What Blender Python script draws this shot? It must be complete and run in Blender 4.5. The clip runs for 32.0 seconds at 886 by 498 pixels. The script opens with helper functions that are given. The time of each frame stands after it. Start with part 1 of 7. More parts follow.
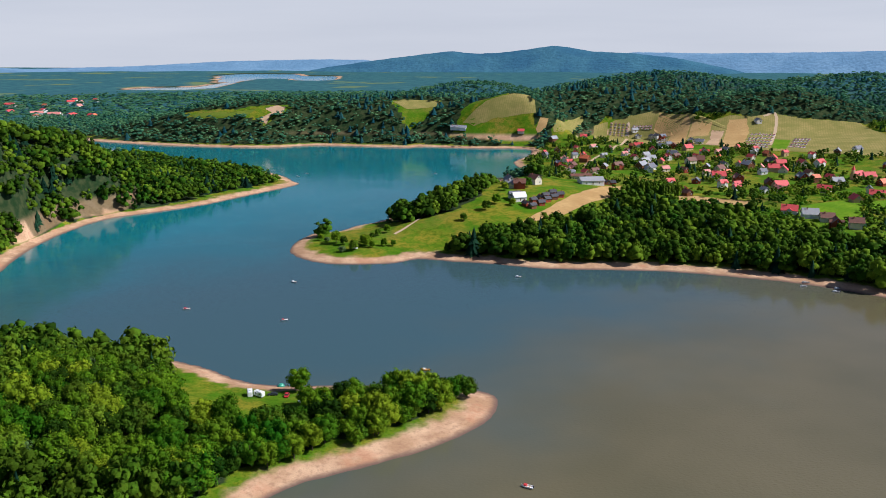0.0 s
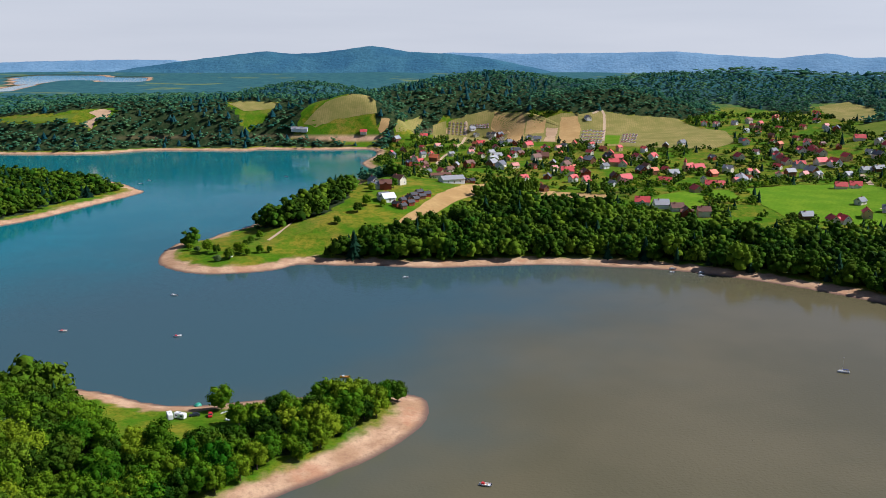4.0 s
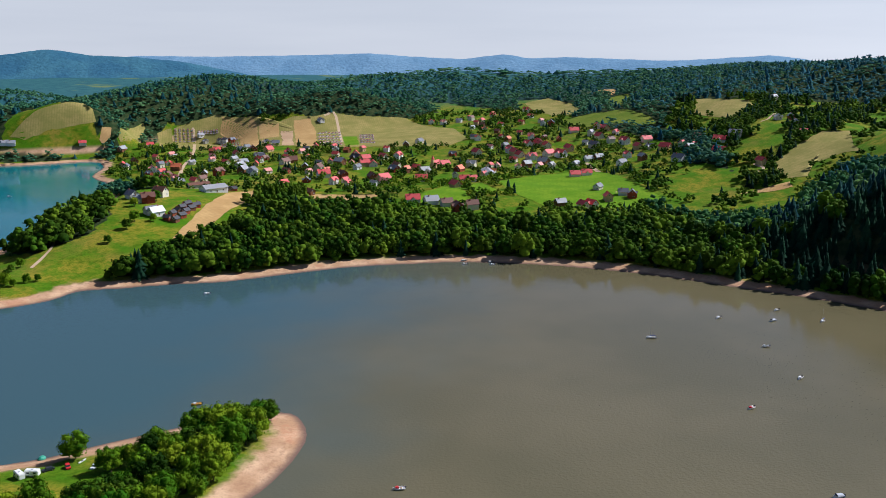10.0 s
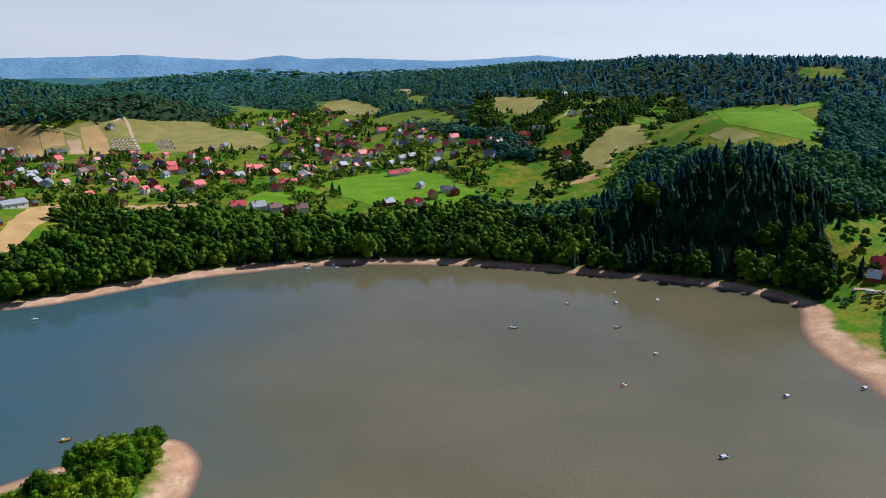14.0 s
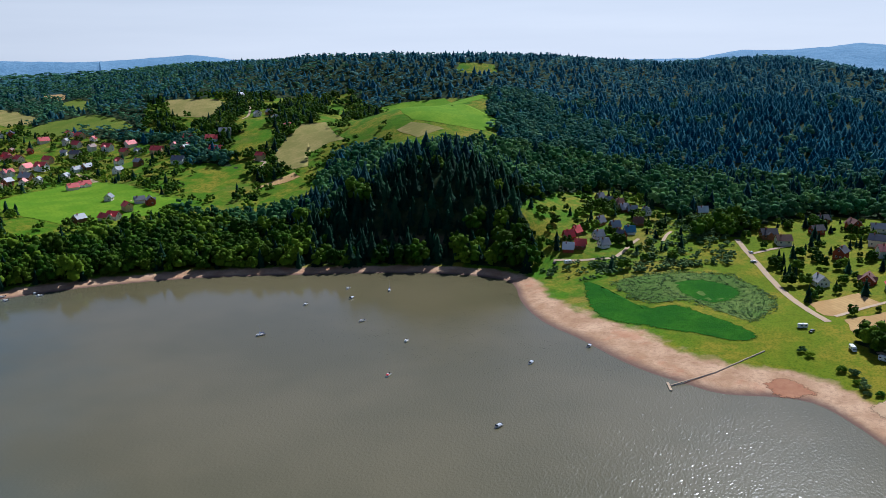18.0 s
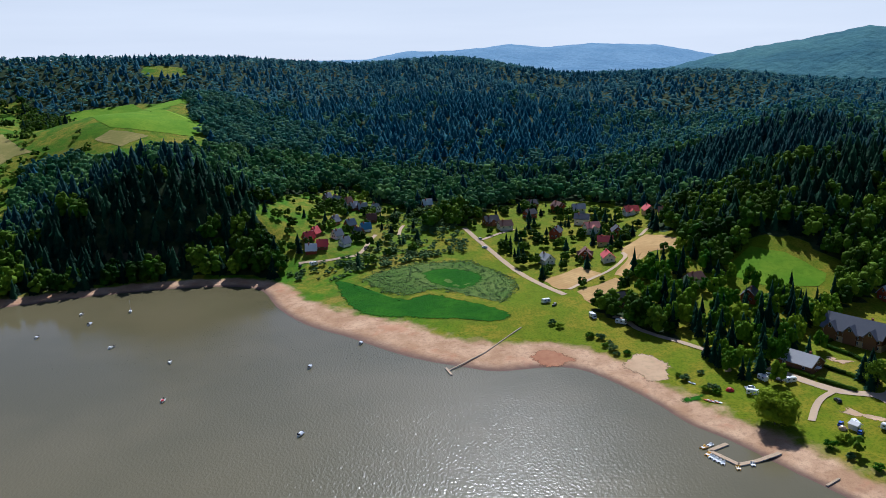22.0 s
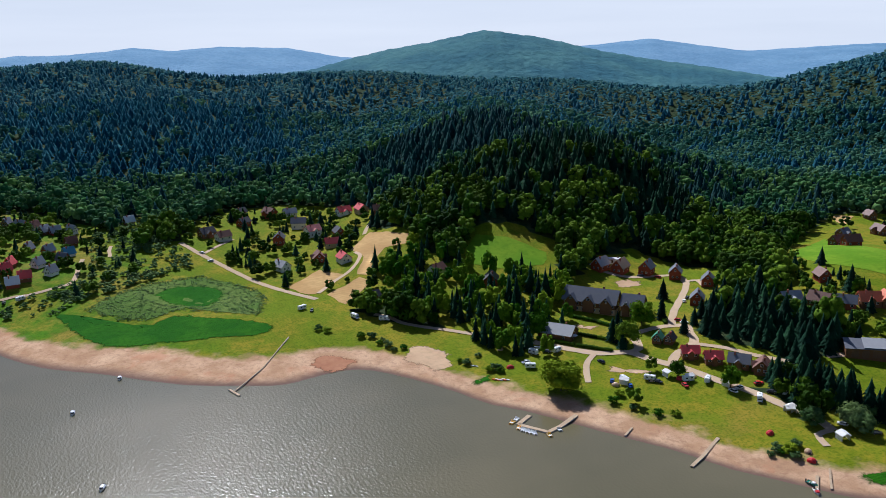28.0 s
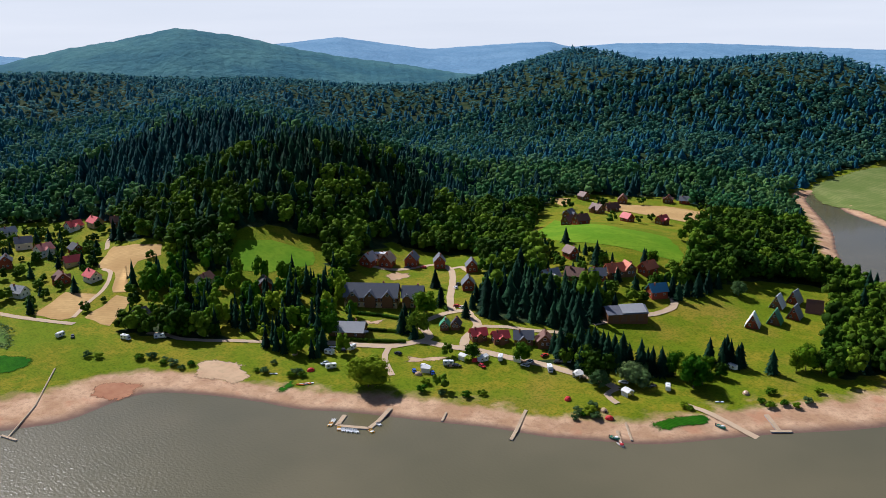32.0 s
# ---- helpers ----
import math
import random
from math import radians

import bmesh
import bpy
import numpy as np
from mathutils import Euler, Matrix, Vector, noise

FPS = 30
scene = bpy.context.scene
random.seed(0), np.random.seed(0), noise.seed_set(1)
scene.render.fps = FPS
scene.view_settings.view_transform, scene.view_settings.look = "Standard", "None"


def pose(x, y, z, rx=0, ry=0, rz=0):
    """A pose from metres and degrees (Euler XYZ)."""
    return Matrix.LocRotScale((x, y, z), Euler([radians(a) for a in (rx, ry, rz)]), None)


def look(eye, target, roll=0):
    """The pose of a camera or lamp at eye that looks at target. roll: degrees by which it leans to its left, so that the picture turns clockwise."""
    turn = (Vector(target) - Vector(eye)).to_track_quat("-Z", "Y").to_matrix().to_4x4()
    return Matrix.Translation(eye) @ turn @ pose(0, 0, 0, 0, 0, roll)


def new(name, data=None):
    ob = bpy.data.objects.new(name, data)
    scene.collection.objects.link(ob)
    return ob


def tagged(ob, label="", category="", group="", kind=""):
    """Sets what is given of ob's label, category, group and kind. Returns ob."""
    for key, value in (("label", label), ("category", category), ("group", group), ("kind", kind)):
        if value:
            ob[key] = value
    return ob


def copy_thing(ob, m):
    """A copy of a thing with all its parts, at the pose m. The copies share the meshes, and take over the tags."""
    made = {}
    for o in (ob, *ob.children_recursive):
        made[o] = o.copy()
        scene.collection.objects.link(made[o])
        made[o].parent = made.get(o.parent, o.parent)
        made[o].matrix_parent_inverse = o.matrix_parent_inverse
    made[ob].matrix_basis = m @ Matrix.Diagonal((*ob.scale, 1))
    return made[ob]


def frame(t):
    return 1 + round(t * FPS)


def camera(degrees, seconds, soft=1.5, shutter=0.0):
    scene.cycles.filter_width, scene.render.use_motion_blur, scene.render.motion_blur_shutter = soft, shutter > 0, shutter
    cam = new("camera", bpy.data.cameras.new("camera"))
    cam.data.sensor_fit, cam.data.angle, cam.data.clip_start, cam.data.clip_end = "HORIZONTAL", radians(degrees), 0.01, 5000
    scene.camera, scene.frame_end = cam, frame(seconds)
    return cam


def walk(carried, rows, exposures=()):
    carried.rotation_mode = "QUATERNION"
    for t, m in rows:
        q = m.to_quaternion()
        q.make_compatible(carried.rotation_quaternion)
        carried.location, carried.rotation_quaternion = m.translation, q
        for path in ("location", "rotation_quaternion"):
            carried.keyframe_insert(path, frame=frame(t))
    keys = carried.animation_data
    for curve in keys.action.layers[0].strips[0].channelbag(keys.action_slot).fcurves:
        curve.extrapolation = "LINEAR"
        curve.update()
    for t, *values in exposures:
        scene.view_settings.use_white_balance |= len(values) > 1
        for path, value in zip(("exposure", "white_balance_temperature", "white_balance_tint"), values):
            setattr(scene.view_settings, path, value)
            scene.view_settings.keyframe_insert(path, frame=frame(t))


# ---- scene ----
cam = camera(53.93, 32.0, soft=0.8)
# seconds, eye, then heading (clockwise from +y), pitch and lean in degrees
PATH = [
    (0, (0.00, 0.00, 150.00), (-0.000, -13.373, 0.053)),
    (0.5, (-5.79, 0.09, 150.03), (1.589, -13.359, 0.078)),
    (1, (-11.21, 0.48, 149.95), (3.218, -13.343, 0.063)),
    (1.5, (-17.06, 1.41, 149.99), (4.826, -13.338, 0.097)),
    (2, (-22.66, 2.23, 150.09), (6.438, -13.332, 0.127)),
    (2.5, (-28.39, 3.51, 150.27), (7.953, -13.370, 0.235)),
    (3, (-33.91, 4.74, 150.33), (9.488, -13.364, 0.286)),
    (3.5, (-39.16, 5.86, 150.34), (10.904, -13.345, 0.271)),
    (5.5, (-60.76, 12.09, 150.07), (16.782, -13.294, 0.255)),
    (6, (-66.13, 14.38, 149.87), (18.315, -13.266, 0.251)),
    (6.5, (-71.45, 16.36, 149.92), (19.802, -13.256, 0.285)),
    (7, (-76.62, 18.18, 150.03), (21.551, -13.250, 0.259)),
    (7.5, (-81.60, 20.19, 149.99), (23.323, -13.223, 0.244)),
    (8, (-86.91, 22.16, 149.77), (25.178, -13.180, 0.188)),
    (8.5, (-92.22, 24.24, 150.12), (26.950, -13.167, 0.153)),
    (9, (-96.80, 27.09, 150.30), (28.815, -13.159, 0.095)),
    (9.5, (-101.95, 29.92, 150.35), (30.629, -13.144, 0.142)),
    (10, (-106.35, 32.64, 150.54), (32.449, -13.125, 0.093)),
    (10.5, (-111.35, 35.72, 150.65), (34.281, -13.120, 0.130)),
    (11, (-115.79, 39.33, 150.64), (36.161, -13.101, 0.138)),
    (11.5, (-119.61, 42.57, 150.55), (37.908, -13.092, 0.107)),
    (12, (-123.57, 46.30, 150.60), (39.781, -13.104, 0.043)),
    (12.5, (-127.00, 49.58, 150.80), (41.493, -13.105, 0.004)),
    (13, (-130.41, 53.49, 150.88), (43.343, -13.116, -0.038)),
    (13.5, (-134.19, 57.02, 150.84), (45.082, -13.084, -0.046)),
    (15.5, (-150.11, 72.30, 150.77), (54.846, -13.064, 0.149)),
    (16, (-153.24, 76.72, 150.61), (57.960, -13.035, 0.056)),
    (16.5, (-156.21, 80.41, 150.72), (60.778, -13.035, 0.008)),
    (17, (-159.60, 85.10, 151.62), (63.916, -13.096, -0.099)),
    (17.5, (-161.20, 89.85, 152.27), (66.716, -13.188, -0.256)),
    (18, (-162.27, 94.12, 152.67), (69.504, -13.279, -0.524)),
    (18.5, (-163.86, 98.91, 152.26), (72.129, -13.256, -0.624)),
    (19, (-164.89, 103.91, 152.17), (74.912, -13.282, -0.653)),
    (19.5, (-166.81, 108.87, 152.41), (77.304, -13.298, -0.713)),
    (20, (-166.66, 115.29, 152.74), (79.044, -13.293, -0.556)),
    (20.5, (-167.38, 120.42, 152.65), (80.199, -13.263, -0.524)),
    (21, (-168.23, 125.11, 152.68), (81.490, -13.249, -0.548)),
    (21.5, (-168.60, 129.93, 152.25), (85.582, -13.274, -0.624)),
    (22, (-168.31, 135.56, 152.20), (90.822, -13.355, -0.727)),
    (22.5, (-168.26, 141.73, 152.25), (94.136, -13.387, -0.712)),
    (23, (-167.28, 146.82, 152.10), (96.846, -13.391, -0.734)),
    (23.5, (-166.37, 152.28, 151.96), (99.420, -13.403, -0.719)),
    (24, (-165.74, 156.84, 152.16), (101.889, -13.416, -0.839)),
    (24.5, (-164.76, 161.92, 152.18), (104.157, -13.417, -0.867)),
    (25, (-163.35, 166.70, 152.06), (106.482, -13.426, -0.933)),
    (25.5, (-161.56, 172.33, 152.25), (108.669, -13.451, -0.858)),
    (27.5, (-153.75, 193.29, 153.01), (114.485, -13.462, -0.775)),
    (28, (-151.67, 197.85, 152.94), (115.134, -13.438, -0.750)),
    (28.5, (-149.66, 202.34, 153.02), (117.597, -13.469, -0.758)),
    (29, (-147.05, 207.01, 153.49), (120.495, -13.551, -0.791)),
    (29.5, (-144.13, 212.26, 153.64), (123.001, -13.587, -0.687)),
    (30, (-141.59, 217.04, 153.81), (125.187, -13.608, -0.656)),
    (30.5, (-138.05, 221.39, 153.57), (127.339, -13.626, -0.600)),
    (31, (-135.04, 225.23, 153.87), (130.139, -13.695, -0.664)),
    (31.5, (-131.41, 229.38, 153.90), (132.936, -13.727, -0.633)),
    (32, (-127.55, 233.18, 153.98), (135.375, -13.775, -0.616)),
]


def aimed(eye, turn):
    a, q, r = turn
    away = Vector((math.sin(radians(a)) * math.cos(radians(q)), math.cos(radians(a)) * math.cos(radians(q)), math.sin(radians(q))))
    return look(eye, Vector(eye) + away * 100, r)


walk(cam, [(t, aimed(eye, turn)) for t, eye, turn in PATH], [(0, 0.29, 5250, 20), (12, 0.3, 5150, 18), (17, 0.27, 4900, 17), (25, 0.27, 4900, 17), (32, 0.32, 5200, 19)])


# ---- world ----
SUN_AZ, SUN_EL = 97, 43
world = bpy.data.worlds.new("world")
scene.world = world
world.use_nodes = True
wn, wl = world.node_tree.nodes, world.node_tree.links
sky = wn.new("ShaderNodeTexSky")
sky.sky_type = "NISHITA"
sky.sun_disc = False
sky.sun_elevation, sky.sun_rotation = radians(SUN_EL), radians(SUN_AZ)
sky.air_density, sky.dust_density, sky.ozone_density, sky.altitude = 1.0, 1.0, 2.5, 400
# summer haze towards the horizon, with thin high streaks
tc = wn.new("ShaderNodeTexCoord")
mp = wn.new("ShaderNodeMapping")
mp.inputs["Scale"].default_value = (1.2, 1.2, 16)
cn = wn.new("ShaderNodeTexNoise")
cn.inputs["Scale"].default_value, cn.inputs["Detail"].default_value = 2.2, 5
sz = wn.new("ShaderNodeSeparateXYZ")
cr = wn.new("ShaderNodeMapRange")
cr.interpolation_type = "SMOOTHSTEP"
cr.inputs["From Min"].default_value, cr.inputs["From Max"].default_value, cr.inputs["To Min"].default_value, cr.inputs["To Max"].default_value = 0.03, 0.21, 0.94, 0.03
st = wn.new("ShaderNodeMapRange")
st.inputs["From Min"].default_value, st.inputs["From Max"].default_value, st.inputs["To Min"].default_value, st.inputs["To Max"].default_value = 0.3, 0.75, 0.0, 1.0
hz = wn.new("ShaderNodeMix")
hz.data_type = "RGBA"
hz.inputs["A"].default_value, hz.inputs["B"].default_value = (16.2, 15.7, 13.6, 1), (18.0, 17.2, 14.6, 1)
mx = wn.new("ShaderNodeMix")
mx.data_type = "RGBA"
bg = wn["Background"]
bg.inputs["Strength"].default_value = 0.04
wl.new(tc.outputs["Generated"], mp.inputs["Vector"])
wl.new(tc.outputs["Generated"], sz.inputs[0])
wl.new(sz.outputs["Z"], cr.inputs["Value"])
wl.new(mp.outputs["Vector"], cn.inputs["Vector"])
wl.new(cn.outputs["Fac"], st.inputs["Value"])
wl.new(st.outputs["Result"], hz.inputs["Factor"])
wl.new(cr.outputs["Result"], mx.inputs["Factor"])
wl.new(sky.outputs["Color"], mx.inputs["A"])
# the haze is brightest towards the sun
away = wn.new("ShaderNodeMapRange")
away.interpolation_type = "SMOOTHSTEP"
away.inputs["From Min"].default_value, away.inputs["From Max"].default_value, away.inputs["To Min"].default_value, away.inputs["To Max"].default_value = 0.3, 1.0, 1.0, 0.82
dim = wn.new("ShaderNodeVectorMath")
dim.operation = "SCALE"
wl.new(sz.outputs["Y"], away.inputs["Value"])
wl.new(hz.outputs["Result"], dim.inputs[0])
wl.new(away.outputs["Result"], dim.inputs["Scale"])
wl.new(dim.outputs["Vector"], mx.inputs["B"])
wl.new(mx.outputs["Result"], bg.inputs["Color"])
sun = new("sun", bpy.data.lights.new("sun", "SUN"))
sun.data.energy, sun.data.angle, sun.data.color = 5.0, radians(0.5), (1.0, 0.90, 0.70)
sun.matrix_world = look((math.sin(radians(SUN_AZ)) * math.cos(radians(SUN_EL)) * 900, math.cos(radians(SUN_AZ)) * math.cos(radians(SUN_EL)) * 900, math.sin(radians(SUN_EL)) * 900), (0, 0, 0))

# ---- materials ----
class Mat:
    """A node material with a few shorthands."""

    def __init__(self, name, rough=0.8, metal=0.0):
        self.m = bpy.data.materials.new(name)
        self.m.use_nodes = True
        self.n, self.l = self.m.node_tree.nodes, self.m.node_tree.links
        self.b = self.n["Principled BSDF"]
        self.b.inputs["Roughness"].default_value, self.b.inputs["Metallic"].default_value = rough, metal
        self.b.inputs["Specular IOR Level"].default_value = 0.3 if rough < 0.85 else 0.04
        self.where = self.n.new("ShaderNodeNewGeometry")

    def noise(self, size, detail=3, stretch=(1, 1, 1), rough=0.55):
        """Noise over the world at a size in metres: its output, 0 to 1."""
        mp, tx = self.n.new("ShaderNodeMapping"), self.n.new("ShaderNodeTexNoise")
        mp.inputs["Scale"].default_value = [s / size for s in stretch]
        tx.inputs["Scale"].default_value, tx.inputs["Detail"].default_value, tx.inputs["Roughness"].default_value = 1, detail, rough
        self.l.new(self.where.outputs["Position"], mp.inputs["Vector"])
        self.l.new(mp.outputs["Vector"], tx.inputs["Vector"])
        return tx.outputs["Fac"]

    def ramp(self, value, a, b, low=0.0, high=1.0):
        r = self.n.new("ShaderNodeMapRange")
        r.interpolation_type = "SMOOTHSTEP"
        for k, v in zip(("From Min", "From Max", "To Min", "To Max"), (a, b, low, high)):
            r.inputs[k].default_value = v
        self.l.new(value, r.inputs["Value"])
        return r.outputs["Result"]

    def mix(self, fac, a, b, mode="MIX"):
        x = self.n.new("ShaderNodeMix")
        x.data_type, x.blend_type = "RGBA", mode
        for key, v in (("Factor", fac), ("A", a), ("B", b)):
            if isinstance(v, bpy.types.NodeSocket):
                self.l.new(v, x.inputs[key])
            elif key == "Factor":
                x.inputs[key].default_value = v
            else:
                x.inputs[key].default_value = (*v, 1)
        return x.outputs["Result"]

    def math(self, op, a, b):
        x = self.n.new("ShaderNodeMath")
        x.operation = op
        for i, v in enumerate((a, b)):
            if isinstance(v, bpy.types.NodeSocket):
                self.l.new(v, x.inputs[i])
            else:
                x.inputs[i].default_value = v
        return x.outputs[0]

    def axis(self, name):
        x = self.n.new("ShaderNodeSeparateXYZ")
        self.l.new(self.where.outputs["Position"], x.inputs[0])
        return x.outputs[name]

    def own(self):
        """A random number for each object."""
        return self.n.new("ShaderNodeObjectInfo").outputs["Random"]

    def island(self):
        return self.where.outputs["Random Per Island"]

    def attr(self, name):
        a = self.n.new("ShaderNodeAttribute")
        a.attribute_name = name
        return a.outputs["Fac"]

    def colour(self, value):
        self.l.new(value, self.b.inputs["Base Color"])
        return self

    def bump(self, height, far=0.3, strength=0.6):
        x = self.n.new("ShaderNodeBump")
        x.inputs["Distance"].default_value, x.inputs["Strength"].default_value = far, strength
        self.l.new(height, x.inputs["Height"])
        self.l.new(x.outputs["Normal"], self.b.inputs["Normal"])
        return self

    def backlit(self, amount, tint):
        """Light that passes through leaves."""
        t, s, out = self.n.new("ShaderNodeBsdfTranslucent"), self.n.new("ShaderNodeMixShader"), self.n["Material Output"]
        if isinstance(tint, bpy.types.NodeSocket):
            self.l.new(tint, t.inputs["Color"])
        else:
            t.inputs["Color"].default_value = (*tint, 1)
        s.inputs[0].default_value = amount
        self.l.new(self.b.outputs[0], s.inputs[1])
        self.l.new(t.outputs[0], s.inputs[2])
        self.l.new(s.outputs[0], out.inputs["Surface"])
        return self


def plain(name, rgb, rough=0.7, vary=0.25, size=1.5, metal=0.0):
    """A worn surface: its colour mottled at two scales."""
    m = Mat(name, rough, metal)
    dark = [c * (1 - vary) for c in rgb]
    light = [min(1, c * (1 + vary * 0.6)) for c in rgb]
    f = m.mix(0.4, m.mix(m.noise(size, 4), dark, light), m.mix(m.noise(size * 0.12, 2), dark, light))
    return m.colour(m.mix(0.25, f, m.mix(m.own(), dark, light))).bump(m.noise(size * 0.2, 3), 0.02, 0.4).m


def foliage(name, dark, mid, light, scale=7.0, glow=0.22):
    m = Mat(name, 0.75)
    m.b.inputs["Specular IOR Level"].default_value = 0.03
    a = m.mix(m.ramp(m.noise(scale, 2), 0.35, 0.65), dark, mid)
    a = m.mix(m.ramp(m.noise(60, 2), 0.3, 0.75, 0.0, 0.45), a, light)
    a = m.mix(m.ramp(m.island(), 0.2, 1.0, 0.0, 0.22), a, light)
    a = m.mix(m.ramp(m.math("FRACT", m.math("ADD", m.attr("tint"), m.own()), 0), 0.5, 1.0, 0.0, 0.75), a, light)
    a = m.mix(m.ramp(m.math("FRACT", m.math("MULTIPLY", m.math("ADD", m.attr("tint"), m.own()), 7.3), 0), 0.4, 1.0, 0.0, 0.75), a, dark)
    a = m.mix(m.ramp(m.noise(0.9, 2), 0.35, 0.7, 0.0, 0.28), a, dark)
    m.colour(a).bump(m.noise(0.8, 3), 0.5, 0.7)
    return m.backlit(glow, a).m


LEAF = foliage("broad leaves", (0.003, 0.020, 0.001), (0.036, 0.116, 0.004), (0.16, 0.245, 0.008), glow=0.1)
LEAF_BRIGHT = foliage("young leaves", (0.012, 0.085, 0.001), (0.092, 0.215, 0.002), (0.27, 0.335, 0.006), glow=0.18)
LEAF_GREY = foliage("willow leaves", (0.05, 0.11, 0.03), (0.11, 0.18, 0.055), (0.21, 0.28, 0.09), glow=0.2)
NEEDLE = foliage("fir needles", (0.003, 0.015, 0.010), (0.010, 0.040, 0.022), (0.026, 0.075, 0.030), glow=0.05)
# further woods: aerial haze painted into the foliage as blue, more with distance
SLOPE_HAZE_LEAF = foliage("haze-tinted slope leaves", (0.012, 0.065, 0.030), (0.055, 0.185, 0.055), (0.18, 0.30, 0.075), 14, 0.25)
SLOPE_HAZE_NEEDLE = foliage("haze-tinted slope spruce needles", (0.004, 0.026, 0.030), (0.010, 0.048, 0.052), (0.028, 0.085, 0.066), 14, 0.1)
NORTH_HAZE_LEAF = foliage("haze-tinted north leaves", (0.017, 0.080, 0.050), (0.045, 0.148, 0.075), (0.125, 0.235, 0.085), 14, 0.2)
NORTH_HAZE_NEEDLE = foliage("haze-tinted north spruce needles", (0.007, 0.046, 0.056), (0.017, 0.074, 0.082), (0.036, 0.108, 0.092), 14, 0.1)
HILL_HAZE_LEAF = foliage("haze-tinted hillside leaves", (0.018, 0.095, 0.085), (0.058, 0.195, 0.135), (0.17, 0.30, 0.145), 14, 0.4)
HILL_HAZE_NEEDLE = foliage("haze-tinted hillside spruce needles", (0.007, 0.062, 0.100), (0.019, 0.106, 0.155), (0.044, 0.152, 0.172), 14, 0.14)
FAR_HAZE_LEAF = foliage("haze-tinted far leaves", (0.036, 0.145, 0.18), (0.07, 0.205, 0.215), (0.155, 0.275, 0.21), 14, 0.45)
FAR_HAZE_NEEDLE = foliage("haze-tinted far spruce needles", (0.013, 0.078, 0.118), (0.025, 0.110, 0.155), (0.048, 0.145, 0.160), 14, 0.2)
BARK = plain("bark", (0.11, 0.085, 0.06), 0.9, 0.4, 0.4)

m = Mat("land", 0.95)
grass = m.mix(m.ramp(m.noise(28, 4), 0.38, 0.62), (0.080, 0.17, 0.002), (0.25, 0.215, 0.016))
grass = m.mix(m.ramp(m.noise(5, 4), 0.42, 0.68, 0, 0.6), grass, (0.04, 0.105, 0.001))
grass = m.mix(m.ramp(m.noise(70, 3), 0.52, 0.72, 0, 0.6), grass, (0.27, 0.18, 0.04))
grass = m.mix(m.ramp(m.noise(13, 5, (1, 1, 1), 0.7), 0.48, 0.6, 0, 0.65), grass, (0.06, 0.165, 0.002))
# the mown lawns of the south shore are dry
grass = m.mix(m.ramp(m.math("ADD", m.axis("Y"), m.math("MULTIPLY", m.noise(60, 3), 120)), 260, 130, 0, 0.35), grass, (0.24, 0.19, 0.002))
grass = m.mix(m.ramp(m.noise(1.2, 3), 0.42, 0.68, 0, 0.5), grass, (0.035, 0.085, 0.001))
sand = m.mix(m.ramp(m.noise(14, 4), 0.35, 0.7), (0.41, 0.245, 0.135), (0.60, 0.40, 0.245))
sand = m.mix(m.ramp(m.noise(2.2, 4, (1, 1, 3)), 0.45, 0.75, 0, 0.6), sand, (0.29, 0.165, 0.10))
sand = m.mix(m.ramp(m.noise(0.55, 3), 0.5, 0.68, 0, 0.35), sand, (0.26, 0.18, 0.10))
sand = m.mix(m.ramp(m.noise(24, 5, (1, 1, 1), 0.65), 0.55, 0.66, 0, 0.5), sand, (0.46, 0.215, 0.115))
height = m.axis("Z")
ragged = m.math("ADD", height, m.math("MULTIPLY", m.math("SUBTRACT", m.noise(9, 4), 0.5), 1.6))
wet = m.mix(m.ramp(m.math("ADD", height, m.math("MULTIPLY", m.noise(4, 3), 0.3)), 0.15, 0.95), (0.16, 0.10, 0.075), sand)
steep = m.n.new("ShaderNodeSeparateXYZ")
m.l.new(m.where.outputs["Normal"], steep.inputs[0])
bank = m.math("MULTIPLY", m.ramp(steep.outputs["Z"], 0.84, 0.72), m.ramp(height, 20, 14))
land = m.mix(m.ramp(ragged, 2.0, 2.7), wet, grass)
# floor of the woods, its shade put into the dark colour
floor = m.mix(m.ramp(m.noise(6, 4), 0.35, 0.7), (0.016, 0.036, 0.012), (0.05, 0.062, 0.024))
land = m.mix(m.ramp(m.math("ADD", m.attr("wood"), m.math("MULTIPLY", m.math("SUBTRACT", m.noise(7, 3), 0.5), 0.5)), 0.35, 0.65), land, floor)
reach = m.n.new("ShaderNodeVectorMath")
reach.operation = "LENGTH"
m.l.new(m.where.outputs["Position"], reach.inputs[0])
# far wooded plain, with the haze of distance painted into its blue-green
hazy_woods = m.mix(m.ramp(m.noise(35, 4), 0.35, 0.7), (0.028, 0.095, 0.115), (0.055, 0.14, 0.14))
hazy_woods = m.mix(m.ramp(m.noise(240, 3), 0.6, 0.66), hazy_woods, (0.14, 0.19, 0.08))
land = m.mix(m.math("MULTIPLY", m.ramp(reach.outputs["Value"], 1500, 1750), m.ramp(height, 1.5, 3.0)), land, hazy_woods)
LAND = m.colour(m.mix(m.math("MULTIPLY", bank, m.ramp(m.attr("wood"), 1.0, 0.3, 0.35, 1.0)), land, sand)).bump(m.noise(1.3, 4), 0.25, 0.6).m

m = Mat("lake water", 0.05)
m.b.inputs["IOR"].default_value = 1.33
m.b.inputs["Specular IOR Level"].default_value = 0.5
silt = m.mix(m.ramp(m.noise(90, 3), 0.3, 0.7), (0.110, 0.097, 0.049), (0.138, 0.118, 0.062))
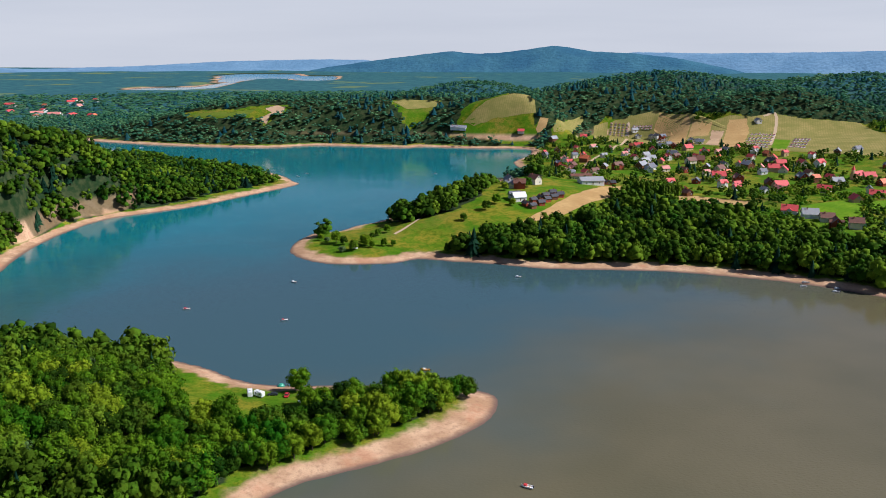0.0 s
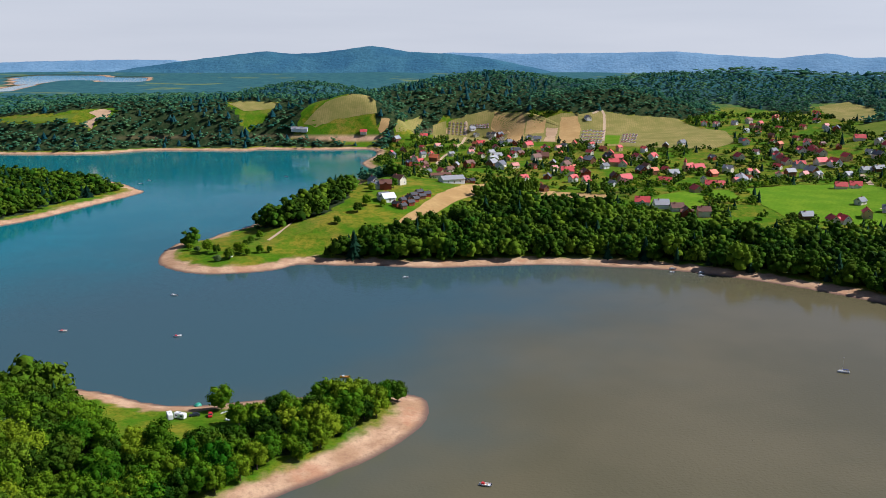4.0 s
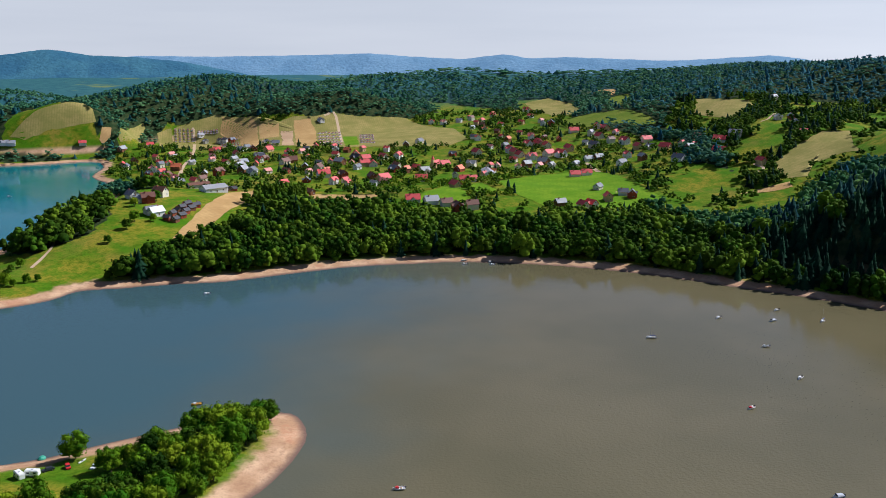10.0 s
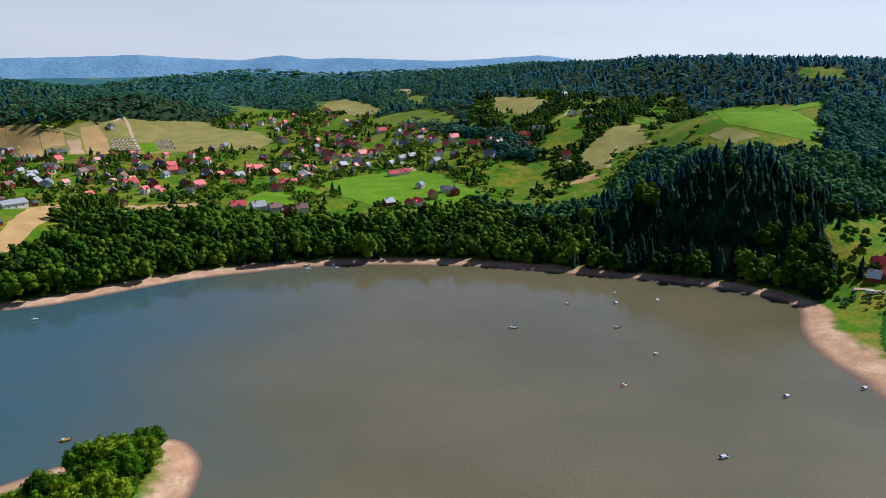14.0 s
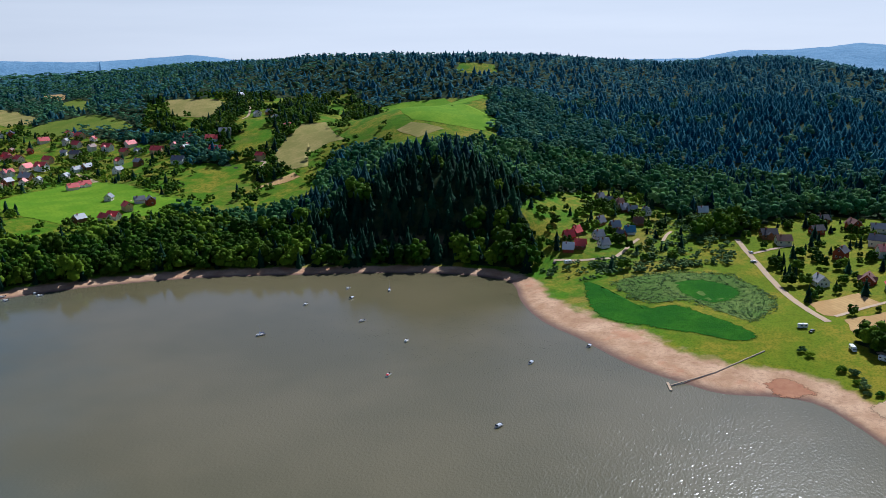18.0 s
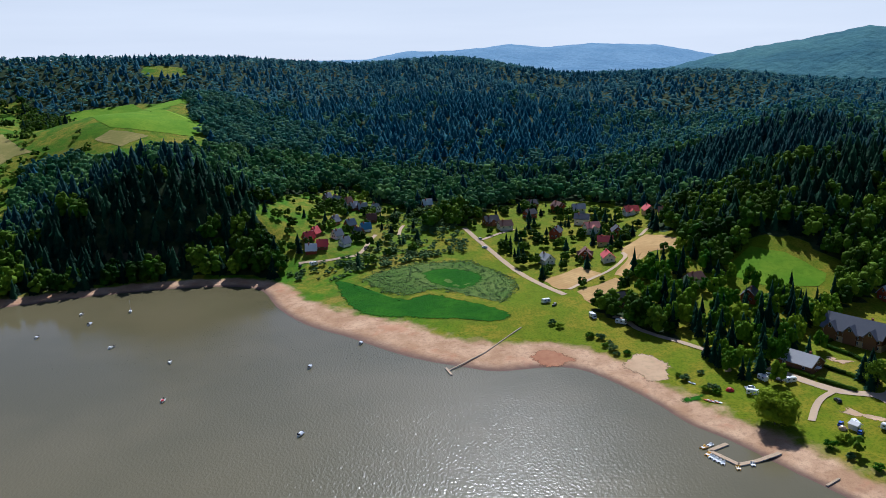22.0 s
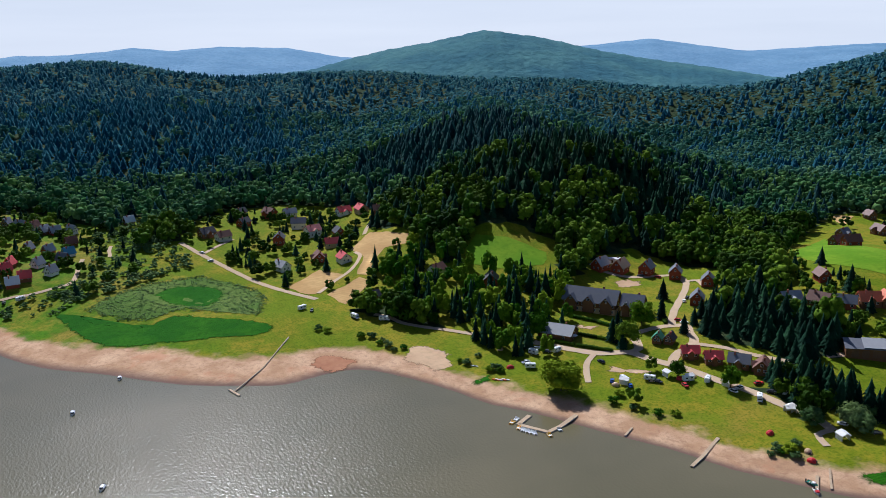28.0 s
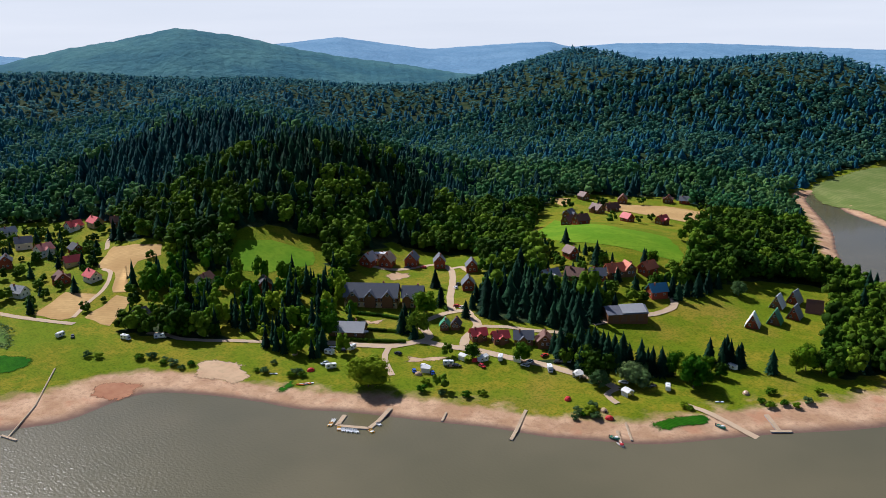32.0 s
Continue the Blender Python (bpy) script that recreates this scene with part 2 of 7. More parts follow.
# grows towards the north-west, and turns the water from brown to teal
depth = m.math("ADD", m.math("SUBTRACT", m.axis("Y"), m.axis("X")), m.math("MULTIPLY", m.noise(110, 3), 220))
water = m.mix(m.ramp(depth, 330, 580), silt, (0.050, 0.096, 0.108))
water = m.mix(m.ramp(depth, 720, 1100), water, (0.015, 0.16, 0.19))
m.colour(water)
# wind on the east bay, calm under the shores
bay = m.n.new("ShaderNodeVectorMath")
bay.operation = "DISTANCE"
bay.inputs[1].default_value = (150, 165, 0)
m.l.new(m.where.outputs["Position"], bay.inputs[0])
wind = m.ramp(bay.outputs["Value"], 235, 60)
ripple = m.math("ADD", m.math("MULTIPLY", m.noise(1.7, 1, (1, 1.5, 1)), 0.8), m.math("MULTIPLY", m.noise(0.7, 1), 0.2))
x = m.n.new("ShaderNodeBump")
m.l.new(m.math("ADD", m.math("MULTIPLY", wind, 0.2), m.ramp(m.noise(75, 3), 0.38, 0.6, 0.02, 0.06)), x.inputs["Distance"])
x.inputs["Strength"].default_value = 1.0
m.l.new(ripple, x.inputs["Height"])
m.l.new(x.outputs["Normal"], m.b.inputs["Normal"])
m.l.new(m.math("ADD", m.math("MULTIPLY", wind, 0.14), 0.05), m.b.inputs["Roughness"])
WATER = m.m


# a range with haze painted in: blue base colour, and emission for the airlight
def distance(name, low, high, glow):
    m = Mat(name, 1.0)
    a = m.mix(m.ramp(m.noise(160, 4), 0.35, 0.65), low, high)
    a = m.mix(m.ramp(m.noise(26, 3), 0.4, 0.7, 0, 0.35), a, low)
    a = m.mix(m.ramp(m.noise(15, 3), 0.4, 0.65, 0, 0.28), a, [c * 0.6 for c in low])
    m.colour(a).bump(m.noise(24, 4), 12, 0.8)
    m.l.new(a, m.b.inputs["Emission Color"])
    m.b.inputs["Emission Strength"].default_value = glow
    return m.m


RANGE_NEAR = distance("haze-blue wooded range", (0.03, 0.085, 0.105), (0.055, 0.125, 0.125), 0.4)
RANGE_MID = distance("haze-blue distant range", (0.03, 0.085, 0.13), (0.045, 0.115, 0.15), 0.45)
RANGE_FAR = distance("haze-blue farthest range", (0.085, 0.15, 0.21), (0.11, 0.18, 0.24), 0.75)

# ---- the lie of the land ----
SHORE_WEST = [(23, 345), (19, 331), (10, 318), (-5, 304), (-29, 289), (-50, 277), (-62, 263), (-84, 228), (-130, 190), (-230, 150), (-330, 60), (-420, -120), (-420, -420),
              (-300, -560), (-150, -500), (-20, -455), (60, -470), (101, -508), (145, -547), (172, -588), (195, -615)]
SHORE_SOUTH = [(206, -612), (196, -580), (181, -553), (126, -461), (102, -406), (71, -349), (39, -324), (0, -300), (-38, -262), (-58, -210), (-48, -160), (-27, -118), (-2, -87), (14, -66),
               (31, -43), (47, -32), (67, -19), (85, -12), (106, 0), (124, 10), (144, 21), (157, 31), (183, 41), (209, 56), (222, 68), (223, 85), (219, 105), (227, 123), (235, 139), (250, 158)]
SHORE_EAST = [(271, 179), (295, 206), (330, 228), (366, 243), (377, 265), (374, 306), (359, 351), (345, 380), (331, 413), (314, 446), (292, 478), (266, 507), (228, 537), (198, 550), (160, 564),
              (120, 570), (73, 573), (37, 586), (6, 594), (-17, 601), (-33, 589), (-64, 584), (-88, 591), (-107, 611), (-113, 632), (-112, 654), (-102, 687), (-84, 692), (-72, 714), (-50, 738)]
SHORE_NORTH = [(-30, 790), (10, 860), (60, 960), (95, 1035), (90, 1109), (120, 1190), (118, 1254), (37, 1261), (-36, 1281), (-52, 1267), (-188, 1294), (-258, 1265), (-406, 1292), (-542, 1352), (-640, 1420),
               (-600, 1330), (-440, 1210), (-330, 1110), (-240, 1050), (-190, 1000), (-165, 950), (-158, 927), (-199, 856), (-230, 804), (-265, 768), (-294, 737), (-306, 674), (-305, 613), (-297, 565),
               (-290, 510), (-262, 455), (-188, 420), (-122, 392), (-99, 375), (-87, 368), (-71, 364), (-49, 365), (-11, 364), (16, 359), (23, 351)]
FAR_WATER = [(-1046, 2875), (-924, 2986), (-830, 3065), (-851, 3369), (-1044, 4230), (-855, 4235), (-632, 4063), (-435, 3809), (-427, 3635), (-545, 3578), (-714, 3685), (-795, 3520), (-772, 3190), (-762, 2880), (-870, 2810), (-966, 2776)]
# hills: x, y, height, long radius, short radius, turn of the long axis from +x
HILLS_NORTH = [(60, 780, 20, 150, 90, 60), (300, 700, 10, 160, 100, -20), (450, 900, 7, 320, 260, 0), (700, 1150, 20, 350, 300, 0), (480, 340, 50, 110, 80, 30),
    (720, 420, 51, 200, 150, 40), (760, 700, 47, 180, 150, 30), (900, 900, 30, 260, 200, 0), (1050, 400, 5, 250, 220, 40), (1200, 560, 87, 250, 250, 0),
    (560, 130, 18, 130, 110, 0), (700, 120, -22, 200, 130, 0), (900, 150, 46, 250, 200, 0), (1100, 0, 40, 300, 250, 0), (1450, 60, 65, 300, 300, 0),
    (395, -110, 38, 100, 80, -40)]
HILLS_EAST = [(560, -190, 75, 130, 110, -30), (720, -260, 48, 150, 120, -30), (880, -380, 36, 200, 150, -30), (1150, -600, 69, 300, 250, 0), (180, -230, 23, 130, 90, -60),
    (90, -150, -7, 90, 70, 0), (480, -460, 12, 160, 130, -30), (640, -780, 80, 240, 180, 20), (400, -980, 71, 220, 180, 0), (900, -800, 9, 250, 250, 0),
    (220, -60, 2, 80, 60, 0), (330, 1500, 53, 260, 170, 20), (560, 1560, 25, 260, 170, 0), (820, 1650, 10, 300, 200, 0), (1150, 1500, 69, 350, 300, 0),
    (1250, 1000, 92, 350, 300, 0)]
HILLS_SOUTH = [(-345, 660, 30, 45, 60, 0), (-320, 755, 26, 40, 50, 0), (-60, 1420, 40, 150, 110, 0), (-300, 1430, 52, 200, 120, 0), (150, 1450, 22, 180, 120, 0),
    (-400, 700, 65, 150, 200, 0), (-250, 950, -26, 70, 150, 10), (-160, 300, 14, 120, 80, 20), (760, 60, 9, 170, 130, 0), (1350, 280, 37, 250, 220, 0),
    (-330, 560, 19, 80, 90, 0), (760, 1500, 9, 200, 150, 0), (430, -860, 33, 150, 120, 0), (200, -1020, 36, 170, 150, 0), (1220, -300, 16, 250, 200, 0),
    (950, -150, 9, 200, 150, 0)]
RIDGES_NORTH = [(640, -620, -41, 170, 120, -20), (1000, 1250, -9, 220, 180, 0), (560, 1750, 7, 250, 150, 0), (1250, -100, 23, 200, 200, 0), (360, 1620, 27, 200, 110, 0),
    (560, 1320, 32, 100, 70, -10), (440, 1330, 34, 120, 80, 0), (60, 1800, 64, 200, 120, 0), (-110, 1440, -5, 110, 80, 0), (910, 1660, 42, 200, 140, 0),
    (1230, 1450, 7, 220, 170, 0), (1360, 1230, 31, 220, 180, 0), (700, 1600, 16, 120, 90, 0), (1420, 20, -3, 200, 180, 0), (1660, 80, 50, 220, 200, 0),
    (1420, -340, 47, 220, 200, 0)]
RIDGES_EAST = [(1120, -310, 26, 160, 140, 0), (620, -225, -22, 130, 90, -30), (400, -210, 43, 70, 60, 0), (480, -260, -19, 80, 70, 0), (900, -1040, 70, 190, 150, 0),
    (750, -1040, 57, 130, 120, 0), (580, -1080, 28, 140, 120, 0), (380, -1120, 44, 150, 120, 0), (430, -900, -17, 130, 100, 0), (-430, 880, -11, 90, 140, 0),
    (-420, 1010, -5, 90, 110, 0), (720, 480, 18, 90, 70, 30), (890, 420, 38, 120, 80, 0), (720, 780, -23, 120, 90, 0), (1040, 730, -21, 130, 100, 0),
    (1050, 330, 7, 130, 110, 0)]
RIDGES_SOUTH = [(850, 1300, 2, 150, 110, 0), (260, 1330, -53, 110, 70, 0), (1200, 760, 31, 180, 150, 0), (1500, 500, 56, 220, 200, 0), (1000, -700, 4, 160, 140, 0),
    (840, -660, 11, 120, 100, 0), (560, -560, 22, 110, 90, 0), (360, -620, 25, 90, 80, 0), (700, -60, 8, 90, 80, 0), (1250, -60, -40, 120, 100, 0),
    (250, -1150, -17, 140, 120, 0), (640, -640, 25, 110, 90, 0), (540, -330, 21, 90, 80, 0), (120, 1320, 52, 80, 60, 0), (760, -880, 28, 120, 100, 0)]


def spline(points, n=4):
    """A closed outline with n steps between its corners, rounded."""
    p = np.array(points, float)
    a, b, c, d = np.roll(p, 1, 0), p, np.roll(p, -1, 0), np.roll(p, -2, 0)
    rows = []
    for k in range(n):
        u = k / n
        rows.append(0.5 * (2 * b + (c - a) * u + (2 * a - 5 * b + 4 * c - d) * u ** 2 + (3 * b - a - 3 * c + d) * u ** 3))
    return np.stack(rows, 1).reshape(-1, 2)


def inside(x, y, poly):
    r = np.zeros(x.shape, bool)
    for (x0, y0), (x1, y1) in zip(poly, np.roll(poly, -1, 0)):
        if y0 != y1:
            r ^= ((y0 > y) != (y1 > y)) & (x < (x1 - x0) * (y - y0) / (y1 - y0) + x0)
    return r


def off(x, y, poly):
    """Metres from an outline, positive outside."""
    best = np.full(x.shape, 1e18)
    for (x0, y0), (x1, y1) in zip(poly, np.roll(poly, -1, 0)):
        dx, dy = x1 - x0, y1 - y0
        u = np.clip(((x - x0) * dx + (y - y0) * dy) / (dx * dx + dy * dy + 1e-9), 0, 1)
        best = np.minimum(best, (x - x0 - u * dx) ** 2 + (y - y0 - u * dy) ** 2)
    return np.where(inside(x, y, poly), -1, 1) * np.sqrt(best)


LAKE = spline(SHORE_WEST + SHORE_SOUTH + SHORE_EAST + SHORE_NORTH, 3)
FAR_LAKE = spline(FAR_WATER, 3)
# low, wide strands: x, y, radius, extra width of the sand
STRANDS = [(270, 165, 75, 26), (235, 85, 40, 20), (-40, -130, 110, 18), (140, 10, 60, 6), (0, 335, 40, 4), (345, 250, 30, 8), (150, 560, 200, 2), (-300, 620, 120, 4)]

# undercut banks: x, y, radius
CLIFFS = [(-318, 655, 45), (-290, 750, 40), (48, 600, 22), (250, 545, 25)]


def waves(x, y, size, seed=0.0):
    """Soft unevenness between -1 and 1 at a given size."""
    x, y = x / size, y / size
    return (np.sin(x * 1.7 + seed) * np.cos(y * 1.3 - seed * 2) + np.sin(x * 0.9 - y * 1.9 + seed * 3) + 0.6 * np.sin(x * 3.1 + y * 2.3 + seed)) / 2.6


def hills(x, y):
    h = np.zeros(x.shape)
    for cx, cy, top, a, b, turn in HILLS_NORTH + HILLS_EAST + HILLS_SOUTH + RIDGES_NORTH + RIDGES_EAST + RIDGES_SOUTH:
        c, s = np.cos(np.radians(turn)), np.sin(np.radians(turn))
        u, v = (x - cx) * c + (y - cy) * s, (y - cy) * c - (x - cx) * s
        h += top * np.exp(-(u / a) ** 2 - (v / b) ** 2)
    return h


def ground(x, y):
    """The height of the ground, 0 at the waterline."""
    x, y = np.asarray(x, float), np.asarray(y, float)
    d = np.minimum(off(x, y, LAKE), off(x, y, FAR_LAKE))
    wide = 9.0 + 0 * x
    for cx, cy, r, extra in STRANDS:
        wide += extra * np.exp(-((x - cx) ** 2 + (y - cy) ** 2) / r ** 2)
    beach = 2.4 * np.clip(d / wide, 0, 1) + np.clip(d - wide, 0, 60) * 0.035
    ramp = 70 + 0 * x
    for cx, cy, r in CLIFFS:
        ramp -= 50 * np.exp(-((x - cx) ** 2 + (y - cy) ** 2) / r ** 2)
    grow = np.clip((d - wide * 0.8) / ramp, 0, 1)
    grow = grow * grow * (3 - 2 * grow)
    up = hills(x, y) * grow + waves(x, y, 45) * 1.2 * grow + waves(x, y, 160, 2) * 4 * np.clip(d / 300, 0, 1)
    return np.where(d > 0, beach + np.maximum(up, 0), np.maximum(d * 0.12, -6))


def part(name, bm, material, parent=None, label=""):
    """Links a bmesh, or a mesh, as one object, under a thing where one is given."""
    if isinstance(bm, bpy.types.Mesh):
        me = bm
    else:
        me = bpy.data.meshes.new(name)
        bm.to_mesh(me)
        bm.free()
    if material and not me.materials:
        me.materials.append(material)
    ob = new(name, me)
    ob.parent = parent
    if label:
        ob["label"] = label
    return ob


def raw(name, verts, faces, material, smooth=False):
    """A mesh from arrays; faces all have the same number of corners."""
    me = bpy.data.meshes.new(name)
    v, f = np.asarray(verts, np.float32), np.asarray(faces, np.int32)
    k = f.shape[1]
    me.vertices.add(len(v))
    me.vertices.foreach_set("co", v.ravel())
    me.loops.add(f.size)
    me.loops.foreach_set("vertex_index", f.ravel())
    me.polygons.add(len(f))
    me.polygons.foreach_set("loop_start", np.arange(len(f), dtype=np.int32) * k)
    me.polygons.foreach_set("loop_total", np.full(len(f), k, np.int32))
    me.update(calc_edges=True)
    me.validate()
    if smooth:
        me.polygons.foreach_set("use_smooth", np.ones(len(f), bool))
    me.materials.append(material)
    return me


def grid_faces(nx, ny):
    i = (np.arange(ny - 1)[:, None] * nx + np.arange(nx - 1)[None]).ravel()
    return np.stack([i, i + 1, i + nx + 1, i + nx], 1)


def steps(a, b, fine, out):
    """Coordinates: even between a and b, and wider and wider out to the horizon."""
    inner = np.arange(a, b, fine)
    grow = fine * 1.1 ** np.arange(1, 90)
    more = np.cumsum(grow)
    more = more[more < out]
    return np.concatenate([(a - more)[::-1], inner, b + more])


def rise(x, y):
    return float(ground(np.array([x]), np.array([y]))[0])


# one sheet of land to the horizon, bare where the lake lies
gx, gy = steps(-330, 1080, 6.0, 4600), steps(-640, 1440, 6.0, 4400)
X, Y = np.meshgrid(gx, gy)
Z = ground(X.ravel(), Y.ravel())
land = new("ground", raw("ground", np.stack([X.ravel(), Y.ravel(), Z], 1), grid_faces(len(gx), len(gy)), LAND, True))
tagged(land, "rolling grassland with sandy low-water shores round the reservoir", "ground", kind="structure")
wx = np.linspace(-4700, 4700, 40)
X, Y = np.meshgrid(wx, wx)
lake = new("water", raw("water", np.stack([X.ravel(), Y.ravel(), 0 * X.ravel()], 1), grid_faces(40, 40), WATER))
tagged(lake, "calm olive and teal reservoir water with light ripples", "lake", kind="structure")

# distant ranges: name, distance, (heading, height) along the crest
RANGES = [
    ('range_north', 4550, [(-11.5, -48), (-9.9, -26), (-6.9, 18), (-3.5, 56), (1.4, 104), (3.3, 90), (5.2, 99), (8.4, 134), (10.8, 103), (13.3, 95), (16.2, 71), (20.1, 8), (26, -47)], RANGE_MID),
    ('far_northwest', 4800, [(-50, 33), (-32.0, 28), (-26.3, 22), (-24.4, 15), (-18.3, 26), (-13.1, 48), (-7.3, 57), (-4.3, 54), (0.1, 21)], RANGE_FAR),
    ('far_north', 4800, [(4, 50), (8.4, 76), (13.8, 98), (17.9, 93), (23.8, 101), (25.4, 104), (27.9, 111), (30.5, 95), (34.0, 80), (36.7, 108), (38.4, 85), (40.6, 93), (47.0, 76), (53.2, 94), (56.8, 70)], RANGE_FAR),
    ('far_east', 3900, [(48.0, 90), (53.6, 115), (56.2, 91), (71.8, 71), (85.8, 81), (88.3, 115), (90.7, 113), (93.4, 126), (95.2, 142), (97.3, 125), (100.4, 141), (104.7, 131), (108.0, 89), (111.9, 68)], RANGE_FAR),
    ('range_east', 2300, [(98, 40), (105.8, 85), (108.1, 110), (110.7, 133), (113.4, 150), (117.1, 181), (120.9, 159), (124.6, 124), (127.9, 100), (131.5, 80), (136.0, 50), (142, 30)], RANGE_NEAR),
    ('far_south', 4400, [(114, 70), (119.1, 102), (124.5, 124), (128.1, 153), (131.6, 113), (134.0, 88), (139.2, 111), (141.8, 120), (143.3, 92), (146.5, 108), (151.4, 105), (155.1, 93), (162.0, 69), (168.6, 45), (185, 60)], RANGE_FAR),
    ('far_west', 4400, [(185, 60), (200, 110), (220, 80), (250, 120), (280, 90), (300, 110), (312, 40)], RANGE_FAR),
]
for name, reach, crest, material in RANGES:
    a0, a1 = crest[0][0], crest[-1][0]
    n, rows = int((a1 - a0) * (8 if reach < 3500 else 5)), 15
    A = np.linspace(a0, a1, n)
    top = np.interp(A, *zip(*crest))
    top = np.convolve(np.pad(top, 2, mode="edge"), [0.1, 0.2, 0.4, 0.2, 0.1], "valid")
    U = np.linspace(-1, 0.6, rows)[:, None]
    depth = reach * (0.30 if reach < 4500 else 0.07)
    R = reach + U * depth + 0 * A
    px, py = -80 + np.sin(np.radians(A)) * R, 120 + np.cos(np.radians(A)) * R
    H = (np.cos(U * np.pi / 2 * 0.99) ** 1.5) * (top + 5) - 5
    H = H + (waves(px, py, 130, 1) * 9 + waves(px, py, 47, 4) * 4) * (1 - np.exp(-(U * 3) ** 2)) * np.clip(1 - np.abs(U), 0, 1)
    H = H + waves(A * 60 + 0 * R, R * 0, 17, 3) * 1.6
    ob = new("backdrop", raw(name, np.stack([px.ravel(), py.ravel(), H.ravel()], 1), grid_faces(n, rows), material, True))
    tagged(ob, "blue hazy wooded hill range far behind the lake", "hills", kind="structure")

# ---- trees ----
PHI = (1 + 5 ** 0.5) / 2
ICO_V = np.array([(-1, PHI, 0), (1, PHI, 0), (-1, -PHI, 0), (1, -PHI, 0), (0, -1, PHI), (0, 1, PHI), (0, -1, -PHI), (0, 1, -PHI), (PHI, 0, -1), (PHI, 0, 1), (-PHI, 0, -1), (-PHI, 0, 1)]) / 1.9
ICO_F = np.array([(0, 11, 5), (0, 5, 1), (0, 1, 7), (0, 7, 10), (0, 10, 11), (1, 5, 9), (5, 11, 4), (11, 10, 2), (10, 7, 6), (7, 1, 8),
                  (3, 9, 4), (3, 4, 2), (3, 2, 6), (3, 6, 8), (3, 8, 9), (4, 9, 5), (2, 4, 11), (6, 2, 10), (8, 6, 7), (9, 8, 1)])



def turned(rng):
    """A random turn."""
    q, _ = np.linalg.qr(rng.normal(size=(3, 3)))
    return q


def joined(bits):
    v, f, n = [], [], 0
    for a, b in bits:
        v.append(a)
        f.append(b + n)
        n += len(a)
    return np.concatenate(v), np.concatenate(f)


def leaf_cards(rng, centres, radii, count, size):
    """Bent leaf sprays on the outside of the lumps of a crown: triangles, two to a spray."""
    k = rng.integers(0, len(centres), count)
    d = rng.normal(size=(count, 3))
    d[:, 2] = np.abs(d[:, 2]) * 0.9 - 0.25
    d /= np.linalg.norm(d, axis=1, keepdims=True)
    p = centres[k] + d * radii[k] * rng.uniform(0.75, 1.12, (count, 1))
    side = np.cross(d, rng.normal(size=(count, 3)))
    side /= np.linalg.norm(side, axis=1, keepdims=True) + 1e-9
    up = np.cross(d, side) * 0.8 + d * rng.uniform(-0.5, 0.5, (count, 1))
    s = size * rng.uniform(0.6, 1.4, (count, 1))
    v = np.stack([p - side * s, p - up * s * 0.8 + d * s * 0.25, p + side * s, p + up * s + d * s * 0.2], 1).reshape(-1, 3)
    b = np.arange(count)[:, None] * 4
    return v, np.concatenate([b + [[0, 1, 2]], b + [[0, 2, 3]]])


def crown_shape(seed, lumps, cards, card=0.09, tall=1.0):
    """A broad-leaved crown, 1 high and about 0.9 wide, its foot at 0."""
    rng = np.random.default_rng(seed)
    c, r, bits = [], [], []
    for i in range(lumps):
        u = (i + 0.5) / lumps
        a, h = i * 2.4 + rng.uniform(-0.6, 0.6), 0.28 + 0.58 * u
        wide = 0.30 * math.sqrt(max(0.05, 1 - ((h - 0.5) / 0.5) ** 2)) * rng.uniform(0.6, 1.15)
        c.append((math.cos(a) * wide, math.sin(a) * wide, h * tall))
        r.append(rng.uniform(0.15, 0.25) * (1.15 - 0.4 * u))
    c, r = np.array(c), np.array(r)
    for q, s in zip(c, r):
        v = ICO_V @ turned(rng) * s * (0.92 if cards < 150 else 0.72) * rng.uniform(0.75, 1.22, (12, 1)) * [1, 1, 0.9]
        low = v[ICO_F].mean(1)[:, 2]
        bits.append((v + q, ICO_F[np.argsort(-low)[:15 if lumps > 4 else 12]]))
    if cards:
        bits.append(leaf_cards(rng, c, r[:, None], cards, card))
    return joined(bits)


def fir_shape(seed, tiers, points, wide=0.2):
    """A conifer, 1 high: ragged drooping whorls, each a fan of its own."""
    rng = np.random.default_rng(seed)
    bits = []
    for i in range(tiers):
        u = i / tiers
        z = 0.06 + 0.80 * u
        r = wide * (1 - u) ** 0.65 * rng.uniform(0.85, 1.15)
        n = points * 2
        a = np.arange(n) * 2 * np.pi / n + rng.uniform(0, 6)
        rr = r * np.where(np.arange(n) % 2, 0.55, 1.0) * rng.uniform(0.75, 1.2, n)
        rim = np.stack([np.cos(a) * rr, np.sin(a) * rr, z - 0.05 * np.where(np.arange(n) % 2, 0, 1) + rng.uniform(-0.02, 0.02, n)], 1)
        v = np.concatenate([rim, [[0, 0, min(1.0, z + 1.65 * 0.9 / tiers + 0.06)]]])
        k = np.arange(n)
        bits.append((v, np.stack([k, (k + 1) % n, np.full(n, n)], 1)))
    return joined(bits)


LOD = {
    "close": ([crown_shape(70 + s, 11, 165, 0.062) for s in range(6)], [fir_shape(80 + s, 9, 7, 0.22) for s in range(3)]),
    "near": ([crown_shape(10 + s, 11, 85, 0.06) for s in range(6)], [fir_shape(20 + s, 8, 7, 0.25) for s in range(4)]),
    "mid": ([crown_shape(30 + s, 6, 18, 0.085) for s in range(6)], [fir_shape(40 + s, 5, 5, 0.25) for s in range(4)]),
    "far": ([crown_shape(50 + s, 3, 4, 0.14) for s in range(5)], [fir_shape(60 + s, 3, 4, 0.24) for s in range(4)]),
}


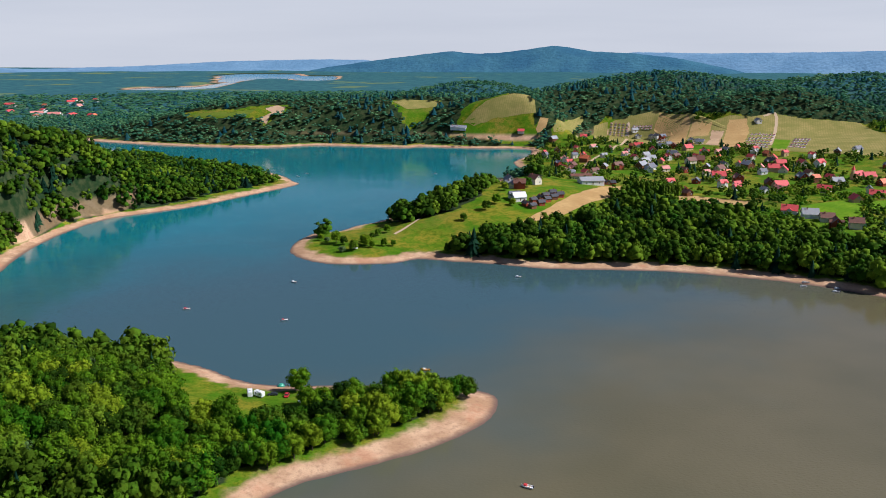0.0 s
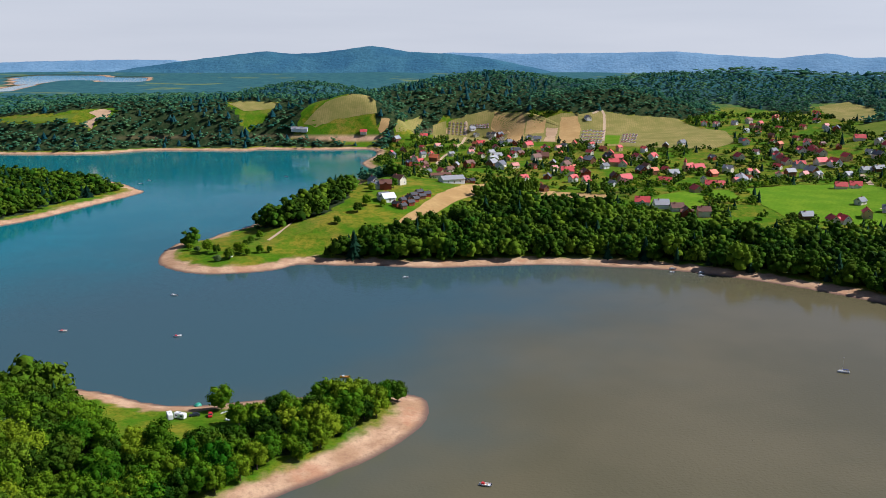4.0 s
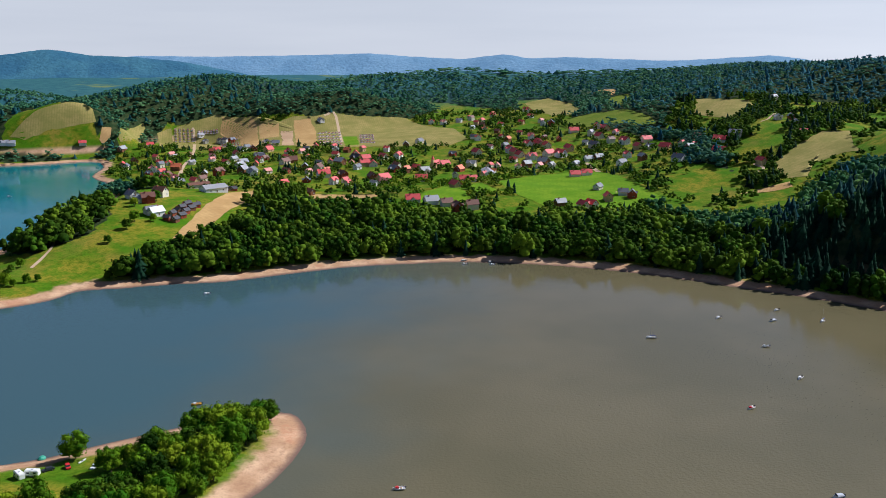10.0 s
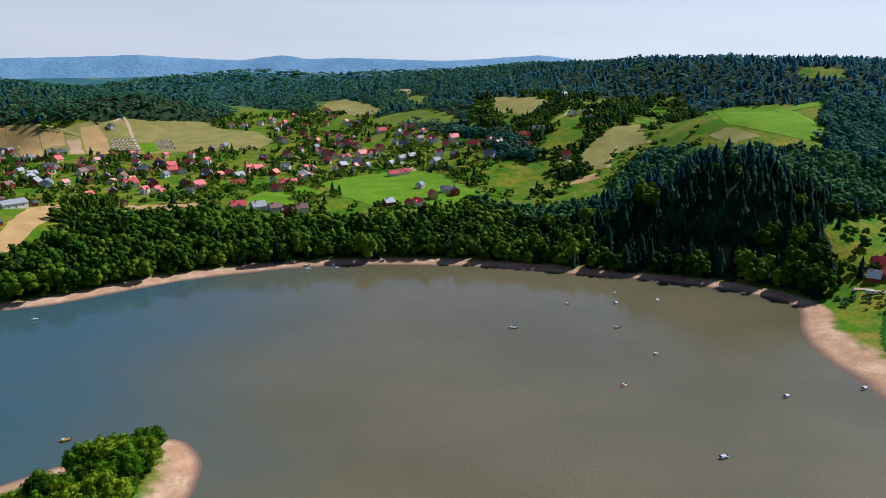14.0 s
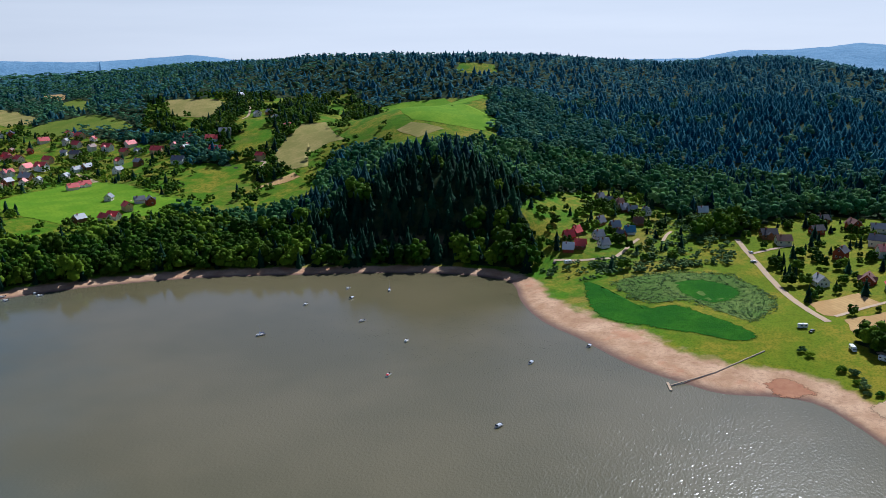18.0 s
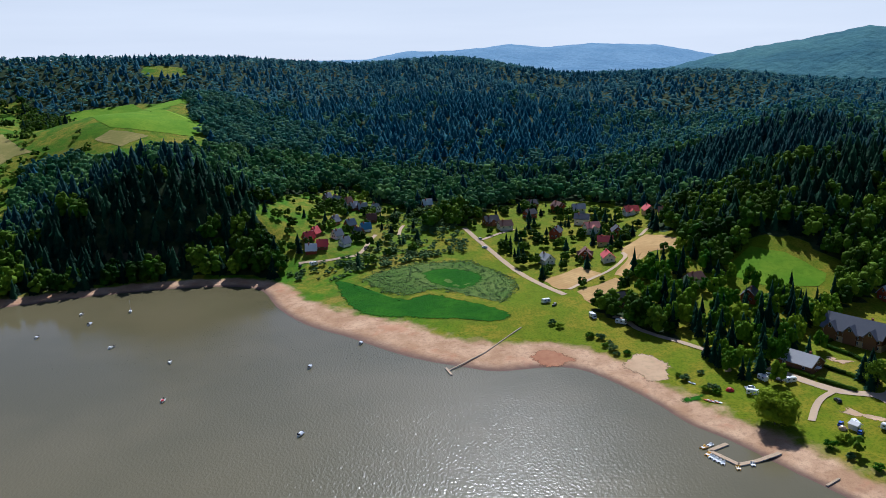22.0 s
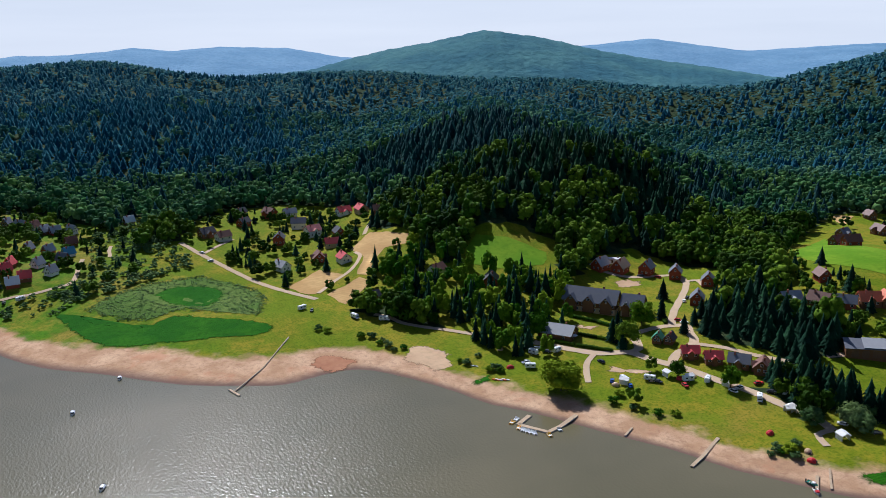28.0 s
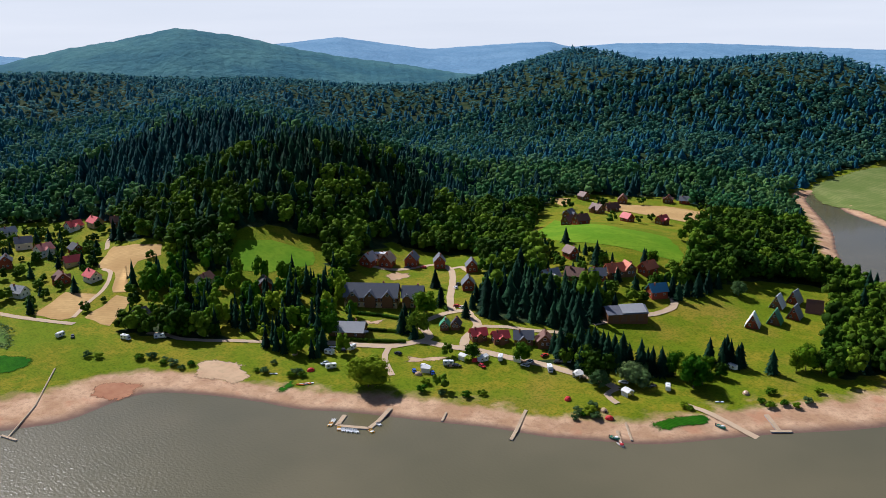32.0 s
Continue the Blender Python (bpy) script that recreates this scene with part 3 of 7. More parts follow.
def wood(name, label, x, y, z, tall, wide, kinds, level, leaf, category="forest"):
    """Many trees as one mass; kinds: True where a conifer stands."""
    rng = np.random.default_rng(len(x) + 7)
    made = []
    for fir in (False, True):
        shapes = LOD[level][1 if fir else 0]
        pick = np.where(kinds == fir)[0]
        for s, (v, f) in enumerate(shapes):
            k = pick[s::len(shapes)]
            if not len(k):
                continue
            a = rng.uniform(0, 2 * np.pi, len(k))
            c, sn = np.cos(a)[:, None], np.sin(a)[:, None]
            w, h = wide[k][:, None], tall[k][:, None]
            vx, vy = v[None, :, 0] * w, v[None, :, 1] * w
            V = np.stack([x[k][:, None] + vx * c - vy * sn, y[k][:, None] + vx * sn + vy * c, z[k][:, None] + v[None, :, 2] * h], 2).reshape(-1, 3)
            F = (f[None] + (np.arange(len(k)) * len(v))[:, None, None]).reshape(-1, 3)
            made.append((fir, V, F, np.repeat(rng.uniform(0, 1, len(k)), len(v))))
    for fir in (False, True):
        bits = [(V, F) for q, V, F, _ in made if q == fir]
        if bits:
            me = raw(name, *joined(bits), {SLOPE_HAZE_LEAF: SLOPE_HAZE_NEEDLE, NORTH_HAZE_LEAF: NORTH_HAZE_NEEDLE, FAR_HAZE_LEAF: FAR_HAZE_NEEDLE, HILL_HAZE_LEAF: HILL_HAZE_NEEDLE}.get(leaf, NEEDLE) if fir else leaf, fir and level in ("mid", "far"))
            me.attributes.new("tint", "FLOAT", "POINT").data.foreach_set("value", np.concatenate([t for q, _, _, t in made if q == fir]).astype(np.float32))
            ob = new(name, me)
            tagged(ob, ("dark spruce and fir trees of the " if fir else "leafy broad crowns of the ") + label, category, kind="stuff")


# open land between the woods
OPEN = {
    'peninsula_grass': [(-104, 637), (-83, 675), (-45, 720), (-29, 676), (7, 690), (32, 728), (68, 981), (86, 842), (139, 828), (162, 807), (140, 707), (75, 643), (43, 636), (-6, 609), (-18, 603), (-57, 590), (-89, 597)],
    'village': [(127, 1195), (97, 1101), (98, 824), (156, 758), (206, 718), (250, 651), (308, 574), (390, 560), (430, 563), (490, 557), (700, 766), (699, 927), (850, 1232), (683, 1274), (572, 1220), (451, 1264), (353, 1353), (259, 1392), (157, 1271)],
    'north_field': [(67, 1397), (104, 1329), (135, 1306), (141, 1275), (107, 1272), (8, 1304), (17, 1314)],
    'headland_clearing': [(-413, 1397), (-322, 1375), (-306, 1385), (-253, 1386), (-234, 1380), (-244, 1357), (-262, 1339), (-268, 1322), (-279, 1335), (-316, 1348), (-351, 1349), (-390, 1363)],
    'north_slope': [(-85, 1392), (-9, 1388), (-20, 1348), (-54, 1319)],
    'spit_meadow': [(-132, 400), (-119, 385), (-68, 367), (-17, 365), (-18, 344), (-34, 325), (-43, 320), (-59, 312), (-80, 307), (-96, 306), (-114, 330)],
    'far_fields': [(752, 1429), (774, 1385), (803, 1301), (663, 1093), (604, 1104), (645, 1216)],
    'far_fields_east': [(878, 1327), (907, 1306), (895, 1242), (748, 1079), (711, 1086)],
    'green_meadow': [(533, 729), (567, 722), (603, 641), (576, 535), (532, 507), (509, 500), (449, 515), (459, 569), (440, 607)],
    'upland': [(940, 590), (1003, 569), (1027, 527), (1022, 474), (772, 387), (665, 340), (630, 364), (618, 389), (486, 356), (609, 437), (651, 468)],
    'upland_west': [(841, 903), (870, 845), (960, 787), (1054, 698), (940, 594), (662, 528), (620, 533), (563, 515), (549, 544), (593, 600), (711, 752), (748, 843)],
    'hill_clearing': [(1169, 565), (1185, 507), (1132, 486), (1124, 548)],
    'cottages': [(589, 228), (600, 204), (539, 173), (472, 181), (437, 185), (420, 206), (414, 225)],
    'bay_meadow': [(400, 241), (411, 186), (434, 152), (485, 131), (478, 109), (347, 66), (283, 63), (258, 31), (233, 1), (201, 14), (216, 43), (249, 69), (267, 90), (277, 150), (298, 199)],
    'hamlet': [(479, 113), (530, 90), (579, 48), (582, 7), (517, -43), (472, -45), (438, -18), (387, -28), (363, -16), (347, 1), (307, 30), (335, 67), (416, 91)],
    'hill_meadow': [(331, -40), (353, -59), (343, -83), (315, -106), (267, -72), (278, -38), (298, -25)],
    'garden_gap': [(264, 12), (278, -9), (248, -11), (236, -2), (241, 12)],
    'hotel_ground': [(297, -122), (302, -156), (245, -179), (200, -134), (185, -108), (165, -90), (133, -104), (111, -92), (107, -77), (130, -51), (170, -34), (193, -14), (216, -29), (262, -76)],
    'camp_meadow': [(193, 2), (195, -16), (172, -36), (137, -60), (96, -72), (69, -68), (43, -71), (31, -87), (31, -106), (17, -127), (6, -155), (-4, -148), (-15, -113), (16, -68), (44, -40), (70, -22), (111, 0), (146, 7), (168, 12)],
    'east_field': [(288, -279), (351, -393), (329, -427), (274, -474), (212, -445), (159, -310), (112, -216), (117, -209), (184, -189), (209, -184)],
    'hill_houses': [(214, -195), (190, -203), (151, -202), (122, -217), (106, -189), (119, -131), (137, -147), (161, -138)],
    'cabin_meadow': [(113, -123), (131, -148), (120, -183), (106, -189), (89, -243), (68, -276), (51, -275), (14, -165), (16, -149), (42, -129), (42, -103), (64, -117), (87, -120)],
    'slope_meadow': [(543, 707), (533, 534), (586, 565), (601, 542), (665, 564), (724, 567), (940, 590), (648, 451), (626, 447), (634, 483), (619, 502), (546, 475), (487, 456), (459, 506), (434, 569), (422, 608)],
    'camp_strip': [(119, -94), (113, -123), (91, -126), (48, -114), (39, -140), (12, -158), (-1, -145), (28, -101), (40, -67), (69, -68)],
    'park': [(302, 32), (343, 3), (358, -15), (299, -27), (280, -40), (272, -70), (283, -89), (221, -52), (178, -15), (190, 4), (232, 7), (264, 15)],
    'river_meadow': [(219, -637), (212, -699), (188, -776), (117, -781), (42, -492), (100, -508), (143, -542), (178, -563)],
    'cottage_gardens': [(448, 264), (547, 254), (592, 215), (541, 167), (507, 142), (407, 146), (384, 175), (396, 207), (380, 238), (411, 240), (437, 250)],
    'shore_lawn': [(364, 116), (369, 79), (321, 56), (273, 35), (238, 8), (215, -1), (190, -14), (159, 3), (168, 31), (209, 47), (249, 65), (265, 122)],
    'tan_fields': [(382, 77), (388, 57), (401, 31), (462, -18), (397, -32), (370, -26), (358, 11), (320, 20), (293, 39), (325, 52)],
    'track_glade': [(497, 161), (562, 131), (540, 123), (441, 144), (436, 156)],
    'lake_cleft': [(498, 103), (500, 59), (395, 75), (414, 108)],
    'park_grove': [(347, 12), (365, -22), (315, -34), (292, -77), (248, -64), (201, -21), (215, -1), (257, 14)],
    'tan_strip': [(338, 74), (372, 43), (422, -14), (381, -34), (362, -22), (333, 10), (302, 34), (297, 47)],
}
# fields of the slopes: kind, outline
SLOPE_FIELDS = [
    ("hay", [(263, 1381), (295, 1388), (337, 1388), (376, 1340), (372, 1310), (395, 1285), (420, 1285), (446, 1271), (477, 1271), (516, 1252), (588, 1235), (591, 1147), (600, 1116), (555, 1010), (506, 984), (453, 1022), (400, 1065), (385, 1121), (346, 1163), (303, 1194), (267, 1280), (247, 1323)]),
    ("straw", [(339, 1381), (373, 1344), (371, 1313), (325, 1183), (307, 1205), (342, 1311), (324, 1348)]),
    ("straw", [(372, 1307), (394, 1283), (374, 1232), (349, 1245)]),
    ("pale", [(385, 1254), (401, 1244), (363, 1150), (350, 1164)]),
    ("straw", [(415, 1274), (439, 1268), (429, 1226), (381, 1116), (362, 1140)]),
    ("lush", [(444, 1167), (460, 1153), (422, 1071), (404, 1076)]),
    ("hay", [(237, 1375), (260, 1382), (254, 1355), (232, 1348)]),
    ("hay", [(161, 1287), (195, 1366), (221, 1388), (220, 1379), (176, 1281), (162, 1278)]),
    ("hay", [(870, 1294), (927, 1299), (912, 1215), (788, 1049), (762, 1028), (746, 1068), (807, 1177)]),
    ("grass", [(720, 1008), (762, 1008), (791, 962), (766, 882), (747, 854), (731, 866), (723, 914), (692, 925), (691, 962)]),
    ("straw", [(1030, 1284), (1039, 1244), (1008, 1198), (986, 1198)]),
    ("grass", [(865, 1085), (960, 1169), (990, 1162), (939, 1091), (817, 991)]),
    ("lush", [(293, 704), (336, 733), (365, 746), (338, 691), (327, 665), (302, 665), (284, 681)]),
    ("lush", [(369, 739), (391, 741), (370, 682), (345, 685)]),
    ("lush", [(409, 746), (439, 753), (519, 755), (537, 726), (487, 590), (480, 580), (459, 577), (429, 587), (397, 602), (374, 624), (379, 666)]),
    ("hay", [(628, 579), (690, 595), (738, 604), (757, 584), (688, 536), (661, 511), (661, 528), (630, 539), (599, 521), (590, 540)]),
    ("lush", [(978, 617), (1001, 598), (1027, 534), (864, 414), (788, 437), (761, 374), (722, 366), (698, 370), (693, 391), (688, 412), (686, 445), (704, 462)]),
    ("hay", [(662, 452), (680, 442), (678, 412), (674, 405), (653, 416), (644, 421)]),
    ("hay", [(856, 888), (879, 816), (851, 774), (786, 765), (795, 835)]),
    ("straw", [(538, 546), (567, 536), (584, 528), (570, 515), (555, 522)]),
    ("hay", [(30, 1316), (65, 1332), (90, 1331), (137, 1330), (138, 1306), (81, 1308), (47, 1306)]),
    ("straw", [(137, 1291), (143, 1302), (157, 1301), (151, 1289), (139, 1284)]),
    ("hay", [(-79, 1383), (-62, 1393), (-4, 1388), (-12, 1364), (-56, 1357)]),
    ("grass", [(-398, 1377), (-319, 1363), (-290, 1373), (-300, 1352), (-334, 1350), (-385, 1362)]),
    ("pale", [(-278, 1375), (-252, 1383), (-244, 1360), (-264, 1338), (-269, 1325), (-281, 1338), (-265, 1356)]),
]
FIRS = [(450, 350, 85, 0.97), (430, -120, 80, 0.85), (400, -210, 85, 0.85), (150, -118, 55, 0.8), (60, -120, 45, 0.7), (560, -180, 130, 0.97), (470, -300, 130, 0.6), (860, 60, 190, 0.95), (960, 190, 130, 0.9), (1180, 40, 330, 0.7), (1250, 500, 260, 0.6), (330, 1500, 150, 0.4), (-60, 1400, 120, 0.6), (900, -350, 300, 0.5), (560, -800, 400, 0.45), (1250, 900, 420, 0.4)]


def NEAR_SPIT(x, y):
    """The part of the spit wood that the way passes nearest."""
    return (y < 0.05 * x + 356) & (x > -165) & (y > 258)


def scatter(x0, x1, y0, y1, gap, seed, near, far):
    """Places for trees on a shaken grid, at a distance between near and far from the middle of the way."""
    rng = np.random.default_rng(seed)
    a, b = np.meshgrid(np.arange(x0, x1, gap), np.arange(y0, y1, gap * 0.87))
    a = a + (np.arange(a.shape[0]) % 2)[:, None] * gap / 2
    x, y = a.ravel() + rng.uniform(-0.42, 0.42, a.size) * gap, b.ravel() + rng.uniform(-0.42, 0.42, a.size) * gap
    d = np.hypot(x + 90, y - 110)
    az = np.degrees(np.arctan2(x + 60, y - 60))
    keep = (d >= near) & (d < far) & (((az > -46) & (az < 176)) | (d < 330))
    x, y = x[keep], y[keep]
    for poly in list(OPEN.values()) + [p for _, p in SLOPE_FIELDS]:
        keep = ~inside(x, y, np.array(poly, float))
        x, y = x[keep], y[keep]
    keep = ~NEAR_SPIT(x, y) | (x > 60)
    x, y = x[keep], y[keep]
    z = ground(x, y)
    keep = z > np.where((y > 300) & (x > 0), 2.35, 2.9)
    x, y, z = x[keep], y[keep], z[keep]
    e = 2.0
    steep = np.hypot(ground(x + e, y) - ground(x - e, y), ground(x, y + e) - ground(x, y - e)) / (2 * e)
    keep = (steep < 1.1) | (rng.uniform(size=len(x)) < 0.25) | (z > 11)
    x, y, z = x[keep], y[keep], z[keep]
    share = np.full(len(x), 0.07)
    for cx, cy, r, q in FIRS:
        share = np.maximum(share, q * np.clip(1.6 - np.hypot(x - cx, y - cy) / r, 0, 1))
    share = np.clip(share + waves(x, y, 60, 5) * 0.2, 0, 1)
    fir = rng.uniform(size=len(x)) < share * np.where(y > 1050, 0.55, 1.0)
    return x, y, z, fir, rng


for name, label, box, gap, near, far, level, size in (
        ("spit_forest", "leafy wood on the spit", (-430, 250, -230, 450), 7.2, 0, 270, "close", 1.0),
        ("shore_forest", "mixed wood along the shore", (-330, 540, -500, 720), 7.6, 270, 600, "near", 1.0),
        ("slope_forest", "mixed wood on the lower slopes", (-450, 720, -690, 900), 8.5, 600, 780, "mid", 1.02),
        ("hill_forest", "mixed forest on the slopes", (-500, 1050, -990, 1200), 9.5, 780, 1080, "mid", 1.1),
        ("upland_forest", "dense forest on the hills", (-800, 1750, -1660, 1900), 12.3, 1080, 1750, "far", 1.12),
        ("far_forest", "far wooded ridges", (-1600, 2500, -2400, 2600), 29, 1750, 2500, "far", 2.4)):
    x, y, z, fir, rng = scatter(*box, gap, 5, near, far)
    grow = rng.lognormal(0, 0.24 if size < 1.05 else 0.16, len(x)).clip(0.6, 1.5)
    tall = np.where(fir, rng.uniform(12.5, 16, len(x)), rng.uniform(11.5, 15, len(x))) * grow ** 0.8 * (1 if size < 1.05 else 0.8 if size < 1.12 else 0.7)
    wide = np.where(fir, rng.uniform(14.5, 18.5, len(x)), rng.uniform(11.5, 14.5, len(x))) * size * grow * (1 if size < 1.01 else 1.06)
    # the further the wood, the more haze blue its foliage colour holds
    leaf = LEAF if size < 1.01 else SLOPE_HAZE_LEAF if size < 1.05 else HILL_HAZE_LEAF if size < 1.11 else FAR_HAZE_LEAF
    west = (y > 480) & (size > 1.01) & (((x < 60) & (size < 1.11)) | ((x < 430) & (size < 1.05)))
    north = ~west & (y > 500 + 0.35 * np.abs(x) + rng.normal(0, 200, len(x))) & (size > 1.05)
    for side, kind in ((west, LEAF), (north, NORTH_HAZE_LEAF), (~north & ~west, leaf)):
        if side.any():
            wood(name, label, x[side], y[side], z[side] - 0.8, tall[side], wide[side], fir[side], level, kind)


# a grove of poplars behind the stubble field
rng = np.random.default_rng(9)
t, r = rng.uniform(0, 6.28, 60), np.sqrt(rng.uniform(0, 1, 60))
x, y = 187 + np.cos(t) * r * 25, 768 + np.sin(t) * r * 10
wood("poplar_grove", "tall grove by the stubble field", x, y, ground(x, y) - 0.4, rng.uniform(12, 17, 60), rng.uniform(7, 9, 60), np.zeros(60, bool), "near", LEAF, "trees")

# marks the floor of the woods, which the land colour darkens as shaded
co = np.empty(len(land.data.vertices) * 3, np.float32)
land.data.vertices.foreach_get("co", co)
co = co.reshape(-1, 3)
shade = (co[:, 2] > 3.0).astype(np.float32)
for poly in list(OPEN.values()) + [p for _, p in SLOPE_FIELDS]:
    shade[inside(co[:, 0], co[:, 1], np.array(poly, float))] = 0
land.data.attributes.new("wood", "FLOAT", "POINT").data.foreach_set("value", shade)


# ---- fields, tracks ----
def crop(name, a, b, c, line=2.0, turn=30, bump=0.15, frayed=0.0, lines=0.3):
    """A field: two mottled colours and faint working lines."""
    m = Mat(name, 0.95)
    f = m.mix(m.ramp(m.noise(22, 4), 0.35, 0.68), a, b)
    f = m.mix(m.ramp(m.noise(3.0, 4), 0.4, 0.75, 0, 0.55), f, c)
    mp, w = m.n.new("ShaderNodeMapping"), m.n.new("ShaderNodeTexWave")
    mp.inputs["Rotation"].default_value = (0, 0, radians(turn))
    w.inputs["Scale"].default_value, w.inputs["Distortion"].default_value, w.inputs["Detail"].default_value = 0.3 / line, 1.5, 3
    m.l.new(m.where.outputs["Position"], mp.inputs["Vector"])
    m.l.new(mp.outputs["Vector"], w.inputs["Vector"])
    f = m.mix(m.ramp(w.outputs["Fac"], 0.3, 0.9, 0, lines), f, c)
    m.colour(f).bump(m.noise(0.7, 4), bump, 0.7)
    if frayed:
        # the edge thins out into the ground beside it
        bare, both = m.n.new("ShaderNodeBsdfTransparent"), m.n.new("ShaderNodeMixShader")
        m.l.new(m.ramp(m.math("ADD", m.attr("rim"), m.math("MULTIPLY", m.math("SUBTRACT", m.noise(frayed * 0.8, 4, (1, 1, 1), 0.7), 0.5), frayed * 2.2)), frayed * 0.3, frayed * 0.75), both.inputs[0])
        m.l.new(bare.outputs[0], both.inputs[1])
        m.l.new(m.b.outputs[0], both.inputs[2])
        m.l.new(both.outputs[0], m.n["Material Output"].inputs["Surface"])
    return m.m


FIELD = {
    "straw": (crop("stubble", (0.42, 0.26, 0.10), (0.52, 0.345, 0.14), (0.35, 0.22, 0.085), 2.5, 60), "golden mown stubble field", "field"),
    "hay": (crop("hay meadow", (0.23, 0.205, 0.055), (0.34, 0.265, 0.09), (0.17, 0.18, 0.04), 3.0, 20), "dry olive hay meadow on the slope", "meadow"),
    "grass": (crop("pasture", (0.12, 0.17, 0.015), (0.18, 0.2, 0.025), (0.09, 0.14, 0.012), 3.0, 75), "green pasture on the slope", "meadow"),
    "lush": (crop("lush meadow", (0.105, 0.215, 0.004), (0.16, 0.26, 0.008), (0.075, 0.165, 0.003), 4.0, 40, lines=0.1), "bright green mown meadow", "meadow"),
    "pale": (crop("bare sand", (0.45, 0.29, 0.17), (0.53, 0.365, 0.22), (0.36, 0.27, 0.15), 2.0, frayed=4.5, lines=0.0), "bare pale sandy ground", "bare ground"),
    "redsoil": (crop("red mud", (0.33, 0.15, 0.08), (0.42, 0.22, 0.12), (0.28, 0.12, 0.07), 2.0, frayed=4.5, lines=0.0), "reddish mud patch on the strand", "bare ground"),
    "reed": (crop("reed bed", (0.018, 0.095, 0.001), (0.034, 0.13, 0.001), (0.008, 0.055, 0.001), 1.2, 10, 0.5, 5), "dark green reed bed by the shore", "reeds"),
    "scrub": (crop("wet scrub", (0.085, 0.15, 0.022), (0.14, 0.19, 0.04), (0.05, 0.105, 0.012), 2.0, 10, 0.5, 9), "pale grey-green wet meadow", "meadow"),
    "river": (crop("river flats", (0.13, 0.17, 0.04), (0.2, 0.22, 0.07), (0.1, 0.14, 0.03), 5.0, 10, frayed=8), "flat green meadow along the river", "meadow"),
}


def sheet(outline, lift, gap=7.0, round_off=True, ragged=1.2):
    """A skin over the ground within an outline: rings from its middle to its edge."""
    p = spline(outline, 3) if round_off else np.array(outline, float)
    seg = np.linalg.norm(np.roll(p, -1, 0) - p, axis=1)
    rows = []
    for a, b, s in zip(p, np.roll(p, -1, 0), seg):
        n = max(1, int(s / gap))
        rows.append(a + (b - a) * (np.arange(n) / n)[:, None])
    edge = np.concatenate(rows)
    edge = edge + np.stack([waves(edge[:, 0], edge[:, 1], 6, 1), waves(edge[:, 1], edge[:, 0], 6, 2)], 1) * ragged
    mid = edge.mean(0)
    rings = max(3, int(np.linalg.norm(edge - mid, axis=1).max() / gap))
    pts = np.concatenate([mid + (edge - mid) * (k / rings) for k in range(1, rings + 1)])
    n = len(edge)
    faces = []
    for k in range(rings - 1):
        i = np.arange(n) + k * n
        j = (np.arange(n) + 1) % n + k * n
        faces.append(np.stack([i, i + n, j + n, j], 1))
    faces = np.concatenate(faces)
    x, y = pts[:, 0], pts[:, 1]
    wide = np.linalg.norm(edge - mid, axis=1)
    rim = np.concatenate([wide * (1 - k / rings) for k in range(1, rings + 1)])
    return np.stack([x, y, np.maximum(ground(x, y), 0.1) + lift], 1), faces, rim


# draped patches: kind, outline
PATCHES = [
    ("straw", [(59, 662), (108, 737), (147, 797), (188, 829), (166, 777), (122, 723), (90, 680), (66, 663)]),
    ("straw", [(76, 664), (93, 689), (83, 663)]),
    ("straw", [(207, 782), (230, 782), (270, 737), (255, 718), (211, 739)]),
    ("straw", [(37, 841), (59, 936), (84, 968), (85, 939), (46, 802)]),
    ("straw", [(356, 66), (379, 39), (358, 29), (335, 54), (335, 59)]),
    ("straw", [(329, 49), (346, 22), (335, 18), (328, 24), (307, 45)]),
    ("straw", [(403, 8), (433, -17), (385, -28), (371, -20), (380, -8), (360, 9), (344, 16), (352, 23), (378, 7)]),
    ("lush", [(330, -44), (342, -58), (329, -74), (305, -89), (291, -79), (299, -50), (315, -38)]),
    ("pale", [(221, 46), (232, 34), (223, 23), (204, 26), (195, 36), (205, 44)]),
    ("redsoil", [(243, 86), (245, 75), (234, 66), (224, 70), (224, 81), (233, 89)]),
    ("straw", [(350, -388), (336, -402), (315, -365)]),
    ("straw", [(296, -413), (258, -435), (215, -437), (192, -374), (211, -373), (276, -386)]),
    ("lush", [(237, -222), (283, -308), (191, -262), (161, -269), (133, -244), (127, -228), (197, -207)]),
    ("reed", [(40, -50), (41, -54), (36, -68), (25, -77), (25, -67), (32, -53)]),
    ("reed", [(178, 31), (183, 23), (180, 17), (172, 26)]),
    ("pale", [(258, -106), (263, -116), (256, -124), (246, -118), (249, -101)]),
    ("pale", [(212, -46), (201, -58), (198, -50), (205, -44)]),
    ("pale", [(161, -30), (160, -34), (143, -45), (143, -42), (155, -28)]),
    ("river", [(215, -633), (207, -685), (183, -760), (142, -757), (70, -506), (104, -519), (147, -552), (181, -573)]),
    ("scrub", [(366, 182), (384, 169), (399, 147), (406, 109), (367, 82), (337, 82), (308, 94), (329, 117), (342, 134), (333, 149), (339, 167)]),
    ("reed", [(365, 198), (362, 187), (345, 181), (333, 163), (330, 146), (336, 133), (320, 118), (293, 91), (281, 98), (287, 121), (294, 147), (300, 170), (318, 184)]),
    ("reed", [(375, 144), (389, 127), (379, 104), (357, 103), (341, 116), (354, 137)]),
]
PATCHES += SLOPE_FIELDS
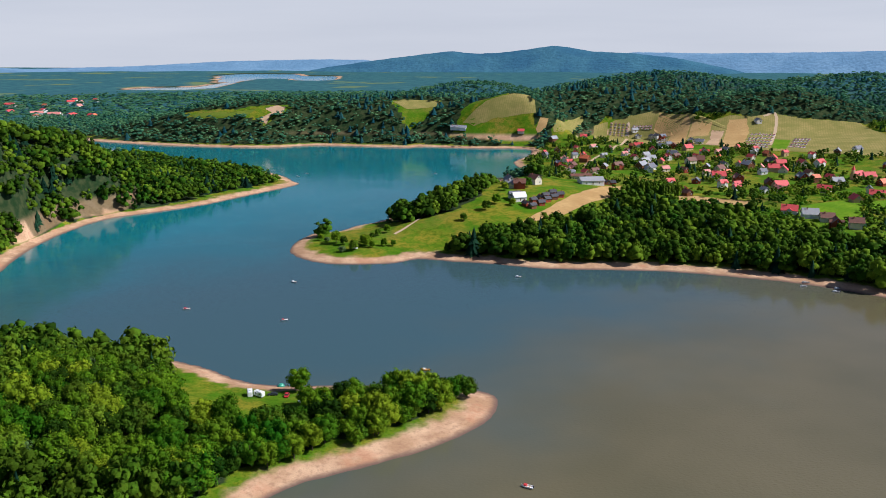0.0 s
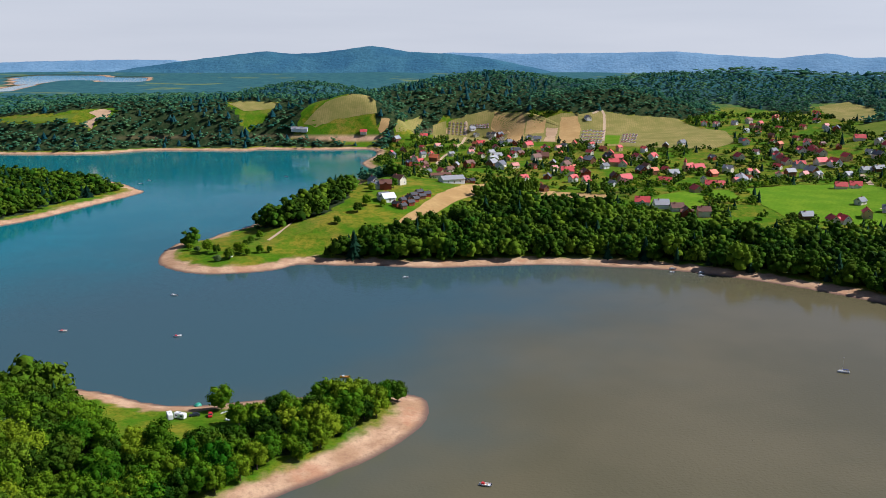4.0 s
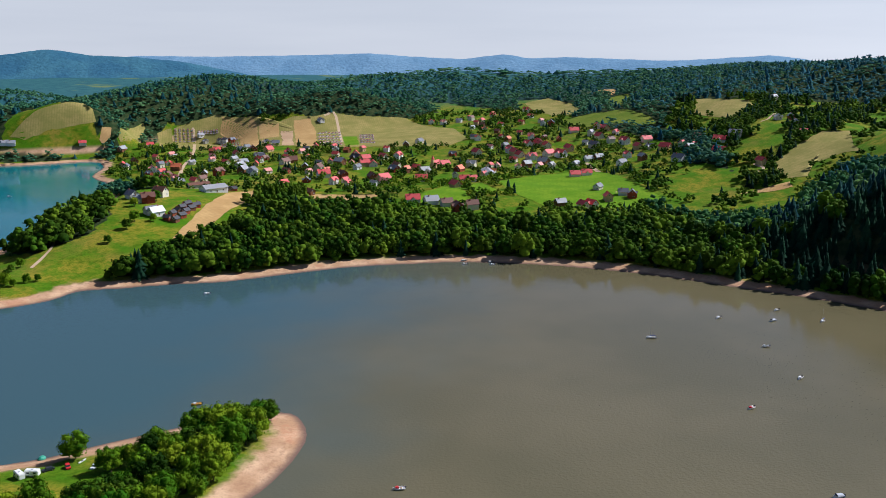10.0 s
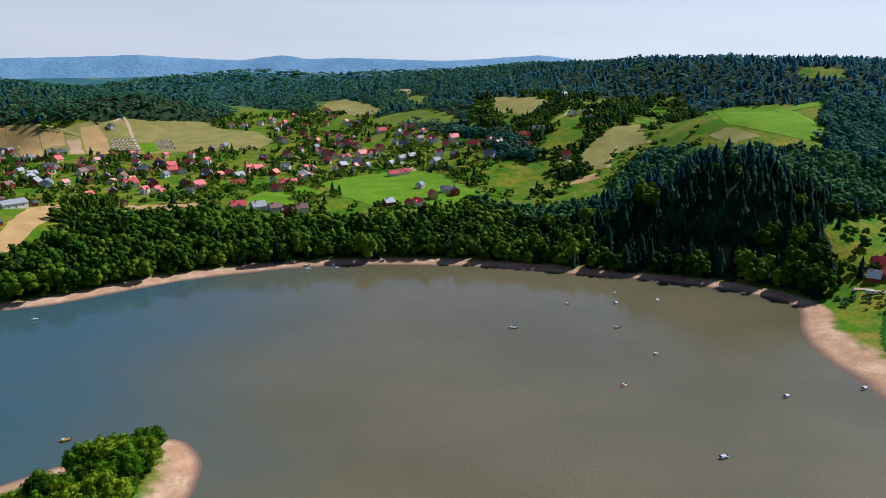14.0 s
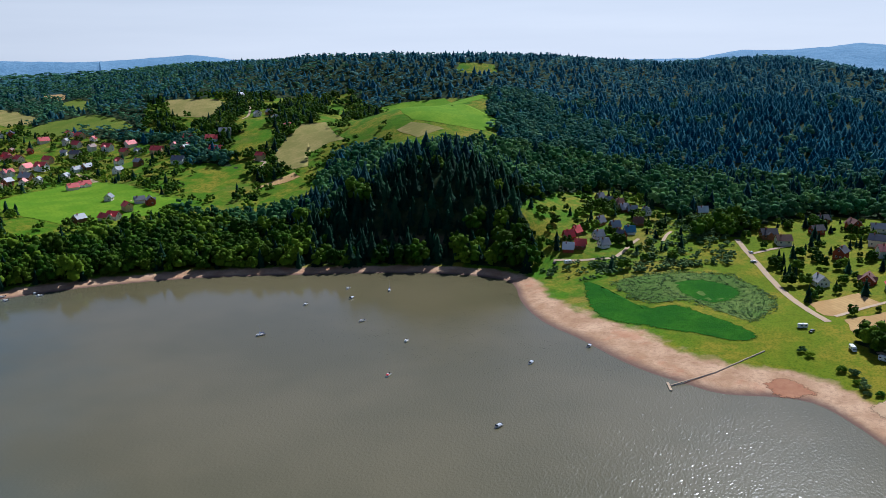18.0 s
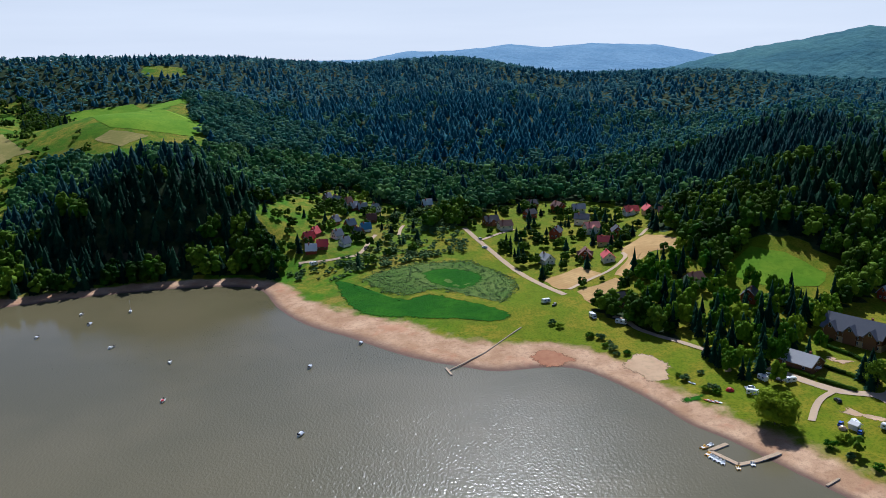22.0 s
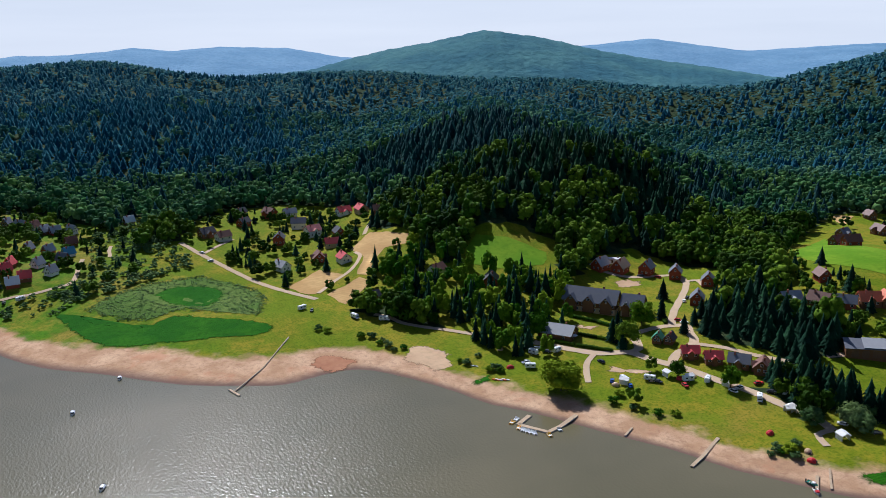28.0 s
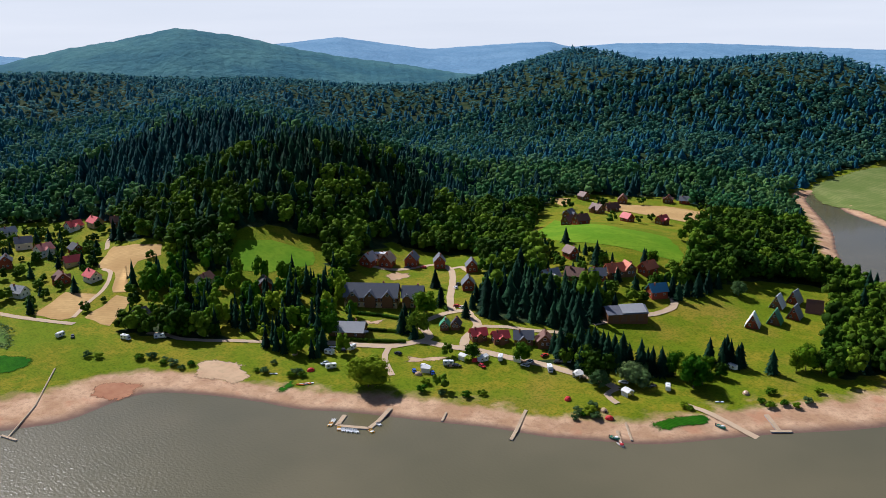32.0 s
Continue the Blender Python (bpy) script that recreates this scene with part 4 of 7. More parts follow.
for k, (kind, outline) in enumerate(PATCHES):
    material, label, category = FIELD[kind]
    v, f, rim = sheet(outline, 0.16 + 0.004 * k, 7.0, kind in ("reed", "scrub", "river")) if kind not in ("pale", "redsoil") or len(outline) == 4 else sheet(outline, 0.09 + 0.001 * k, 3.0, True, 3.2)
    inner = v[:f[0][1] - f[0][0]].mean(0)
    n = f[0][1] - f[0][0]
    me = raw("field", v, f, material, True)
    bm = bmesh.new()
    bm.from_mesh(me)
    bm.verts.ensure_lookup_table()
    bm.faces.new([bm.verts[i] for i in range(n)])
    bmesh.ops.recalc_face_normals(bm, faces=bm.faces)
    if sum(q.normal.z for q in bm.faces) < 0:
        bmesh.ops.reverse_faces(bm, faces=bm.faces)
    bm.to_mesh(me)
    bm.free()
    me.attributes.new("rim", "FLOAT", "POINT").data.foreach_set("value", rim.astype(np.float32))
    tagged(new("field" if category != "reeds" else "reed_bed", me), label, category, kind="structure")

GRAVEL = plain("gravel", (0.52, 0.385, 0.25), 0.95, 0.3, 3.0)
# tracks: width, line
TRACKS = [
    (4, [(478, 110), (436, 96), (402, 86), (367, 75), (342, 66), (324, 57)]),
    (4.5, [(202, -17), (186, -27), (173, -37), (166, -48), (153, -52), (137, -59), (123, -63), (106, -68), (91, -70), (78, -73), (67, -71)]),
    (4.5, [(166, -48), (166, -54), (178, -61), (183, -65), (183, -77), (181, -86), (176, -92), (169, -87), (158, -81), (151, -64), (146, -58)]),
    (4, [(181, -86), (197, -101), (223, -130), (240, -145), (256, -148), (264, -121), (277, -109)]),
    (4, [(240, -145), (236, -151), (224, -146)]),
    (3.5, [(156, -80), (145, -89), (131, -95), (117, -104)]),
    (2.6, [(334, 53), (349, 38), (362, 22), (381, 9), (394, 8)]),
    (2.8, [(403, 225), (404, 217), (403, 210), (407, 197), (414, 185), (445, 179), (458, 176)]),
    (2.5, [(458, 159), (473, 158), (482, 156)]),
    (3, [(433, -13), (456, -26), (473, -45)]),
    (2.6, [(452, 98), (466, 86), (480, 72)]),
    (4, [(290, 1376), (286, 1355), (222, 1154), (187, 1071), (163, 1003)]),
    (5, [(566, 785), (538, 735), (496, 669), (472, 630), (423, 635), (388, 624)]),
    (2.2, [(-7, 750), (-17, 688), (-25, 666), (-37, 648)]),
    (3, [(748, 692), (774, 699), (886, 768)]),
    (3, [(597, 576), (611, 578), (619, 595), (635, 601)]),
    (4, [(421, 1121), (479, 1261), (463, 1268)]),
    (3.2, [(282, 37), (273, 31), (264, 29), (251, 20), (242, 12), (227, 2)]),
    (4, [(115, -121), (108, -142), (101, -158), (99, -172), (104, -181), (111, -185)]),
    (3, [(67, -71), (67, -63), (59, -59)]),
    (3, [(38, -78), (26, -78), (13, -76), (5, -75)]),
    (3, [(176, -37), (167, -25), (151, -15)]),
]


def ribbon(line, width, lift):
    """A strip that follows the ground along a line, with slightly uneven edges."""
    p = np.array(line, float)
    pts = []
    q = np.concatenate([p[:1] * 2 - p[1:2], p, p[-1:] * 2 - p[-2:-1]])
    for a, b, c, d in zip(q[:-3], q[1:-2], q[2:-1], q[3:]):
        n = max(2, int(np.linalg.norm(c - b) / 3.5))
        for u in np.arange(n) / n:
            pts.append(0.5 * (2 * b + (c - a) * u + (2 * a - 5 * b + 4 * c - d) * u ** 2 + (3 * b - a - 3 * c + d) * u ** 3))
    pts = np.array(pts + [p[-1]])
    t = np.gradient(pts, axis=0)
    t /= np.linalg.norm(t, axis=1, keepdims=True) + 1e-9
    nrm = np.stack([-t[:, 1], t[:, 0]], 1)
    cols = []
    for u in (-0.5, -0.17, 0.17, 0.5):
        e = pts + nrm * (u * width * (1 + 0.15 * waves(pts[:, 0], pts[:, 1], 5, u)))[:, None]
        cols.append(np.stack([e[:, 0], e[:, 1], ground(e[:, 0], e[:, 1]) + lift], 1))
    return np.stack(cols, 1).reshape(-1, 3), grid_faces(4, len(pts))


for k, (width, line) in enumerate(TRACKS):
    v, f = ribbon(line, width, 0.24 + 0.004 * k)
    tagged(new("road", raw("road", v, f, GRAVEL, True)), "pale gravel track through the settlement", "track", kind="structure")


# ---- houses ----
def box(bm, x0, x1, y0, y1, z0, z1):
    v = [bm.verts.new(p) for p in ((x0, y0, z0), (x1, y0, z0), (x1, y1, z0), (x0, y1, z0), (x0, y0, z1), (x1, y0, z1), (x1, y1, z1), (x0, y1, z1))]
    for q in ((3, 2, 1, 0), (4, 5, 6, 7), (0, 1, 5, 4), (1, 2, 6, 5), (2, 3, 7, 6), (3, 0, 4, 7)):
        bm.faces.new([v[i] for i in q])
    return v


def boxes(*rows):
    bm = bmesh.new()
    for r in rows:
        box(bm, *r)
    return bm


def gable_walls(bm, L, W, eave, ridge, x0=0.0, y0=0.0, down=1.6):
    """Outer walls with two gables; the ridge runs along x."""
    a, b = L / 2, W / 2
    v = {}
    for sx in (-1, 1):
        for key, y, z in (("f", -b, -down), ("b", b, -down), ("F", -b, eave), ("B", b, eave), ("r", 0, ridge)):
            v[sx, key] = bm.verts.new((x0 + sx * a, y0 + y, z))
    bm.faces.new([v[-1, "f"], v[1, "f"], v[1, "F"], v[-1, "F"]])
    bm.faces.new([v[1, "b"], v[-1, "b"], v[-1, "B"], v[1, "B"]])
    bm.faces.new([v[1, "f"], v[1, "b"], v[1, "B"], v[1, "r"], v[1, "F"]])
    bm.faces.new([v[-1, "b"], v[-1, "f"], v[-1, "F"], v[-1, "r"], v[-1, "B"]])
    bm.faces.new([v[-1, "b"], v[1, "b"], v[1, "f"], v[-1, "f"]])


def slab(bm, L, y0, z0, y1, z1, thick=0.22, x0=0.0):
    """One pitch of a roof, from eaves to ridge."""
    n = Vector((0, -(z1 - z0), y1 - y0)).normalized() * (thick if y1 > y0 else -thick)
    a = L / 2
    low = [(x0 - a, y0, z0), (x0 + a, y0, z0), (x0 + a, y1, z1), (x0 - a, y1, z1)]
    lo = [bm.verts.new(p) for p in low]
    hi = [bm.verts.new(Vector(p) + n) for p in low]
    bm.faces.new(lo[::-1])
    bm.faces.new(hi)
    for i in range(4):
        bm.faces.new([lo[i], lo[(i + 1) % 4], hi[(i + 1) % 4], hi[i]])


def gable_roof(bm, L, W, eave, ridge, over=0.6, x0=0.0):
    b = W / 2
    drop = (ridge - eave) / b * over
    for s in (-1, 1):
        slab(bm, L + 2 * over, s * (b + over), eave - drop, 0, ridge, 0.22, x0)
    bmesh.ops.recalc_face_normals(bm, faces=bm.faces)


WALLS = {k: plain(k + " wall", c, 0.85, 0.18, 2.5) for k, c in {
    "cream": (0.72, 0.66, 0.52), "white": (0.78, 0.76, 0.72), "timber": (0.20, 0.095, 0.045), "redwood": (0.30, 0.07, 0.035), "ochre": (0.55, 0.40, 0.2), "grey": (0.45, 0.44, 0.42)}.items()}
ROOFS = {k: plain(k + " roof", c, 0.6, 0.25, 1.6) for k, c in {
    "red": (0.62, 0.085, 0.08), "orange": (0.64, 0.17, 0.07), "pink": (0.66, 0.25, 0.21), "brown": (0.17, 0.075, 0.05), "grey": (0.33, 0.33, 0.34), "slate": (0.15, 0.155, 0.18), "dark": (0.05, 0.048, 0.055),
    "white": (0.72, 0.71, 0.70), "blue": (0.08, 0.24, 0.36), "tan": (0.5, 0.33, 0.2), "green": (0.06, 0.25, 0.13)}.items()}
PANE = Mat("window glass", 0.08)
PANE.b.inputs["Base Color"].default_value = (0.03, 0.04, 0.05, 1)
PANE.b.inputs["Specular IOR Level"].default_value = 0.6
PANE = PANE.m
FRAME = plain("painted frame", (0.75, 0.74, 0.7), 0.6, 0.1, 0.5)
DOOR = plain("wooden door", (0.16, 0.08, 0.04), 0.6, 0.25, 0.5)
BRICK = plain("chimney brick", (0.30, 0.12, 0.08), 0.9, 0.3, 0.6)
PLANK_WOOD = plain("weathered planks", (0.48, 0.36, 0.235), 0.85, 0.3, 0.8)
RAIL = plain("stained rail", (0.24, 0.12, 0.06), 0.7, 0.25, 0.5)


def window(parent, x, y, z, w, h, face):
    """A window in a wall that faces (nx, ny): a frame, and its pane as a part of it."""
    nx, ny = face
    t = 0.06
    if nx:
        fr = boxes((x - t, x + t, y - w / 2, y + w / 2, z - h / 2, z + h / 2))
        gl = boxes((x + nx * 0.07 - 0.02, x + nx * 0.07 + 0.02, y - w / 2 + 0.1, y - 0.04, z - h / 2 + 0.1, z + h / 2 - 0.1), (x + nx * 0.07 - 0.02, x + nx * 0.07 + 0.02, y + 0.04, y + w / 2 - 0.1, z - h / 2 + 0.1, z + h / 2 - 0.1))
    else:
        fr = boxes((x - w / 2, x + w / 2, y - t, y + t, z - h / 2, z + h / 2))
        gl = boxes((x - w / 2 + 0.1, x - 0.04, y + ny * 0.07 - 0.02, y + ny * 0.07 + 0.02, z - h / 2 + 0.1, z + h / 2 - 0.1), (x + 0.04, x + w / 2 - 0.1, y + ny * 0.07 - 0.02, y + ny * 0.07 + 0.02, z - h / 2 + 0.1, z + h / 2 - 0.1))
    o = part("window", fr, FRAME, parent)
    part("pane", gl, PANE, o)
    return o


def house(L, W, eave, pitch, wall, roof, style="plain", rich=True):
    """A gabled house standing at the origin, its ridge along x."""
    root = new("house")
    ridge = eave + W / 2 * math.tan(radians(pitch))
    bm = bmesh.new()
    gable_walls(bm, L, W, eave, ridge)
    if style == "cross":
        w2, d = W * 0.42, W / 2 + 1.2
        gable_walls(bm, 2 * d, w2, eave, eave + w2 / 2 * math.tan(radians(pitch)), 0, 0)
        for v in bm.verts[10:] if hasattr(bm.verts, "ensure_lookup_table") and not bm.verts.ensure_lookup_table() else ():
            v.co.x, v.co.y = -v.co.y, v.co.x
    part("wall", bm, WALLS[wall], root)
    bm = bmesh.new()
    gable_roof(bm, L, W, eave, ridge)
    part("roof", bm, ROOFS[roof], root)
    if style == "cross":
        bm = bmesh.new()
        gable_roof(bm, 2 * (W / 2 + 1.2), W * 0.42, eave, eave + W * 0.21 * math.tan(radians(pitch)), 0.45)
        for v in bm.verts:
            v.co.x, v.co.y = -v.co.y, v.co.x
        part("dormer_roof", bm, ROOFS[roof], root)
    cx, cy = L * 0.22, W * 0.12
    top = ridge - abs(cy) * math.tan(radians(pitch))
    part("chimney", boxes((cx - 0.35, cx + 0.35, cy - 0.35, cy + 0.35, top - 1.0, ridge + 0.8), (cx - 0.45, cx + 0.45, cy - 0.45, cy + 0.45, ridge + 0.8, ridge + 0.95)), BRICK, root)
    zs = 1.5 if eave > 1.8 else 1.0
    for s in (-1, 1):
        for x in (-L * 0.28, L * 0.28):
            if rich and eave > 1.8:
                yy = s * W / 2
                window(root, x, yy, zs, 1.3, 1.3, (0, s))
        window(root, s * L / 2, -W * 0.18, zs, 1.2, 1.3, (s, 0))
        window(root, s * L / 2, 0, eave + (ridge - eave) * 0.35, 1.3, 1.2, (s, 0))
        if rich:
            window(root, s * L / 2, W * 0.2, zs, 1.2, 1.3, (s, 0))
    part("door", boxes((-0.5, 0.5, -W / 2 - (0.07 if style != "cross" else 1.27), -W / 2 + 0.03 if style != "cross" else -W / 2 - 1.15, 0, 2.05)), DOOR, root)
    if style == "porch":
        p = part("balcony", boxes((-L / 2 - 1.8, -L / 2 - 0.002, -W / 2 * 0.8, W / 2 * 0.8, eave - 0.25, eave - 0.1)), PLANK_WOOD, root)
        part("railing", boxes((-L / 2 - 1.8, -L / 2 - 1.72, -W / 2 * 0.8, W / 2 * 0.8, eave - 0.1, eave + 0.85)), RAIL, p)
        for s in (-1, 1):
            part("post", boxes((-L / 2 - 1.75, -L / 2 - 1.6, s * W * 0.38 - 0.08, s * W * 0.38 + 0.08, -1.2, eave - 0.25)), RAIL, root)
    return root


made_houses = {}
WALL_FOR = {"red": ("cream", "white", "ochre"), "orange": ("redwood", "cream", "timber"), "pink": ("cream", "white", "white"), "brown": ("timber", "redwood", "cream"), "grey": ("white", "cream", "timber"), "slate": ("white", "redwood", "cream"),
            "dark": ("redwood", "timber", "redwood"), "white": ("white", "timber", "cream"), "blue": ("timber", "white", "grey"), "tan": ("cream", "ochre", "cream"), "green": ("timber", "timber", "timber")}
HOUSE_WORD = {"cream": "cream rendered", "white": "white rendered", "timber": "dark timber", "redwood": "red-brown timber", "ochre": "ochre rendered", "grey": "grey rendered"}


def settle(rows, group, where, pitch=42, near=False, styles=("plain", "cross", "plain"), tall=(2.9, 3.1, 4.6), walls=None):
    """Houses of one neighbourhood."""
    for n, (x, y, turn, length, roof) in enumerate(rows):
        wall = (walls or WALL_FOR[roof])[n % 3]
        style, eave = styles[n % len(styles)], tall[(n // 2) % len(tall)]
        key = (length, wall, roof, style, eave, pitch, near)
        if key not in made_houses:
            made_houses[key] = house(length, length * 0.72, eave, pitch, wall, roof, style, near)
            made_houses[key].matrix_world = pose(x, y, rise(x, y) + 0.5, 0, 0, turn)
            ob = made_houses[key]
        else:
            ob = copy_thing(made_houses[key], pose(x, y, rise(x, y) + 0.5, 0, 0, turn))
        tagged(ob, f"{HOUSE_WORD[wall]} house with {roof} gabled roof {where}", "house", group)


# houses: x, y, turn, length, roof
HARBOUR = [(115, 1290, 169, 11, "red"), (215, 1337, 178, 12, "red"), (159, 1259, 39, 13, "grey"), (154, 1172, 91, 12, "brown"), (148, 1059, 86, 11, "pink"), (170, 1041, 142, 13, "orange"),
    (150, 1003, 56, 11, "brown"), (265, 1182, 175, 13, "red"), (271, 1123, 74, 11, "red"), (231, 1049, 107, 11, "red"), (193, 958, 30, 13, "brown"), (283, 1075, 170, 12, "slate"),
    (60, 779, 103, 13, "slate"), (60, 758, 161, 11, "grey"), (60, 720, 14, 11, "slate"), (63, 716, 20, 13, "white"), (67, 755, 175, 12, "brown"),
    (82, 773, 125, 13, "brown"), (222, 933, 83, 13, "grey"), (247, 1033, 12, 13, "grey")]
COTTAGE_ROWS = [(68, 703, 125, 8, "dark"), (75, 714, 41, 8, "dark"), (82, 722, 106, 8, "dark"), (87, 729, 27, 8, "dark"), (94, 738, 21, 8, "dark"), (73, 699, 41, 8, "dark"),
    (81, 709, 27, 8, "dark"), (87, 719, 36, 8, "dark"), (94, 727, 23, 8, "dark"), (100, 734, 17, 8, "dark"), (150, 813, 96, 8, "dark"), (155, 814, 102, 8, "dark"),
    (160, 816, 6, 8, "dark")]
WHITE_ROW = [(16, 1313, 166, 9, "grey"), (23, 1310, 178, 9, "grey"), (30, 1307, 165, 9, "grey")]
SLOPE_HOUSES = [(298, 1361, 15, 9, "grey"),
    (301, 1347, 98, 9, "grey"),
    (318, 1331, 98, 9, "slate"),
    (324, 1322, 110, 9, "slate"),
    (327, 1302, 26, 9, "slate"),
    (458, 1010, 61, 10, "grey"),
    (490, 1029, 26, 10, "slate"),
    (341, 1196, 97, 10, "grey"),
    (346, 1177, 162, 10, "slate"),
    (450, 1253, 97, 10, "grey")]
VILLAGE_WEST = [(271, 1124, 88, 11, "red"), (305, 1154, 73, 12, "brown"), (317, 1129, 29, 12, "red"), (283, 1073, 141, 13, "slate"), (322, 1072, 81, 12, "red"), (219, 955, 45, 12, "grey"),
    (227, 948, 46, 12, "slate"), (234, 1007, 36, 12, "grey"), (282, 988, 24, 11, "brown"), (293, 995, 165, 13, "brown"), (279, 875, 172, 13, "red"), (333, 947, 112, 12, "grey"),
    (379, 997, 66, 12, "red"), (369, 976, 106, 13, "dark"), (376, 966, 2, 11, "red"), (398, 961, 96, 11, "red"), (412, 949, 34, 11, "red"), (351, 920, 172, 11, "red"),
    (359, 914, 68, 13, "red"), (360, 866, 91, 13, "slate"), (320, 818, 14, 13, "red"), (316, 835, 82, 11, "brown"), (293, 858, 91, 11, "brown"), (295, 923, 40, 11, "brown")]
VILLAGE_MID = [(352, 795, 147, 13, "red"), (386, 845, 4, 12, "grey"), (432, 877, 4, 13, "red"), (429, 841, 29, 12, "orange"), (457, 858, 122, 11, "grey"), (469, 824, 53, 11, "pink"),
    (385, 764, 156, 12, "red"), (391, 760, 172, 11, "red"), (351, 730, 88, 12, "red"), (504, 916, 88, 13, "red"), (540, 896, 75, 12, "red"), (535, 880, 81, 12, "red"),
    (535, 869, 80, 13, "red"), (582, 914, 86, 12, "red"), (589, 900, 80, 11, "red"), (591, 887, 70, 13, "red"), (535, 845, 170, 11, "red"), (501, 811, 5, 11, "grey"),
    (531, 818, 87, 13, "grey"), (278, 687, 156, 13, "red"), (298, 663, 170, 11, "brown"), (289, 674, 171, 13, "grey"), (297, 644, 75, 12, "brown"), (312, 644, 164, 11, "brown")]
VILLAGE_EAST = [(595, 909, 74, 13, "red"), (535, 847, 75, 13, "grey"), (528, 814, 98, 13, "grey"), (562, 847, 7, 13, "red"), (568, 832, 95, 13, "red"), (594, 848, 85, 11, "red"),
    (666, 923, 157, 12, "red"), (695, 910, 57, 12, "red"), (691, 890, 65, 13, "red"), (661, 868, 82, 12, "red"), (666, 827, 87, 12, "red"), (654, 792, 73, 11, "red"),
    (689, 813, 170, 13, "red"), (658, 775, 87, 11, "grey"), (646, 740, 101, 13, "red"), (654, 720, 7, 11, "red"), (675, 717, 103, 11, "red"), (632, 690, 0, 12, "grey"),
    (650, 703, 2, 11, "red"), (666, 680, 119, 13, "red"), (633, 652, 104, 13, "red"), (599, 676, 97, 13, "slate"), (681, 672, 121, 13, "grey"), (627, 839, 94, 12, "slate")]
VILLAGE_EDGE = [(576, 792, 170, 12, "grey"), (545, 778, 18, 12, "grey"), (588, 788, 175, 13, "grey"), (571, 732, 3, 13, "slate"), (607, 761, 71, 12, "red"), (595, 725, 76, 12, "grey"),
    (498, 725, 156, 13, "red"), (513, 724, 152, 13, "red"), (463, 651, 23, 11, "slate"), (465, 619, 139, 11, "slate"), (465, 607, 47, 11, "slate"), (439, 611, 61, 12, "red"),
    (401, 602, 82, 12, "red"), (410, 601, 90, 13, "red"), (387, 616, 174, 12, "grey"), (685, 1012, 53, 12, "slate"), (690, 1000, 47, 12, "slate"), (620, 589, 85, 11, "red"),
    (716, 611, 145, 12, "red"), (763, 680, 51, 12, "grey"), (773, 668, 67, 13, "grey"), (743, 642, 45, 13, "grey"), (911, 800, 1, 12, "grey"), (658, 843, 174, 11, "brown")]
VALLEY_COTTAGES = [(549, 221, 152, 8.5, "slate"), (541, 212, 54, 8.5, "grey"), (536, 203, 142, 8.5, "brown"), (521, 197, 137, 8.5, "grey"), (519, 190, 116, 8.5, "grey"), (519, 179, 38, 8.5, "grey"),
    (480, 208, 153, 8.5, "slate"), (475, 196, 133, 8.5, "grey"), (468, 184, 116, 8.5, "blue"), (491, 181, 110, 8.5, "brown"), (455, 188, 47, 8.5, "slate"), (447, 203, 139, 8.5, "grey"),
    (447, 219, 157, 8.5, "red"), (435, 222, 130, 8.5, "red"), (430, 196, 139, 8.5, "grey"), (423, 211, 92, 8.5, "red"), (417, 218, 95, 8.5, "white"), (541, 154, 119, 8.5, "grey"),
    (536, 138, 110, 8.5, "white")]
HAMLET = [(382, 20, 1, 12, "red"), (399, 32, 169, 13, "brown"), (427, 13, 81, 12, "red"), (454, -1, 176, 12, "dark"), (468, 15, 107, 13, "pink"), (498, 17, 71, 13, "slate"),
    (538, 13, 92, 12, "grey"), (510, -24, 100, 13, "red"), (498, -35, 3, 13, "red"), (475, -42, 72, 12, "brown"), (299, 32, 107, 11, "dark"), (311, -15, 117, 12, "brown"),
    (285, -38, 149, 13, "dark"), (490, 89, 111, 13, "dark"), (480, 79, 110, 12, "brown"), (515, 56, 124, 11, "dark"), (537, 30, 24, 13, "brown"), (459, 43, 158, 12, "dark"),
    (397, 58, 22, 12, "grey"), (550, 51, 117, 11, "dark")]
HOTEL_ROW = [(278, -111, 111, 12, "grey"), (273, -122, 120, 13, "tan"), (266, -137, 125, 12, "slate"), (250, -146, 137, 11, "slate"), (224, -148, 136, 11, "slate"), (201, -120, 136, 11, "slate")]
HILL_ROWS = [(205, -183, 41, 13, "red"), (178, -187, 158, 11, "brown"), (166, -151, 77, 13, "grey"), (155, -160, 17, 13, "brown"), (146, -169, 40, 11, "slate"), (142, -180, 63, 13, "orange"),
    (138, -188, 148, 11, "orange"), (131, -198, 82, 12, "orange"), (278, -321, 100, 12, "slate"), (250, -282, 96, 12, "brown"), (238, -281, 72, 13, "brown"), (275, -355, 168, 13, "brown"),
    (274, -375, 58, 13, "brown"), (230, -330, 165, 11, "red"), (207, -342, 82, 11, "red"), (324, -405, 162, 11, "brown"), (254, -460, 22, 11, "slate"), (266, -452, 112, 11, "brown"),
    (294, -422, 120, 13, "brown"), (112, -177, 61, 12, "blue"), (218, -459, 40, 11, "grey")]
def smaller(rows, f):
    return [(x, y, t, round(n * f, 1), r) for x, y, t, n, r in rows]


